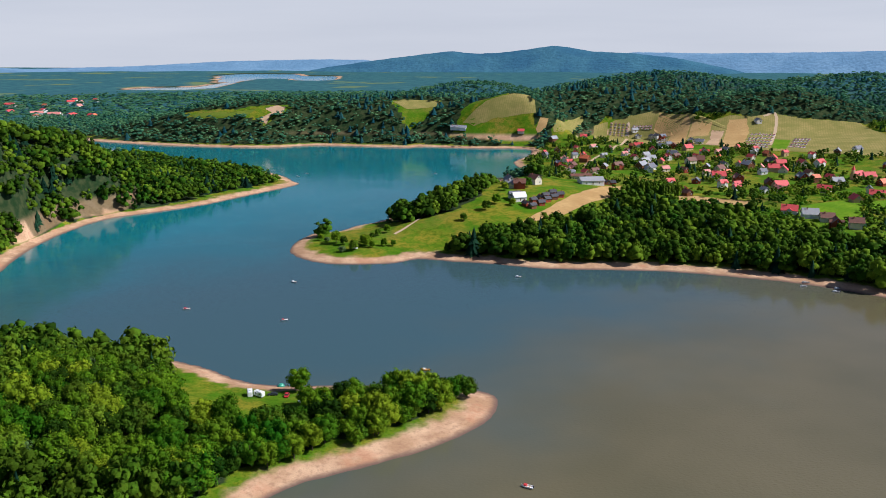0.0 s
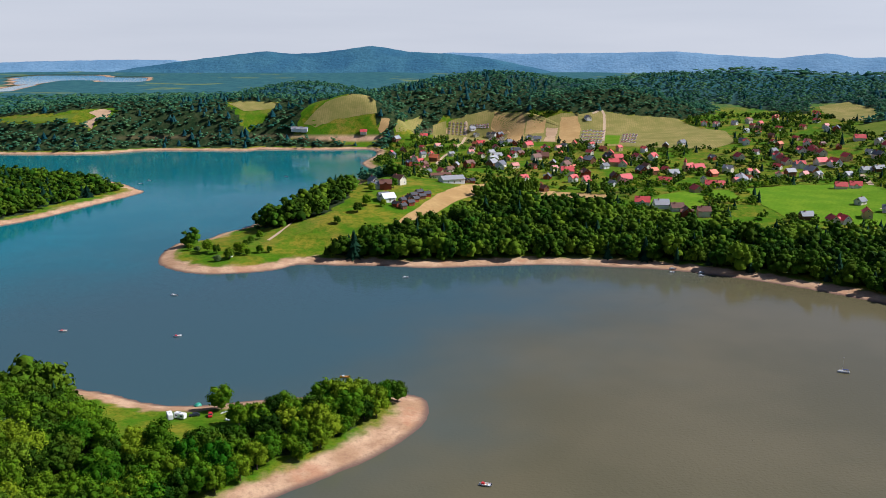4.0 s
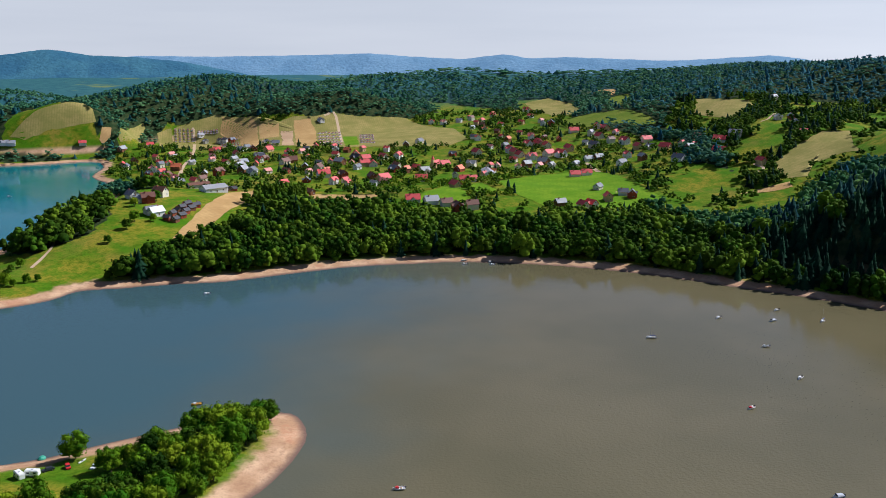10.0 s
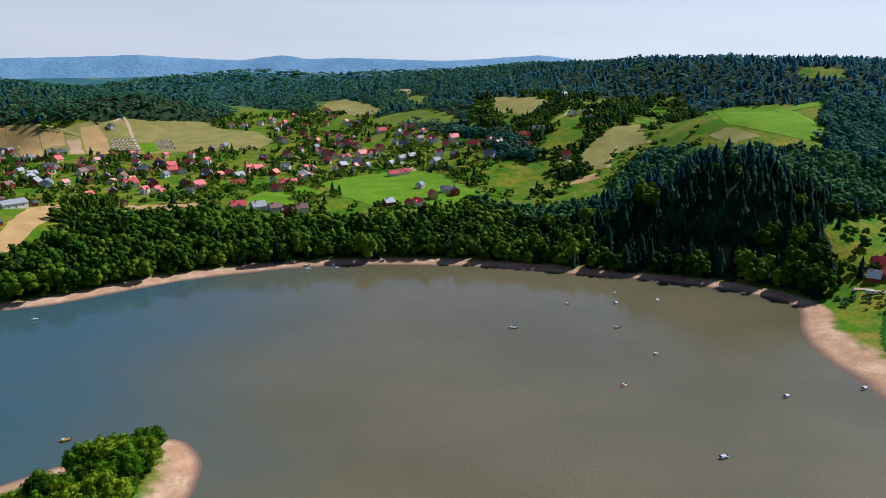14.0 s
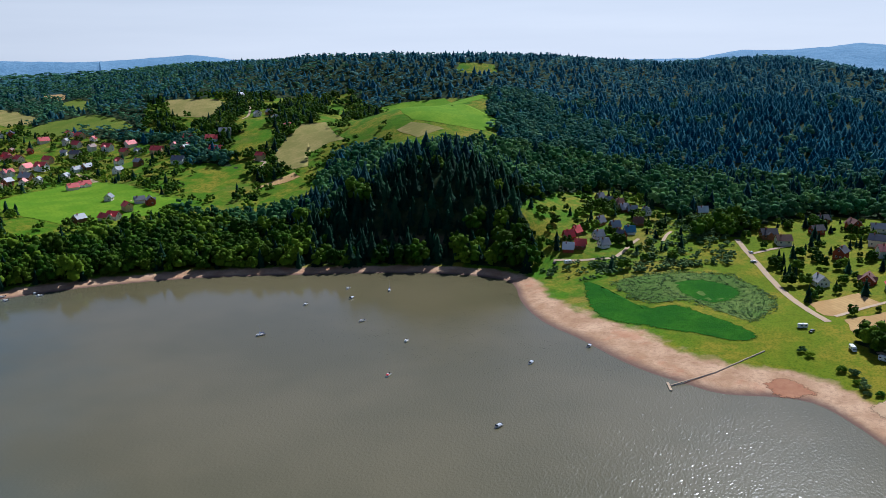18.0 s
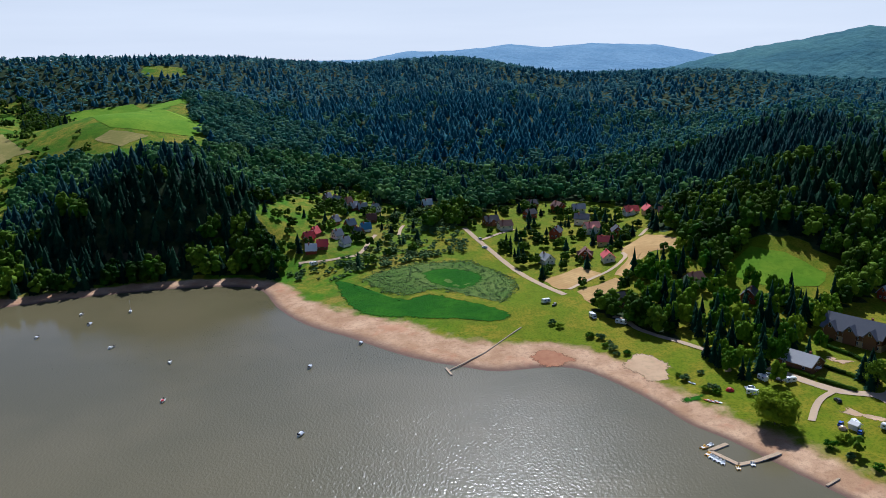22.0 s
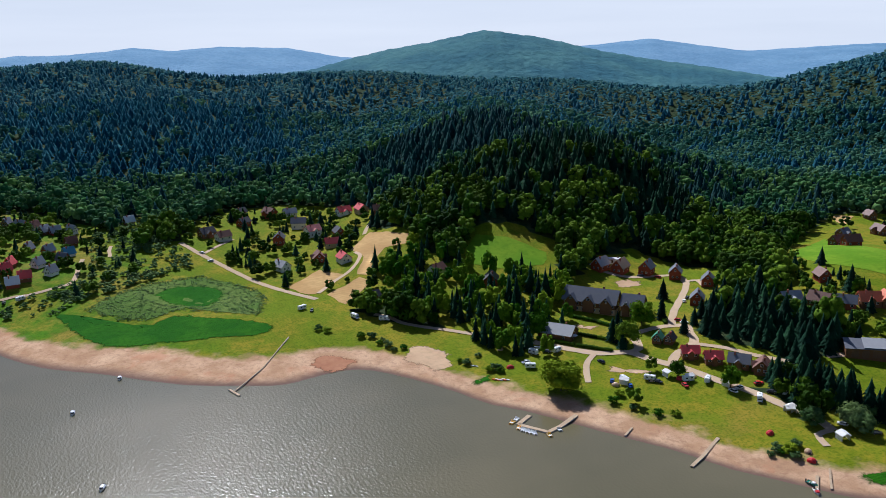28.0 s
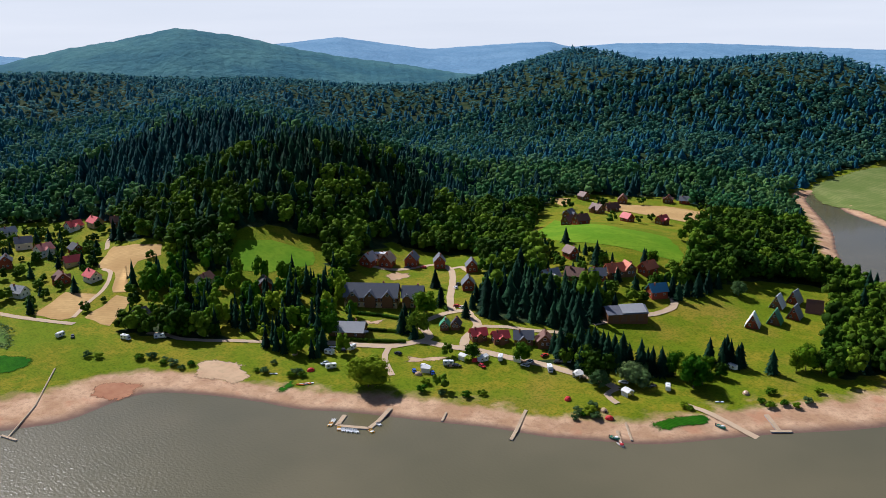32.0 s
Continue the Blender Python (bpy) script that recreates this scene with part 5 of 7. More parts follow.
settle(smaller(HARBOUR, 0.84), "houses by the harbour", "above the bay")
settle(smaller(COTTAGE_ROWS, 0.7), "row cottages", "in a cottage row", 40, False, ("plain",), (2.4,), ("redwood", "redwood", "timber"))
settle(WHITE_ROW, "white row houses", "above the far shore", 40, False, ("plain",), (3.2,), ("white", "white", "white"))
settle(smaller(VILLAGE_WEST, 1.0), "village houses", "among the village gardens")
settle(smaller(VILLAGE_MID, 0.92), "village houses", "among the village gardens")
settle(smaller(VILLAGE_EAST, 1.0), "village houses", "in the village")
settle(smaller(VILLAGE_EDGE, 0.8), "village houses", "at the village edge")


def infill(outline, count, gap, seed, hold):
    """More small houses between those of the village, clear of them, of the fields and of the roads."""
    rng = random.Random(seed)
    p = np.array(outline, float)
    stand = [(q[0], q[1]) for rows in (HARBOUR, COTTAGE_ROWS, WHITE_ROW, VILLAGE_WEST, VILLAGE_MID, VILLAGE_EAST, VILLAGE_EDGE, SLOPE_HOUSES) for q in rows]
    rows = []
    for _ in range(count * 60):
        if len(rows) >= count:
            break
        x, y = rng.uniform(p[:, 0].min(), p[:, 0].max()), rng.uniform(p[:, 1].min(), p[:, 1].max())
        ax, ay = np.array([x]), np.array([y])
        if not hold(x, y) or not inside(ax, ay, p)[0] or min(math.hypot(x - a, y - b) for a, b in stand) < gap or rise(x, y) < 3.2:
            continue
        if any(inside(ax, ay, np.array(o, float))[0] for k, o in PATCHES):
            continue
        stand.append((x, y))
        rows.append((x, y, rng.choice((20, 25, 110, 118, 65)), rng.choice((7.0, 8.4)), rng.choice(("red", "red", "pink", "red", "orange", "brown", "slate", "grey"))))
    return rows


MORE_HOUSES = infill(OPEN["village"], 105, 14, 71, lambda x, y: 780 < y < 1200 and x > 130 and float(waves(np.array([x]), np.array([y]), 70, 6)[0]) > -0.35)
settle(MORE_HOUSES, "village houses", "in the village")
settle(SLOPE_HOUSES, "slope houses", "below the hill fields")
settle(smaller(VALLEY_COTTAGES, 0.85), "valley cottages", "in the side valley", 56, True, ("plain",), (2.0, 2.3), ("timber", "redwood", "white"))
settle(smaller(HAMLET, 0.84), "hamlet houses", "in the valley hamlet", 42, True)
settle(smaller(HOTEL_ROW, 0.85), "new houses", "above the hotel", 48, True, ("plain", "porch"), (3.4, 4.2), ("redwood", "redwood", "redwood"))
settle(smaller(HILL_ROWS, 0.8), "hillside houses", "by the meadow", 46, True, ("porch", "plain", "cross"), (3.0, 3.4), ("timber", "redwood", "timber"))
settle([(168, -67, 130, 6, "green"), (164, -71, 125, 6, "dark")], "roundabout cabins", "on the green plot", 50, True, ("plain",), (2.2,), ("timber", "timber", "timber"))
settle([(146, -68, 60, 7.5, "red"), (136, -73, 60, 7.5, "red"), (127, -80, 40, 9, "slate"), (118, -85, 130, 9, "brown")], "lakeside lodges", "beside the lane", 44, True, ("cross",), (2.8,), ("timber", "timber", "timber"))


def a_frame(roof, front):
    """A tent-shaped cabin whose roof comes down to the ground."""
    root = new("a_frame_cabin")
    L, W, H = 7.6, 7.2, 6.8
    bm = bmesh.new()
    gable_walls(bm, L, W - 0.6, -0.4, H - 0.5)
    part("wall", bm, WALLS[front], root)
    bm = bmesh.new()
    for s in (-1, 1):
        slab(bm, L + 1.4, s * W / 2, -0.1, s * W * 0.16, H * 0.66, 0.25)
        slab(bm, L + 1.4, s * W * 0.16, H * 0.66, 0, H, 0.25)
    bmesh.ops.recalc_face_normals(bm, faces=bm.faces)
    part("roof", bm, ROOFS[roof], root)
    for s in (-1, 1):
        window(root, s * L / 2, -1.2, 1.4, 1.4, 1.5, (s, 0))
        window(root, s * L / 2, 0.3, 4.2, 1.3, 1.2, (s, 0))
        part("door", boxes((s * L / 2 - 0.07, s * L / 2 + 0.07, 0.7, 1.6, 0, 2.05)), DOOR, root)
    b = part("balcony", boxes((-L / 2 - 1.4, -L / 2 - 0.002, -1.8, 1.8, 2.9, 3.05)), PLANK_WOOD, root)
    part("railing", boxes((-L / 2 - 1.4, -L / 2 - 1.32, -1.8, 1.8, 3.05, 3.9)), RAIL, b)
    return root


for x, y, turn, roof, front in ((59, -183, 110, "white", "redwood"), (53, -196, 105, "green", "timber"), (62, -219, 100, "white", "timber"), (59, -234, 95, "grey", "redwood"), (49, -211, 100, "grey", "redwood"), (45, -227, 20, "brown", "timber")):
    ob = a_frame(roof, front)
    ob.matrix_world = pose(x, y, rise(x, y) + 0.3, 0, 0, turn)
    tagged(ob, f"tent-shaped timber cabin with a steep {roof} roof on the meadow", "cabin", "meadow cabins")


def guest_house(L, W, gables, wings=True):
    """A long dark timber hotel under a grey roof with front gables and balconies."""
    root = new("hotel")
    eave, pitch = 6.0, 44
    ridge = eave + W / 2 * math.tan(radians(pitch))
    bm = bmesh.new()
    gable_walls(bm, L, W, eave, ridge, down=2.5)
    part("wall", bm, WALLS["timber"], root)
    part("plinth", boxes((-L / 2 - 0.12, L / 2 + 0.12, -W / 2 - 0.12, W / 2 + 0.12, -2.5, 2.6)), WALLS["ochre"], root, "ochre rendered ground floor")
    bm = bmesh.new()
    gable_roof(bm, L, W, eave, ridge, 0.8)
    part("roof", bm, ROOFS["slate"], root)
    for g in range(gables):
        x = (g + 0.5) / gables * L - L / 2
        w = L / gables * 0.62
        h = eave + w / 2 * math.tan(radians(46))
        bm = bmesh.new()
        gable_walls(bm, W / 2 + 1.6, w, eave - 0.5, h - 0.2, -(W / 4 + 0.8), 0, 0.0)
        for v in bm.verts:
            v.co.x, v.co.y = -v.co.y + x, v.co.x
        part("gable", bm, WALLS["timber"], root, "dark timber front gable")
        bm = bmesh.new()
        gable_roof(bm, W / 2 + 1.8, w, eave - 0.3, h, 0.6, -(W / 4 + 0.9))
        for v in bm.verts:
            v.co.x, v.co.y = -v.co.y + x, v.co.x
        part("gable_roof", bm, ROOFS["slate"], root)
        window(root, x, -W / 2 - 1.62, eave + 1.2, 1.6, 1.5, (0, -1))
        for z in (2.7, 4.9):
            b = part("balcony", boxes((x - w / 2, x + w / 2, -W / 2 - 1.5, -W / 2 - 0.13, z, z + 0.18)), PLANK_WOOD, root)
            part("railing", boxes((x - w / 2, x + w / 2, -W / 2 - 1.5, -W / 2 - 1.42, z + 0.18, z + 1.1)), FRAME, b, "white balcony railing")
    n = int(L / 3.2)
    for k in range(n):
        x = (k + 0.5) / n * L - L / 2
        for z, dy in ((1.3, 0.13), (4.1, 0.0)):
            for s in (-1, 1):
                window(root, x, s * (W / 2 + dy), z, 1.3, 1.5, (0, s))
    for s in (-1, 1):
        for z in (1.3, 4.2, 7.0):
            window(root, s * (L / 2 + (0.13 if z < 2 else 0)), 0, z, 1.4, 1.5, (s, 0))
    part("chimney", boxes((L * 0.2, L * 0.2 + 0.9, 0.6, 1.5, eave, ridge + 1.0)), BRICK, root)
    return root


ob = guest_house(29, 12, 3)
ob.matrix_world = pose(225, -68, rise(225, -68) + 0.2, 0, 0, 218)
tagged(ob, "long dark timber guest house with grey gabled roofs", "hotel")
ob = guest_house(11, 10, 2)
ob.matrix_world = pose(207, -82, rise(207, -82) + 0.2, 0, 0, 220)
tagged(ob, "smaller dark timber guest house beside the hotel", "hotel")
ob = house(17, 11, 3.0, 33, "timber", "grey", "plain", True)
ob.matrix_world = pose(201, -31, rise(201, -31) + 0.3, 0, 0, 217)
tagged(ob, "low timber lodge with a wide pale grey roof", "lodge")


def barn():
    root = new("barn")
    L, W, eave, ridge = 21.0, 13.0, 4.2, 6.8
    bm = bmesh.new()
    gable_walls(bm, L, W, eave, ridge)
    part("wall", bm, WALLS["timber"], root)
    bm = bmesh.new()
    slab(bm, L + 1, -W / 2 - 0.6, eave - 0.25, 0, ridge)
    slab(bm, L + 1, W / 2 + 0.6, eave - 0.25, 0, ridge)
    bmesh.ops.recalc_face_normals(bm, faces=bm.faces)
    part("roof", bm, ROOFS["slate"], root)
    bm = bmesh.new()
    slab(bm, 13, -W / 2 - 0.3, eave + 0.4, 0.4, ridge + 0.45, 0.15, 3.5)
    bmesh.ops.recalc_face_normals(bm, faces=bm.faces)
    part("roof_panel", bm, ROOFS["grey"], root, "pale metal roof panel")
    for k in range(4):
        part("gate", boxes((-8 + k * 4.5, -5 + k * 4.5, -W / 2 - 0.08, -W / 2 + 0.02, 0, 3.2)), DOOR, root)
    return root


ob = barn()
ob.matrix_world = pose(109, -140, rise(109, -140) + 0.2, 0, 0, 232)
tagged(ob, "long dark barn with a slate and pale metal roof", "barn")


def church():
    root = new("church")
    bm = bmesh.new()
    gable_walls(bm, 24, 12, 7, 13.5)
    part("nave", bm, WALLS["ochre"], root)
    bm = bmesh.new()
    gable_roof(bm, 24, 12, 7, 13.5)
    part("roof", bm, ROOFS["red"], root)
    part("tower", boxes((-14.5, -10, -2.3, 2.3, -1, 16)), WALLS["ochre"], root)
    bm = bmesh.new()
    b = [bm.verts.new((-12.25 + sx * 2.7, sy * 2.7, 16)) for sx, sy in ((-1, -1), (1, -1), (1, 1), (-1, 1))]
    t = bm.verts.new((-12.25, 0, 24))
    bm.faces.new(b[::-1])
    for i in range(4):
        bm.faces.new([b[i], b[(i + 1) % 4], t])
    part("spire", bm, ROOFS["red"], root)
    for k in range(4):
        for s in (-1, 1):
            window(root, -7 + k * 5, s * 6, 3.6, 1.2, 3.4, (0, s))
    window(root, -12.25, -2.3, 12.5, 1.2, 2.0, (0, -1))
    return root


ob = church()
ob.matrix_world = pose(420, 876, rise(420, 876) + 0.4, 0, 0, 30)
ob.scale = (0.6, 0.6, 0.6)
tagged(ob, "village church with a red spire and roof", "church")
for x, y, turn, L, W, roof, label in ((138, 806, 10, 22, 13, "grey", "wide grey-roofed hall by the harbour lane"), (436, 795, 62, 34, 11, "grey", "long grey-roofed farm building"), (133, 835, 5, 20, 8, "brown", "long brown-roofed building by the harbour")):
    ob = house(L, W, 3.6, 24, "white", roof, "plain", True)
    ob.matrix_world = pose(x, y, rise(x, y) + 0.4, 0, 0, turn)
    tagged(ob, label, "building")

ob = house(13, 4, 2.6, 8, "white", "white", "plain", True)
ob.matrix_world = pose(286, -126, rise(286, -126) + 0.3, 0, 0, 225)
tagged(ob, "long low white building behind the new houses", "building")

# a graveyard on the slope, block by block
STONE = plain("grave granite", (0.58, 0.55, 0.54), 0.5, 0.35, 0.8)
FLOWERS = plain("grave flowers", (0.6, 0.14, 0.14), 0.9, 0.5, 0.5)
grave = new("grave")
part("slab", boxes((-1.5, 1.5, -2.0, 2.0, -0.6, 0.5)), STONE, grave)
part("headstone", boxes((-1.3, 1.3, 1.75, 2.1, 0.3, 1.9)), STONE, grave)
part("flower_bed", boxes((-1.0, 1.0, 0.2, 1.6, 0.5, 1.0)), FLOWERS, grave)
first = True
# plots: four corners, graves across and deep
PLOTS = [
    ([(257, 1361), (287, 1356), (293, 1376), (263, 1381)], 5, 5),
    ([(295, 1366), (323, 1351), (326, 1360), (297, 1372)], 7, 2),
    ([(310, 1305), (307, 1215), (340, 1314), (322, 1345)], 6, 4),
    ([(383, 1115), (404, 1086), (461, 1209), (430, 1223)], 7, 5),
    ([(426, 1076), (441, 1062), (488, 1156), (470, 1168)], 5, 4),
    ([(325, 1177), (344, 1157), (367, 1216), (347, 1239)], 4, 2),
]
for (a, b, c, d), nx, ny in PLOTS:
    for i in range(nx):
        for j in range(ny):
            u, v = (i + 0.5) / nx, (j + 0.5 + random.uniform(-0.15, 0.15)) / ny
            x, y = ((1 - v) * ((1 - u) * a[k] + u * b[k]) + v * ((1 - u) * d[k] + u * c[k]) for k in (0, 1))
            turn = math.degrees(math.atan2(b[1] - a[1], b[0] - a[0]))
            at = pose(x, y, rise(x, y) + 0.5, 0, 0, turn + random.uniform(-4, 4))
            if first:
                grave.matrix_world, ob, first = at, grave, False
            else:
                ob = copy_thing(grave, at)
            tagged(ob, "grey granite grave with red flowers on the hillside", "grave", "hillside graves")


# a small town far off on the plain behind the lake
def far_house(length, roof):
    root = new("house")
    bm = bmesh.new()
    gable_walls(bm, length, length * 0.7, 4.5, 8.0)
    part("wall", bm, WALLS["white"], root)
    bm = bmesh.new()
    gable_roof(bm, length, length * 0.7, 4.5, 8.0)
    part("roof", bm, ROOFS[roof], root)
    return root


rng = random.Random(77)
for n in range(18):
    roof = rng.choice(("red", "pink", "red", "orange"))
    away = rng.uniform(1750, 2350)
    turn = radians(rng.uniform(-27, -20.5))
    x, y = -60 + math.sin(turn) * away, 60 + math.cos(turn) * away
    ob = far_house(rng.choice((13, 17, 24)), roof)
    ob.matrix_world = pose(x, y, rise(x, y) + 1.0, 0, 0, rng.uniform(0, 180))
    tagged(ob, f"white rendered house with {roof} roof in the distant town", "house", "distant town")


# ---- boats, jetties, vehicles ----
BOATS = [(222.2, 343.6, "sail"), (280.3, 348.3, "white"), (301.5, 328.2, "covered"), (261.8, 302.1, "white"), (238.6, 265, "white"), (190.7, 254.4, "red"), (228.6, 195, "covered"),
    (154, 189, "covered"), (324.7, 312.7, "sail"), (320.5, 339.9, "white"), (261.7, 172.9, "covered"), (-95.6, 538.2, "white"), (-87.7, 459.1, "red"), (-147.7, 479.8, "red"),
    (-8.2, 384.4, "yellow"), (29.2, 274.2, "red"), (-438.4, 1264.3, "sail"), (-166.1, 987.9, "white"), (-159.1, 1009.8, "white"), (-9.3, 1010.8, "white"), (49.3, 551.1, "white"),
    (227.3, 528.7, "white"), (243, 517.2, "white"), (40.1, -33, "red"), (44.7, -35.7, "green"), (18.9, -71.9, "green"), (231.8, 536.6, "white"), (246.3, 524.1, "white")]
PEDAL_BOATS = [(136.2, 32.5, "yellow"), (138.1, 29.5, "white"), (130.5, 32.6, "yellow"), (128.3, 32.1, "white"), (126.5, 31.2, "white"), (125, 30.3, "white"), (123.4, 29.4, "white"),
    (119.2, 25.1, "yellow"), (121.8, 18.9, "grey")]
CAMP_VEHICLES = [(190.3, -10.3, "caravan"), (177.6, -1.2, "caravan"), (186.2, -20.8, "caravan"), (146.1, -24.4, "blue_car"), (165.2, -32, "dark_car"), (188.6, -16.5, "dark_car"), (183.6, -2.1, "white_car"),
    (123.4, -58.6, "caravan"), (125.6, -48.1, "red_car"), (184.3, -93.3, "red_car"), (180.2, -93.6, "white_car"), (211.4, -122.7, "dark_car"), (207.7, -116.9, "white_car"), (256.2, -137.9, "red_car"),
    (262.8, -130, "dark_car"), (111.6, -65.7, "white_car"), (99.7, -65.6, "van"), (88, -78.1, "caravan"), (101.5, -74.1, "dark_car"), (110.2, -75.2, "red_car"), (51.2, -86.2, "caravan"),
    (41.8, -126.4, "caravan"), (68.5, -77.9, "white_car"), (106.5, -138.2, "van")]
OTHER_VEHICLES = [(-82, 345.8, "van"), (-78, 345.2, "caravan"), (-72.6, 347.2, "dark_car"), (-58.4, 338.5, "white_car"), (-66.3, 345.4, "red_car"), (398.3, 214.2, "van"), (398.2, 223.1, "dark_car"),
    (452.8, 99.5, "white_car"), (433.6, 97.2, "white_car"), (309.7, 70.2, "caravan"), (304.7, 65.8, "dark_car"), (283, 48.1, "van"), (271.4, 35.4, "van"), (194.2, -14.7, "white_car"),
    (-64, 614.7, "caravan"), (143.7, -29, "caravan"), (138.5, -38.8, "caravan"), (128.8, -52, "caravan"), (98, -78.1, "white_car"), (91.4, -80.1, "blue_car"), (134.6, -40.6, "dark_car"),
    (57.8, -84, "dark_car"), (47.7, -115, "white_car"), (138.1, -28.3, "blue_car"), (111, -61.6, "white_car")]
TENTS = [(141.8, -28, "awning"), (129.6, -53.3, "awning"), (133.5, -51.6, "umbrella"), (193.6, -35.5, "umbrella"), (85.6, -67.9, "awning"), (76.6, -48.1, "redtent"), (60.4, -68.5, "awning"),
    (-72.4, 364.8, "greentent"), (137.4, -39.5, "tantent"), (59.3, -49.6, "tantent"), (53.9, -45.6, "redtent"), (183, 6.8, "redtent"), (203.5, 0.8, "tantent"), (136.9, -47.9, "awning"),
    (130.7, -56.4, "tantent"), (86.5, -68.7, "awning"), (60.7, -69.3, "awning"), (142.4, -23.5, "tantent"), (131.8, -50.3, "redtent"), (25.1, -106.1, "tantent"), (116.3, -63.6, "awning")]
KAYAKS = [(174.5, 19.2, "orange"), (173.8, 17.9, "white"), (173, 16.6, "orange"), (172.5, 15.3, "white"), (193.2, 20.4, "white"), (29.2, -90.2, "white"), (-60.8, 348.6, "white")]
CAMP_TREES = [(150.3, -0.2, "willow"), (96.4, -90.5, "fir"), (90.1, -87, "fir"), (88.8, -91.5, "fir"), (83.5, -87.5, "fir"), (83.2, -92.6, "fir"), (78.7, -92.5, "fir"),
    (102.5, -91.5, "fir"), (78.5, -97.9, "fir"), (69.5, -93.4, "fir"), (68.7, -97.9, "fir"), (64.8, -95.5, "fir"), (60.8, -96.7, "fir"), (58, -99.8, "fir"),
    (54, -127.9, "fir"), (46.5, -126.9, "fir"), (44.2, -129.1, "fir"), (40.2, -131.2, "fir"), (26.4, -134.4, "fir"), (66, -80.5, "grey"), (60.9, -79.7, "grey"),
    (73.6, -66.9, "grey"), (44.3, -95.5, "broad"), (43.2, -101.6, "broad"), (47.7, -114, "broad"), (40.9, -113.9, "broad"), (19.7, -144.6, "broad"), (16.8, -147.5, "broad"),
    (10.6, -150.2, "broad"), (109.9, -81.9, "fir"), (104.5, -79.6, "fir"), (104.2, -83.9, "fir"), (98.6, -81.9, "fir"), (98.1, -86.6, "fir"), (91.8, -84.4, "fir"),
    (93.9, -92, "fir"), (86.9, -88.3, "fir"), (82.8, -87.8, "fir"), (78.3, -87.4, "fir"), (102.2, -95.2, "fir"), (96.4, -98, "fir"), (56.8, -102.2, "broad"),
    (50.3, -100.5, "broad"), (51.9, -109.1, "broad"), (68.6, -93.2, "grey"), (52.9, -125.5, "fir"), (46.3, -125.5, "fir"), (40.5, -128.7, "fir"), (47.7, -132.2, "fir")]
MEADOW_TREES = [(108.5, -82.9, "fir"), (101, -80.5, "fir"), (98.9, -86.5, "fir"), (98.1, -92, "fir"), (90.5, -87.8, "fir"), (88.7, -91.8, "fir"), (81.9, -89.8, "fir"),
    (82.4, -98.6, "fir"), (76.8, -95.6, "fir"), (106, -182.8, "fir"), (101.4, -181.8, "fir"), (100.8, -189.4, "fir"), (96.7, -194.7, "fir"), (95.6, -203.7, "fir"),
    (94.6, -213.2, "fir"), (82.7, -215, "grey"), (157.4, -184.8, "fir"), (153, -185.2, "broad"), (135.6, -210.5, "broad"), (140.7, -211.6, "fir"), (160.3, -301.8, "broad"),
    (150.9, -271.7, "broad"), (146.3, -312.4, "broad")]
HOTEL_TREES = [(219.6, -111.9, "fir"), (192.4, -88.9, "fir"), (190.1, -74.2, "broad"), (171.3, -48.3, "fir"), (182.2, -50.4, "fir"), (185.1, -55.3, "fir"), (177.6, -52, "fir"),
    (172.9, -52.1, "broad"), (134.6, -51.3, "broad"), (114.1, -63.2, "broad"), (197, -11.3, "fir"), (206.3, -15.9, "fir"), (205.1, -21.8, "broad"), (175.6, -96, "fir"),
    (169.8, -84.6, "fir")]
BUSHES = [(129.2, -12.7, "b"), (133, -18.7, "b"), (120, -16.1, "b"), (110.5, -21.6, "b"), (107.1, -27.5, "b"), (62.4, -43.6, "b"), (63.2, -40.3, "b"),
    (66.5, -41.1, "b"), (58.3, -42.3, "b"), (64.7, -49.2, "b"), (64.8, -39.7, "b"), (62.6, -43, "b"), (58.8, -42.4, "b"), (64.4, -36, "b"),
    (37.4, -75.5, "b"), (34.6, -75.3, "b"), (16.2, -102.2, "b"), (11.8, -101.2, "b"), (8.5, -107.1, "b"), (4.4, -108.7, "b"), (2.6, -115.9, "b"),
    (2.6, -127.8, "b"), (17.4, -113.4, "b"), (253.1, 49.7, "b"), (255.7, 54.4, "b"), (243, 49.3, "b"), (238, 46.4, "b"), (231.2, 46.1, "b"),
    (231.2, 40.7, "b"), (246.2, 46.2, "b"), (270.7, 67.7, "b"), (275.7, 71.1, "b"), (201.3, 24.1, "b"), (197.3, 22.5, "b"), (202.6, 13.8, "b"),
    (184.9, 17.1, "b"), (184.4, 13.8, "b"), (181.1, 13.2, "b")]
SPIT_TREES = [(8.1, 352.2, "broad"), (10.3, 347.9, "broad"), (-62.2, 353.9, "broad"), (-56, 331.8, "broad"), (-54.7, 329.1, "broad"), (-50.5, 334.3, "broad"), (-45.9, 330.9, "broad"),
    (-21.2, 343.5, "broad"), (-16.3, 343.6, "broad"), (-9.5, 350.1, "broad"), (-3.5, 343.4, "broad"), (-1, 341.9, "broad"), (-37.6, 335.1, "broad"), (-36.6, 329.4, "broad"),
    (-40.7, 330.6, "broad"), (-31.8, 334.5, "broad")]
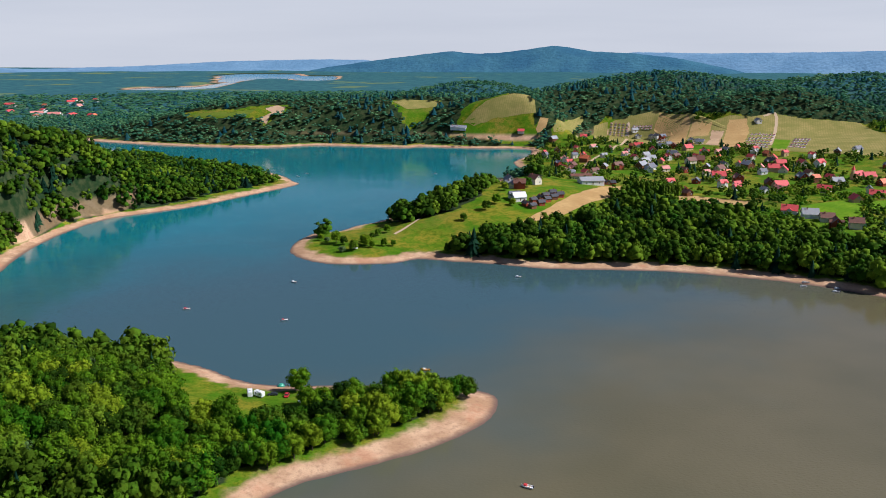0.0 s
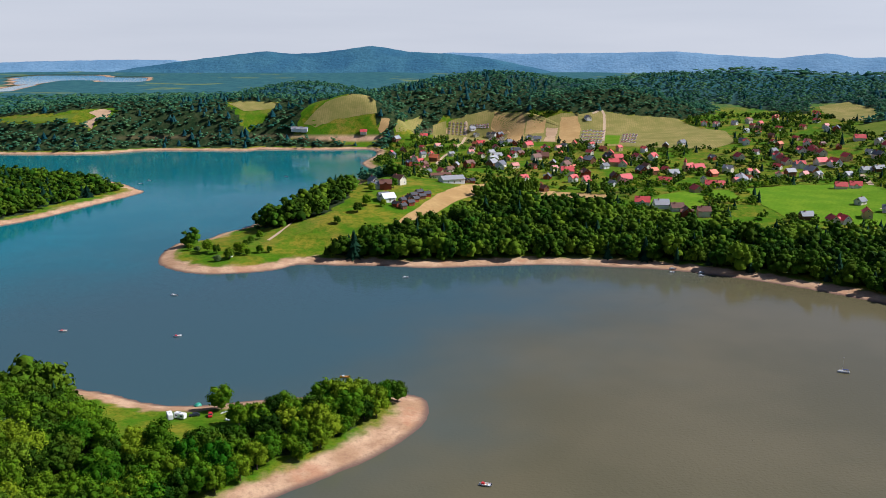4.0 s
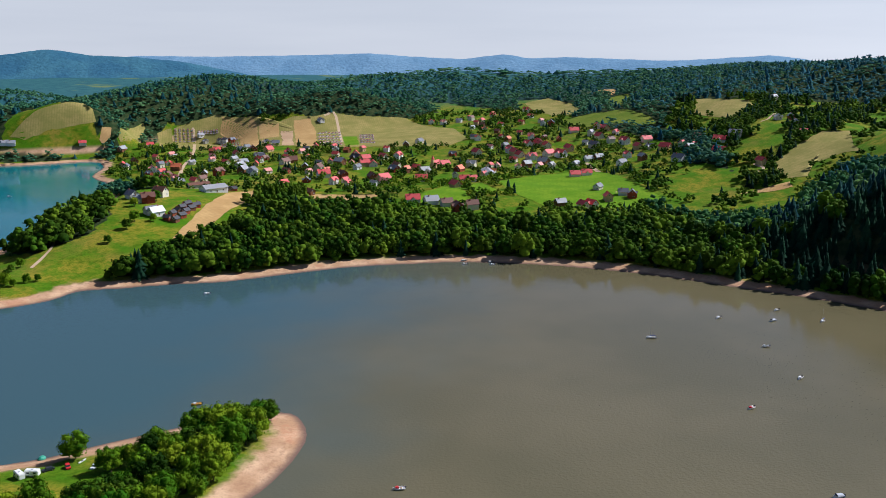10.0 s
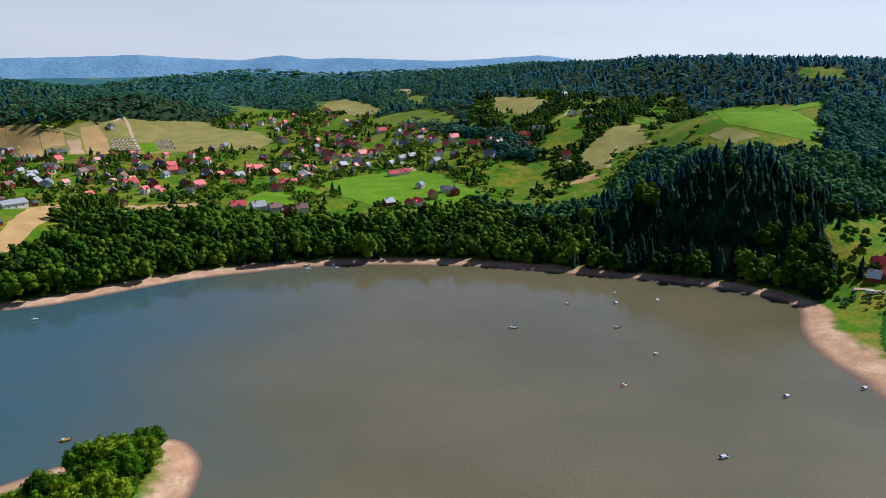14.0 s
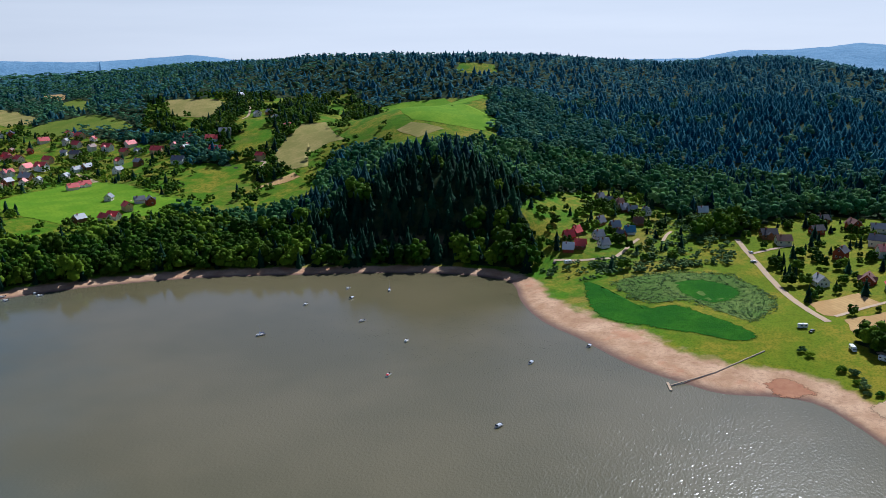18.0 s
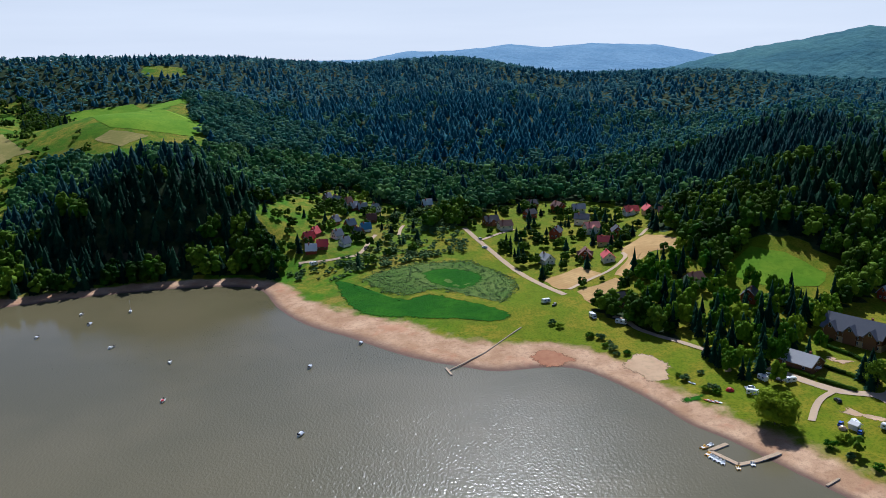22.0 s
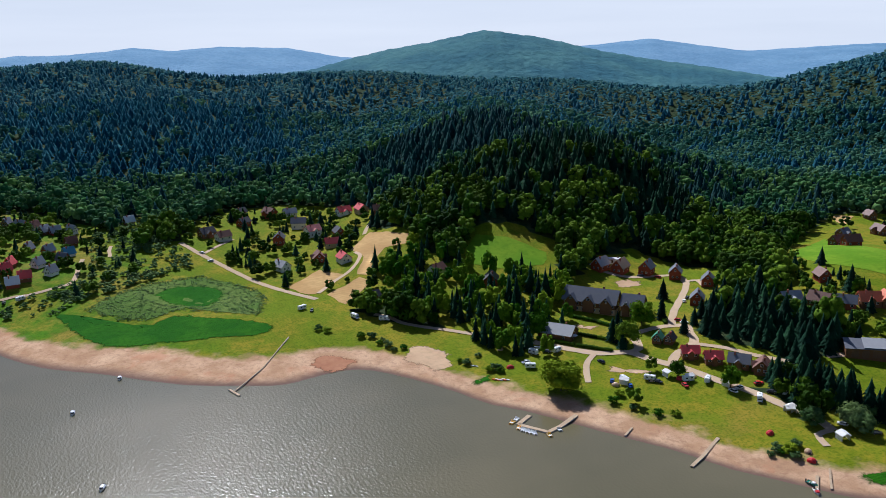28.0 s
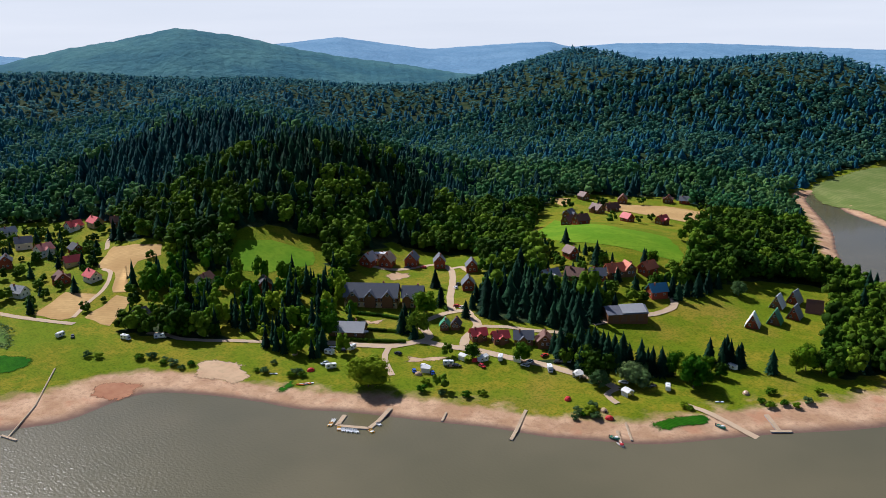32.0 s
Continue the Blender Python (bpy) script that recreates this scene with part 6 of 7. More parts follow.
PENINSULA_TREES = [(-87.1, 639.4, "grey"), (-79.4, 631.7, "broad"), (-92.6, 646.7, "broad"), (-73.2, 625.9, "broad"), (-59.3, 630.6, "broad"), (-53.2, 637.8, "broad"), (-49.2, 644.9, "broad"),
    (-42.8, 651.5, "broad"), (-56.2, 621.1, "broad"), (-51.6, 618, "broad"), (-43.2, 622.7, "broad"), (-36.7, 623.8, "broad"), (-72.3, 607.9, "grey"), (-64, 611, "broad"),
    (-40.9, 720.9, "broad"), (-32.6, 706.4, "broad"), (-27.1, 725.6, "broad"), (-21.1, 736.5, "broad"), (-14.5, 730.3, "broad"), (-44.6, 699.6, "grey"), (-8.4, 750.7, "broad"),
    (-1.7, 720.6, "broad"), (2.2, 784.5, "broad"), (6, 742.5, "broad"), (12.4, 740.3, "broad"), (16.5, 751.7, "broad"), (22.1, 764.3, "broad"), (32.6, 910.5, "broad"),
    (39.7, 930.3, "broad"), (15.9, 666.5, "broad"), (34.5, 689.9, "broad"), (43.7, 704.2, "broad"), (53.9, 746.4, "broad"), (57.1, 701.8, "broad"), (74.4, 757.1, "broad")]
PONTOON = [(138.9, 22.6), (133.4, 31.2), (121.9, 24), (124.4, 16.4), (128.8, 6.1)]
JETTY_LONG = [(83.5, -28.6), (78.1, -16.8), (73.6, -7.2)]
JETTY_SMALL = [(108.2, -6.6), (105.2, -0.9)]
JETTY_A = [(46.6, -40.4), (41.2, -34.3)]
PLANK = [(47.2, -47), (38.8, -38.6)]
JETTY_T = [(10.3, -93.8), (0.9, -85.5)]
T_HEAD = [(3.5, -82.9), (-2.6, -88.9)]
PIER = [(272.3, 88.2), (241.2, 109.5), (220.7, 128.2)]
PIER_HEAD = [(224.6, 129.3), (215.4, 126.7)]
PAINT = {k: plain(k + " paint", c, 0.35, 0.12, 1.2) for k, c in {
    "white": (0.8, 0.8, 0.78), "red": (0.55, 0.03, 0.03), "yellow": (0.8, 0.42, 0.02), "green": (0.05, 0.3, 0.2), "blue": (0.03, 0.09, 0.4), "grey": (0.4, 0.42, 0.44), "dark": (0.03, 0.03, 0.04), "orange": (0.75, 0.16, 0.02), "tan": (0.5, 0.34, 0.2), "navy": (0.03, 0.05, 0.12), "cover": (0.55, 0.57, 0.6)}.items()}
RUBBER = plain("tyre rubber", (0.02, 0.02, 0.02), 0.9, 0.2, 0.3)
CANVAS = plain("canvas", (0.74, 0.72, 0.68), 0.9, 0.15, 0.6)
METAL = plain("aluminium", (0.6, 0.6, 0.62), 0.35, 0.15, 0.5, 0.9)


def hull(L, W, H, open_top=True):
    """A pointed hull lofted from sections, the bow at +x, hollow when open."""
    bm = bmesh.new()
    rings = []
    for k in range(9):
        u = k / 8
        x = (u - 0.5) * L
        w = W / 2 * (1 - max(0, (u - 0.45) / 0.55) ** 2.2) * (0.86 + 0.14 * min(1, u * 4))
        w = max(w, 0.03)
        sheer = H * (0.85 + 0.3 * u * u)
        pts = [(x, -w, sheer), (x, -w * 0.85, H * 0.3), (x, -w * 0.3, -0.12), (x, w * 0.3, -0.12), (x, w * 0.85, H * 0.3), (x, w, sheer)]
        if open_top:
            pts += [(x, w * 0.86, sheer), (x, w * 0.7, H * 0.3), (x, -w * 0.7, H * 0.3), (x, -w * 0.86, sheer)]
        rings.append([bm.verts.new(p) for p in pts])
    n = len(rings[0])
    for a, b in zip(rings, rings[1:]):
        for i in range(n):
            bm.faces.new([a[i], a[(i + 1) % n], b[(i + 1) % n], b[i]])
    bm.faces.new(rings[0][::-1])
    bm.faces.new(rings[-1])
    bmesh.ops.recalc_face_normals(bm, faces=bm.faces)
    return bm


def boat(kind):
    root = new("boat")
    paint = PAINT[{"sail": "white", "covered": "white", "red": "white"}.get(kind, kind)]
    L = 5.4 if kind == "sail" else 4.4
    h = part("hull", hull(L, 1.9, 0.7), paint, root)
    part("rub_rail", boxes((-L * 0.48, L * 0.1, -0.97, -0.9, 0.55, 0.66), (-L * 0.48, L * 0.1, 0.9, 0.97, 0.55, 0.66)), PAINT["navy" if kind != "red" else "white"], h)
    for k in range(2):
        part("bench", boxes((-L * 0.25 + k * L * 0.25, -L * 0.25 + k * L * 0.25 + 0.4, -0.75, 0.75, 0.42, 0.5)), PLANK_WOOD, root)
    if kind == "sail":
        bm = bmesh.new()
        bmesh.ops.create_cone(bm, cap_ends=True, segments=8, radius1=0.07, radius2=0.04, depth=7.5, matrix=Matrix.Translation((0.5, 0, 4.2)))
        part("mast", bm, METAL, root)
        bm = bmesh.new()
        bmesh.ops.create_cone(bm, cap_ends=True, segments=8, radius1=0.16, radius2=0.1, depth=2.8, matrix=Matrix.Translation((-0.9, 0, 1.5)) @ pose(0, 0, 0, 0, 90, 0))
        part("furled_sail", bm, PAINT["blue"], root, "blue furled sail on the boom")
        part("cabin", boxes((0.2, 1.8, -0.6, 0.6, 0.5, 1.05)), PAINT["white"], root)
    elif kind == "covered":
        bm = bmesh.new()
        v = box(bm, -L * 0.42, L * 0.2, -0.95, 0.95, 0.72, 1.15)
        for q in v[4:]:
            q.co.y *= 0.55
            q.co.x *= 0.85
        part("cover", bm, PAINT["cover"], root, "pale grey boat cover")
        part("windscreen", boxes((L * 0.2, L * 0.24, -0.7, 0.7, 0.7, 1.3)), PANE, root)
        part("outboard", boxes((-L * 0.5 - 0.35, -L * 0.5, -0.2, 0.2, 0.3, 1.1)), PAINT["dark"], root)
    else:
        part("cabin", boxes((L * 0.02, L * 0.27, -0.6, 0.6, 0.5, 1.1)), PAINT["red" if kind == "red" else "white"], root)
        part("outboard", boxes((-L * 0.5 - 0.35, -L * 0.5, -0.2, 0.2, 0.3, 1.1)), PAINT["dark"], root)
    return root


BOAT_LABEL = {"sail": "small white sailing boat with a bare mast", "white": "small white motorboat at its mooring", "covered": "white motorboat with a pale grey cover", "red": "white motorboat with a red cabin at its mooring", "yellow": "yellow motorboat lying off the spit", "green": "green rowing boat drawn up on the sand"}
made_boats = {}
for n, (x, y, kind) in enumerate(BOATS):
    z = max(0.0, rise(x, y)) + 0.02
    at = pose(x, y, z, 0, 0, 150 + (n * 37) % 50)
    if kind in made_boats:
        ob = copy_thing(made_boats[kind], at)
    else:
        ob = made_boats[kind] = boat(kind)
        ob.matrix_world = at
    tagged(ob, BOAT_LABEL[kind], "boat", "moored boats")


def pedal_boat(colour):
    root = new("pedal_boat")
    for s in (-1, 1):
        bm = hull(3.4, 0.6, 0.5, False)
        for v in bm.verts:
            v.co.y += s * 0.55
        part("float", bm, PAINT[colour], root)
    part("deck", boxes((-1.2, 0.9, -0.8, 0.8, 0.4, 0.52)), PAINT["white"], root)
    for s in (-1, 1):
        part("seat", boxes((-0.6, -0.1, s * 0.4 - 0.3, s * 0.4 + 0.3, 0.52, 0.75), (-0.75, -0.6, s * 0.4 - 0.3, s * 0.4 + 0.3, 0.52, 1.2)), PAINT[colour], root)
    return root


made_pedals = {}
for n, (x, y, colour) in enumerate(PEDAL_BOATS):
    at = pose(x, y, 0.02, 0, 0, 120 + 7 * n)
    if colour in made_pedals:
        ob = copy_thing(made_pedals[colour], at)
    else:
        ob = made_pedals[colour] = pedal_boat(colour)
        ob.matrix_world = at
    tagged(ob, f"{colour} pedal boat tied to the pontoon", "pedal boat", "pedal boats")

for n, (x, y, colour) in enumerate(KAYAKS):
    ob = new("kayak")
    part("hull", hull(3.8, 0.9, 0.35, False), PAINT[colour], ob)
    part("cockpit", boxes((-0.6, 0.3, -0.25, 0.25, 0.3, 0.42)), PAINT["dark"], ob)
    ob.matrix_world = pose(x, y, rise(x, y) + 0.14, 0, 0, 40)
    tagged(ob, f"{colour} kayak lying on the bank", "kayak", "kayaks on the bank")


def jetty(name, line, width, label):
    """Floating sections of planks on beams, end to end along a line."""
    root = new(name)
    first = Vector((*line[0], 0))
    root.location = first
    for (ax, ay), (bx, by) in zip(line, line[1:]):
        a, b = Vector((ax, ay, max(0.25, rise(ax, ay) + 0.25))), Vector((bx, by, max(0.25, rise(bx, by) + 0.25)))
        d = b - a
        n = max(1, round(d.length / 3))
        for k in range(n):
            p, q = a + d * (k / n), a + d * ((k + 0.97) / n)
            length = (q - p).length
            turn = Matrix.Translation((p + q) / 2 - first) @ Vector(q - p).to_track_quat("X", "Z").to_matrix().to_4x4()
            bm = boxes((-length / 2, length / 2, -width / 2, width / 2, 0.12, 0.24))
            bm.transform(turn)
            deck = part("section", bm, PLANK_WOOD, root)
            bm = boxes((-length / 2, length / 2, -width / 2 + 0.05, -width / 2 + 0.35, -0.25, 0.12), (-length / 2, length / 2, width / 2 - 0.35, width / 2 - 0.05, -0.25, 0.12))
            bm.transform(turn)
            part("float", bm, PAINT["grey"], deck)
    tagged(root, label, "jetty")


jetty("pontoon", PONTOON, 2.0, "pale U-shaped plank pontoon with pedal boats")
jetty("jetty", JETTY_LONG, 1.4, "narrow grey plank jetty from the grass")
jetty("jetty", JETTY_SMALL, 0.9, "short plank jetty on the sand")
jetty("jetty", JETTY_A, 1.2, "short plank jetty beside a moored boat")
jetty("jetty", PLANK, 0.8, "plank walkway down the sand")
jetty("jetty", JETTY_T, 1.8, "wide plank jetty with a cross head")
jetty("jetty", T_HEAD, 1.6, "cross head of the plank jetty")
jetty("pier", PIER, 0.55, "long thin plank pier over the wide strand")
jetty("pier", PIER_HEAD, 1.2, "cross head of the long pier")


def wheels(root, xs, half, r=0.33):
    for x in xs:
        for s in (-1, 1):
            bm = bmesh.new()
            bmesh.ops.create_cone(bm, cap_ends=True, segments=14, radius1=r, radius2=r, depth=0.22, matrix=Matrix.Translation((x, s * half, r)) @ pose(0, 0, 0, 90, 0, 0))
            w = part("wheel", bm, RUBBER, root)
            bm = bmesh.new()
            bmesh.ops.create_cone(bm, cap_ends=True, segments=10, radius1=r * 0.55, radius2=r * 0.55, depth=0.25, matrix=Matrix.Translation((x, s * half, r)) @ pose(0, 0, 0, 90, 0, 0))
            part("rim", bm, METAL, w)


def car(colour):
    root = new("car")
    bm = bmesh.new()
    v = box(bm, -2.15, 2.15, -0.85, 0.85, 0.3, 0.92)
    bmesh.ops.bevel(bm, geom=list(bm.edges), offset=0.14, segments=2, affect="EDGES")
    part("body", bm, PAINT[colour], root)
    bm = bmesh.new()
    v = box(bm, -1.75, 0.95, -0.78, 0.78, 0.85, 1.42)
    for q in v[4:]:
        q.co.y *= 0.82
        q.co.x = q.co.x * 0.74 - 0.1
    part("windows", bm, PANE, root)
    part("roof", boxes((-1.4, 0.58, -0.64, 0.64, 1.4, 1.47)), PAINT[colour], root)
    for s in (-1, 1):
        part("headlight", boxes((2.08, 2.17, s * 0.6 - 0.16, s * 0.6 + 0.16, 0.6, 0.76)), PANE, root)
    wheels(root, (-1.3, 1.3), 0.8)
    return root


def caravan(motor):
    """A caravan or, with a cab, a van."""
    root = new("van" if motor else "caravan")
    bm = bmesh.new()
    box(bm, -2.7, 2.3, -1.1, 1.1, 0.45, 2.6)
    bmesh.ops.bevel(bm, geom=list(bm.edges), offset=0.22, segments=2, affect="EDGES")
    part("body", bm, PAINT["white"], root)
    part("stripe", boxes((-2.4, 2.0, -1.115, 1.115, 0.9, 1.05)), PAINT["grey"], root)
    for s in (-1, 1):
        for x in (-1.5, 0.9):
            part("window", boxes((x - 0.5, x + 0.5, s * 1.11 - 0.03, s * 1.11 + 0.03, 1.45, 2.05)), PANE, root)
    part("roof_hatch", boxes((-0.6, 0.1, -0.35, 0.35, 2.58, 2.72)), PAINT["grey"], root)
    if motor:
        bm = bmesh.new()
        v = box(bm, 2.1, 3.3, -0.98, 0.98, 0.45, 1.7)
        for q in v[4:]:
            if q.co.x > 3:
                q.co.x -= 0.7
        part("cab", bm, PAINT["white"], root)
        part("windscreen", boxes((2.75, 2.95, -0.85, 0.85, 1.15, 1.6)), PANE, root)
        wheels(root, (-1.6, 2.5), 1.0)
    else:
        part("drawbar", boxes((2.2, 3.5, -0.08, 0.08, 0.45, 0.55)), PAINT["dark"], root)
        wheels(root, (-0.3,), 1.0)
    return root


made_cars = {}
for n, (x, y, kind) in enumerate(CAMP_VEHICLES + OTHER_VEHICLES):
    at = pose(x, y, rise(x, y) + 0.02, 0, 0, (200 + n * 41) % 360)
    if kind in made_cars:
        ob = copy_thing(made_cars[kind], at)
    else:
        ob = made_cars[kind] = caravan(kind == "van") if kind in ("van", "caravan") else car(kind[:-4])
        ob.matrix_world = at
    tagged(ob, {"van": "white camper van parked on the grass", "caravan": "white touring caravan parked on the grass"}.get(kind, kind.replace("_", " ") + " parked near the tracks"), "caravan" if kind == "caravan" else "van" if kind == "van" else "car", "parked vehicles")


def shelter(kind):
    root = new("tent" if "tent" in kind else "parasol" if kind == "umbrella" else "awning")
    if kind == "umbrella":
        bm = bmesh.new()
        bmesh.ops.create_cone(bm, cap_ends=True, segments=8, radius1=2.0, radius2=0.05, depth=0.7, matrix=Matrix.Translation((0, 0, 2.6)))
        part("canopy", bm, CANVAS, root)
        part("pole", boxes((-0.03, 0.03, -0.03, 0.03, 0, 2.4)), METAL, root)
    elif kind == "awning":
        bm = bmesh.new()
        gable_roof(bm, 4.2, 3.4, 2.1, 2.9, 0.1)
        part("canopy", bm, CANVAS, root)
        part("side_wall", boxes((-2.0, 2.0, 1.55, 1.62, 0, 2.15)), CANVAS, root)
        for sx in (-1, 1):
            for sy in (-1, 1):
                part("pole", boxes((sx * 2 - 0.04, sx * 2 + 0.04, sy * 1.6 - 0.04, sy * 1.6 + 0.04, 0, 2.15)), METAL, root)
    else:
        bm = bmesh.new()
        bmesh.ops.create_icosphere(bm, subdivisions=2, radius=1.5)
        for v in bm.verts:
            v.co.z = max(0, v.co.z) * 1.05
            v.co.x *= 1.25
        part("fly_sheet", bm, PAINT[{"redtent": "red", "greentent": "green", "tantent": "tan"}[kind]], root)
        part("entrance", boxes((1.55, 1.8, -0.4, 0.4, 0, 0.8)), PAINT["dark"], root)
    return root


for n, (x, y, kind) in enumerate(TENTS):
    ob = shelter(kind)
    ob.matrix_world = pose(x, y, rise(x, y) + 0.02, 0, 0, 30 + 53 * n)
    tagged(ob, {"umbrella": "large white garden parasol", "awning": "white canvas awning on poles", "redtent": "red dome tent on the grass", "greentent": "green dome tent near the strand", "tantent": "tan dome tent on the grass"}[kind], "tent" if "tent" in kind else kind, "camp shelters")


# ---- single trees ----
def trunk(h, r, seed, limbs=5):
    """A tapered, slightly bent trunk with a few limbs."""
    rng = np.random.default_rng(seed)
    bm = bmesh.new()

    def limb(a, b, r0, r1, seg=6):
        d = Vector(b) - Vector(a)
        m = Matrix.Translation((Vector(a) + Vector(b)) / 2) @ d.to_track_quat("Z", "Y").to_matrix().to_4x4()
        bmesh.ops.create_cone(bm, cap_ends=True, segments=seg, radius1=r0, radius2=r1, depth=d.length, matrix=m)

    k = Vector((rng.uniform(-0.3, 0.3), rng.uniform(-0.3, 0.3), h * 0.45))
    limb((0, 0, -0.6), k, r, r * 0.7, 8)
    limb(k, (k.x * 1.5, k.y * 1.5, h * 0.85), r * 0.7, r * 0.25)
    for i in range(limbs):
        a = i * 2.4 + rng.uniform(-0.4, 0.4)
        z = h * rng.uniform(0.3, 0.6)
        limb((k.x * z / h * 2, k.y * z / h * 2, z), (math.cos(a) * h * 0.22, math.sin(a) * h * 0.22, z + h * 0.2), r * 0.35, r * 0.12, 5)
    return bm


def broad_tree(seed, h, w, leaf, lumps=20, cards=1300, size=0.034, name="tree"):
    root = new(name)
    part("trunk", trunk(h, h * 0.022, seed), BARK, root)
    v, f = crown_shape(seed, lumps, cards, size)
    v = v * [w, w, h] * [1.1, 1.1, 1.0]
    part("crown", raw("crown", v, f, leaf), None, root)
    return root


def fir_tree(seed, h, w):
    root = new("conifer")
    part("trunk", trunk(h * 0.9, h * 0.016, seed, 0), BARK, root)
    v, f = fir_shape(seed, 15, 9, 0.19)
    part("crown", raw("crown", v * [w, w, h], f, NEEDLE), None, root)
    return root


TREE = {
    "broad": [broad_tree(100 + s, 10.5 + 0.6 * (s % 3), 9.2 + s % 2, LEAF_BRIGHT if s % 3 else LEAF, 20, 1150) for s in range(6)],
    "fir": [fir_tree(120 + s, 13, 19) for s in range(4)],
    "grey": [broad_tree(140 + s, 7.5, 9, LEAF_GREY) for s in range(3)],
    "willow": [broad_tree(160, 14, 19, LEAF_BRIGHT, 34, 3200, 0.028)],
    "b": [broad_tree(170 + s, 3.0, 5.0, LEAF_BRIGHT if s else LEAF_GREY, 9, 420, 0.06, "bush") for s in range(3)],
}
used_trees = set()
TREE_LABEL = {"broad": "leafy green broad-leaved tree", "fir": "dark green spruce tree", "grey": "grey-green willow tree", "willow": "big spreading green willow by the strand", "b": "low rounded green bush"}


def plant(rows, where, group, seed, size=1.0):
    rng = random.Random(seed)
    for n, (x, y, kind) in enumerate(rows):
        model = TREE[kind][rng.randrange(len(TREE[kind]))]
        s = rng.uniform(0.62, 1.25) * size if kind != "willow" else 1.0
        at = pose(x, y, rise(x, y) - 0.1, 0, 0, rng.uniform(0, 360))
        if model.name in used_trees:
            ob = copy_thing(model, at)
        else:
            used_trees.add(model.name)
            ob = model
            ob.matrix_world = at
        ob.scale = (s * rng.uniform(0.9, 1.1), s * rng.uniform(0.9, 1.1), s)
        tagged(ob, TREE_LABEL[kind] + " " + where, "bush" if kind == "b" else "tree", group)


plant(CAMP_TREES, "on the camping ground", "camp trees", 1, 1.15)
plant(MEADOW_TREES, "beside the meadow", "meadow trees", 2)
plant(HOTEL_TREES, "near the guest house", "garden trees", 3)
plant(SPIT_TREES, "on the sandy spit", "spit trees", 4)
plant(PENINSULA_TREES, "on the grassy peninsula", "peninsula trees", 5, 0.68)
plant(BUSHES, "near the shore", "shore bushes", 6)


def near_wood(box, gap, seed, where, group, keep, kinds=("broad",), limit=290):
    """Trees that stand nearest to the way, each a thing of its own."""
    rng = random.Random(seed)
    rows = []
    y = box[2]
    while y < box[3]:
        x = box[0]
        while x < box[1]:
            px, py = x + rng.uniform(-0.45, 0.45) * gap, y + rng.uniform(-0.45, 0.45) * gap
            if keep(px, py) and not any(inside(np.array([px]), np.array([py]), np.array(p, float))[0] for p in OPEN.values()) and rise(px, py) > 2.6:
                rows.append((px, py, rng.choice(kinds)))
            x += gap
        y += gap
    rng.shuffle(rows)
    plant(rows[:limit], where, group, seed + 1)


near_wood((-175, 12, 255, 352), 5.7, 21, "in the spit wood", "spit wood", lambda x, y: NEAR_SPIT(x, y), ("broad",) * 13 + ("grey",))

# gardens, hedgerows and orchards in the settlements
def dotted(name, label, polys, count, seed, share, tall, leaf, level="mid", hold=None, slim=1.0):
    rng = np.random.default_rng(seed)
    xs, ys = [], []
    for p, n in zip(polys, count):
        p = np.array(p, float)
        x, y = rng.uniform(p[:, 0].min(), p[:, 0].max(), n * 3), rng.uniform(p[:, 1].min(), p[:, 1].max(), n * 3)
        k = inside(x, y, p)
        if hold:
            k &= hold(x, y)
        xs.append(x[k][:n])
        ys.append(y[k][:n])
    x, y = np.concatenate(xs), np.concatenate(ys)
    z = ground(x, y)
    for kind, outline in PATCHES:
        if kind not in ("scrub",):
            k = ~inside(x, y, np.array(outline, float))
            x, y, z = x[k], y[k], z[k]
    k = z > 2.7
    x, y, z = x[k], y[k], z[k]
    for rows in ALL_HOUSES:
        for hx, hy, *_ in rows:
            k = np.hypot(x - hx, y - hy) > 7.5
            x, y, z = x[k], y[k], z[k]
    for width, line in TRACKS:
        for (ax, ay), (bx, by) in zip(line, line[1:]):
            u = np.clip(((x - ax) * (bx - ax) + (y - ay) * (by - ay)) / ((bx - ax) ** 2 + (by - ay) ** 2 + 1e-9), 0, 1)
            k = np.hypot(x - ax - u * (bx - ax), y - ay - u * (by - ay)) > width / 2 + 1.8
            x, y, z = x[k], y[k], z[k]
    fir = rng.uniform(size=len(x)) < share
    h = rng.uniform(*tall, len(x)) * np.where(fir, 1.3, 1.0)
    wood(name, label, x, y, z - 0.2, h, h * slim * rng.uniform(0.95, 1.3, len(x)), fir, level, leaf, "trees")


ALL_HOUSES = (MORE_HOUSES, HARBOUR, COTTAGE_ROWS, WHITE_ROW, VILLAGE_WEST, VILLAGE_MID, VILLAGE_EAST, VILLAGE_EDGE, SLOPE_HOUSES, VALLEY_COTTAGES, HAMLET, HOTEL_ROW, HILL_ROWS)
dotted("garden_trees", "village gardens", [OPEN["village"]], [2700], 31, 0.1, (4, 9), LEAF, hold=lambda x, y: (waves(x, y, 38, 3) > -0.25) & (y < 1330))
dotted("valley_garden_trees", "valley gardens", [OPEN["cottages"], OPEN["cottage_gardens"], OPEN["hamlet"], OPEN["hill_houses"]], [55, 110, 210, 75], 32, 0.3, (3.5, 9), LEAF, "near")
dotted("wet_scrub", "wet scrub by the strand", [[(366, 182), (384, 169), (399, 147), (406, 109), (367, 82), (337, 82), (308, 94), (329, 117), (342, 134), (333, 149), (339, 167)]], [1500], 33, 0.0, (0.6, 1.3), LEAF_GREY, "far", None, 1.9)
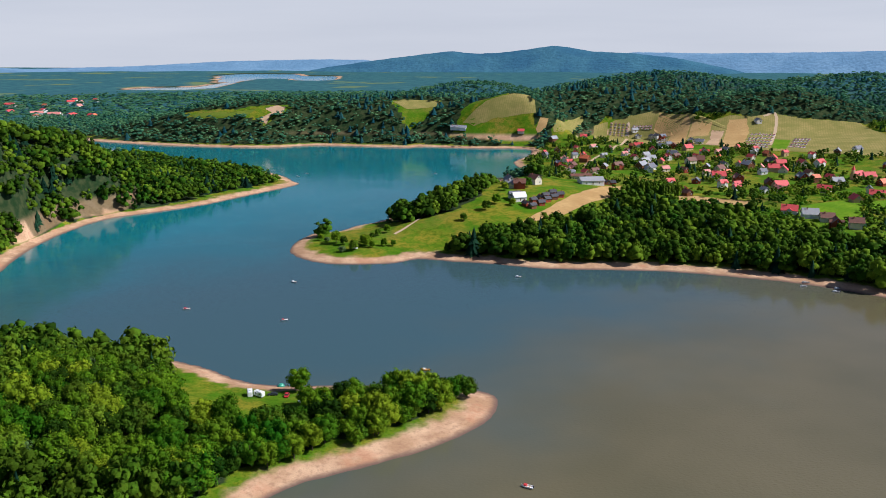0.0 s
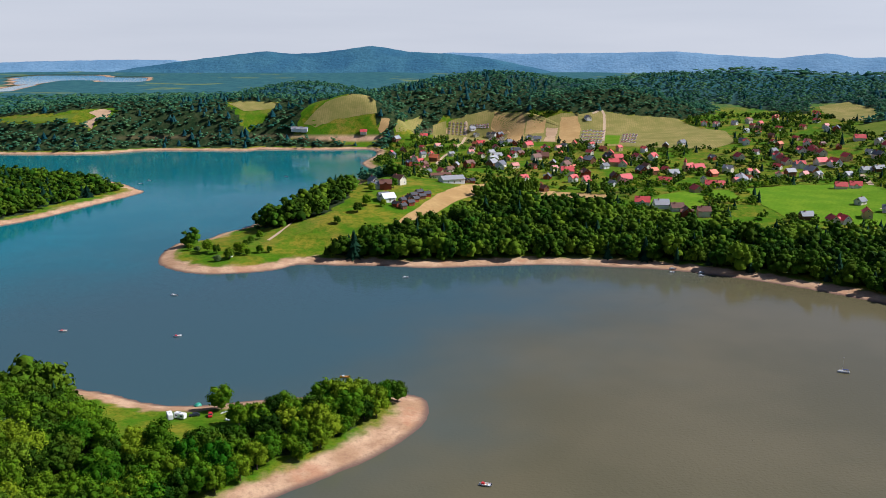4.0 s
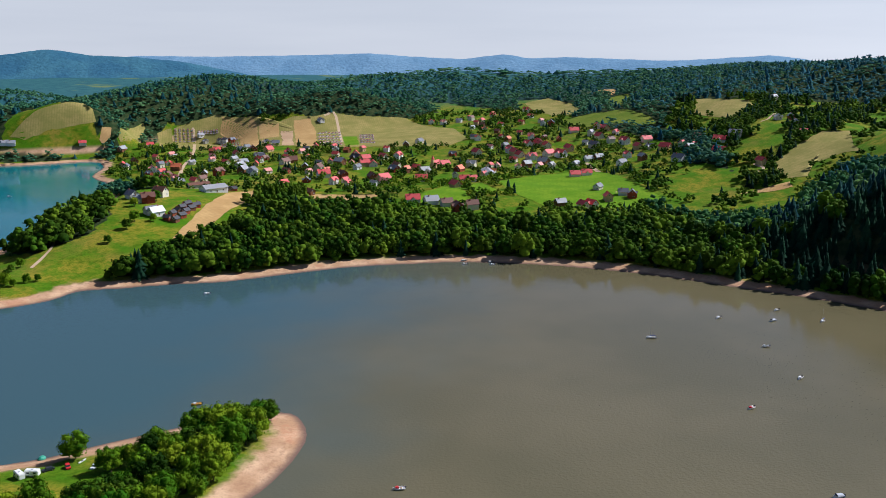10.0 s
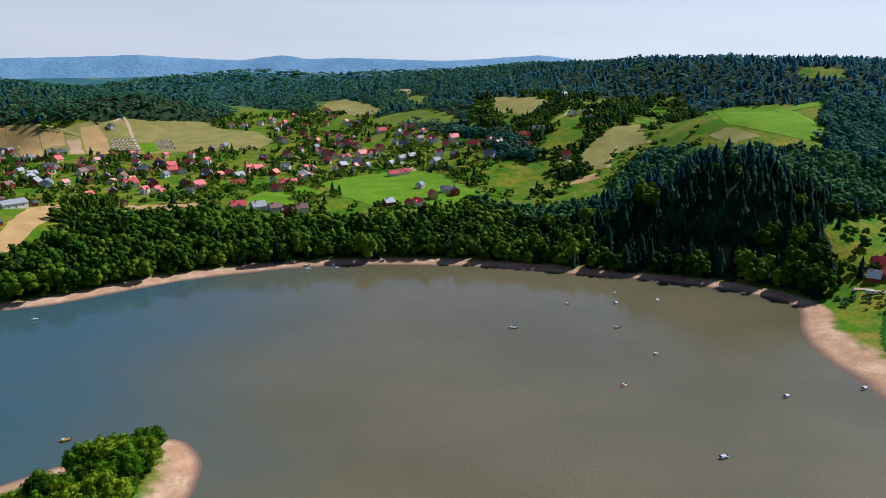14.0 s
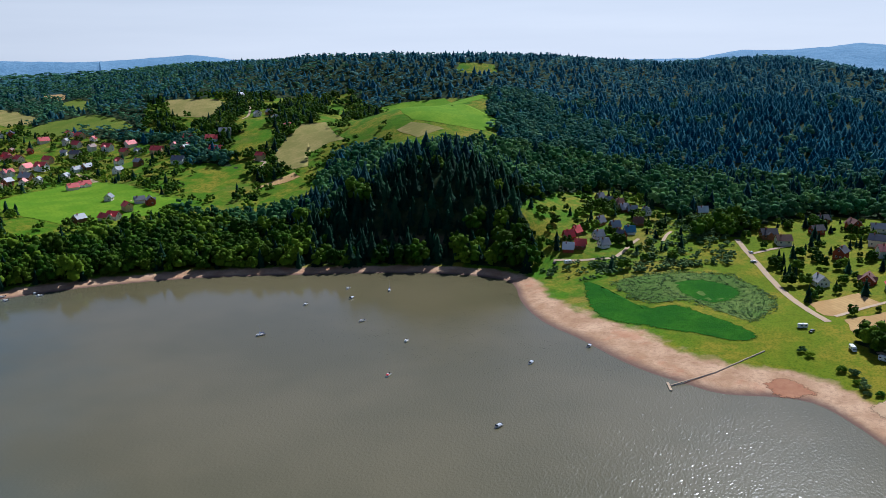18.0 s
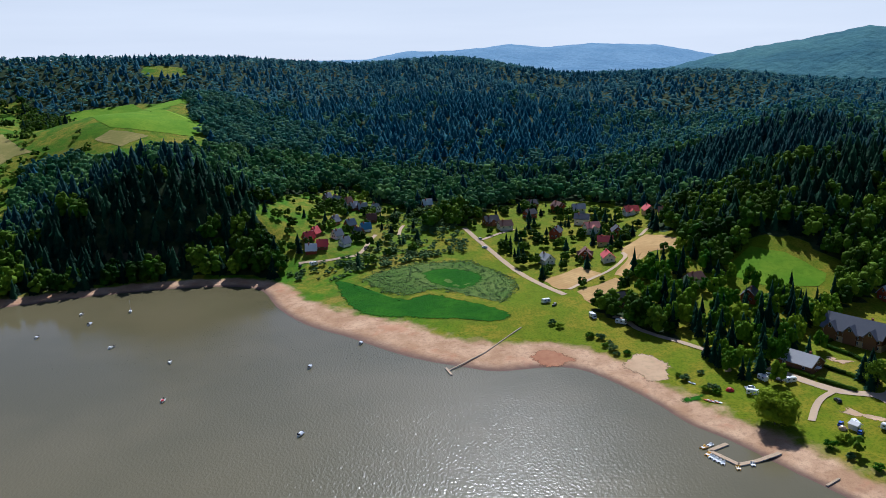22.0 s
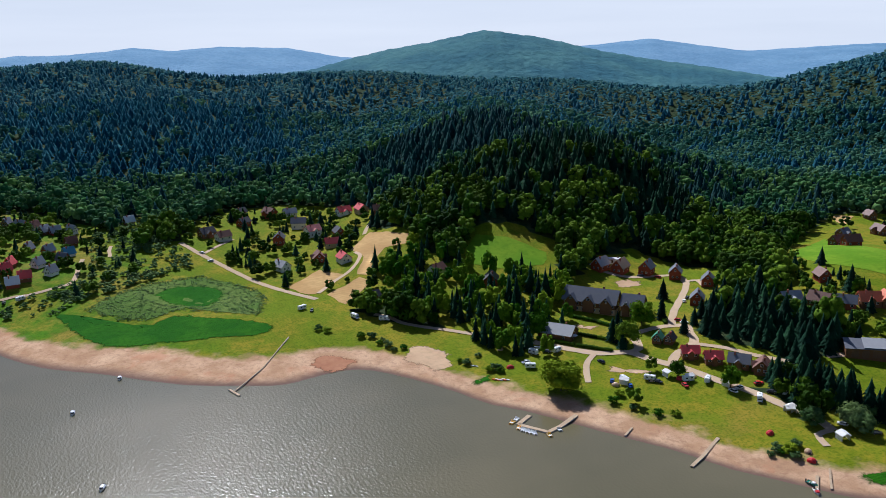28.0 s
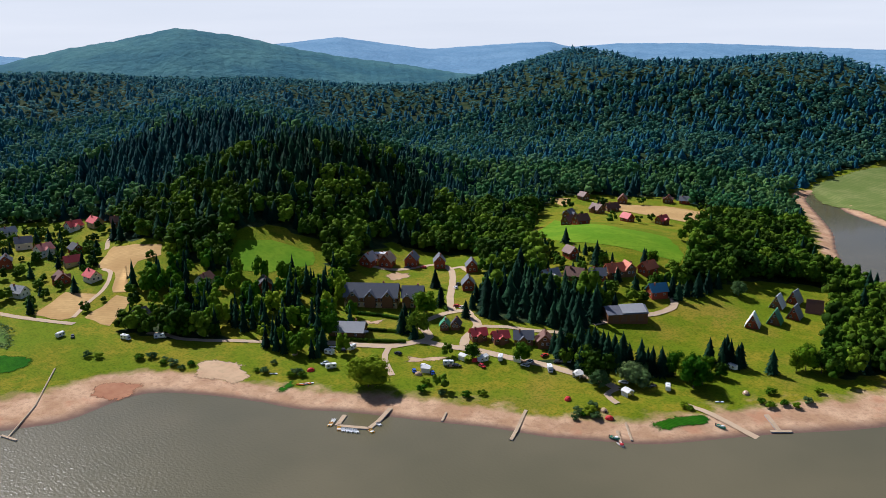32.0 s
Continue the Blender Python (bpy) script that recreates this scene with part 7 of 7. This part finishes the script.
dotted("valley_scrub", "overgrown valley floor", [[(380, 240), (415, 175), (500, 168), (565, 140), (505, 108), (425, 112), (398, 150), (368, 198)]], [330], 38, 0.0, (1.6, 4.6), LEAF_GREY, "mid", None, 1.5)
dotted("field_trees", "hedgerows between the fields", [OPEN["upland_west"], OPEN["east_field"], OPEN["camp_meadow"]], [1500, 40, 16], 34, 0.15, (6, 12.5), LEAF, "mid", lambda x, y: waves(x, y, 30, 4) > -0.05)
dotted("strip_trees", "marshy strip behind the wood", [((230, 640), (300, 690), (420, 640), (520, 640), (600, 760), (420, 760), (300, 800))], [420], 35, 0.0, (3, 7), LEAF_BRIGHT, "mid", lambda x, y: waves(x, y, 22, 2) > -0.25)
dotted("park_trees", "wooded gardens behind the strand", [OPEN["park"], OPEN["park_grove"]], [130, 60], 36, 0.4, (8, 16), LEAF_BRIGHT, "near", None, 0.68)
dotted("slope_trees", "hedges on the slope", [OPEN["slope_meadow"]], [320], 37, 0.1, (5, 10), LEAF, "mid", lambda x, y: waves(x, y, 24, 2) > 0.1)


def hedge(line, h, w, label):
    """A clipped hedge: clumps of leaves close together along a line."""
    rng = np.random.default_rng(int(abs(line[0][0])))
    root = new("hedge")
    bits = []
    for (ax, ay), (bx, by) in zip(line, line[1:]):
        n = max(2, int(math.hypot(bx - ax, by - ay) / 1.1))
        for k in range(n + 1):
            x, y = ax + (bx - ax) * k / n, ay + (by - ay) * k / n
            c = np.array([[x, y, rise(x, y) + h * 0.5]])
            v = ICO_V * rng.uniform(0.8, 1.15, (12, 1)) * [w * 0.6, w * 0.6, h * 0.55]
            bits.append((v + c, ICO_F))
            bits.append(leaf_cards(rng, c, np.array([[h * 0.55]]), 26, 0.28))
    v, f = joined(bits)
    part("leaves", raw("leaves", v, f, LEAF), None, root)
    tagged(root, label, "hedge", "garden hedges")


HEDGES = [[(221.7, -50.5), (208.2, -58), (192.8, -62.6)],
    [(197.3, -40.9), (189.5, -45.8)],
    [(203.7, -20.7), (187.9, -31.4)],
    [(185.7, -33), (172, -42.3)],
    [(188.2, -46.8), (178.9, -51)],
    [(225.9, -56.3), (224.2, -48.8)],
    [(199.2, -93.2), (185, -85.5)]]
for line in HEDGES:
    hedge(line, 1.7, 1.8, "clipped dark green hedge in the hotel grounds")
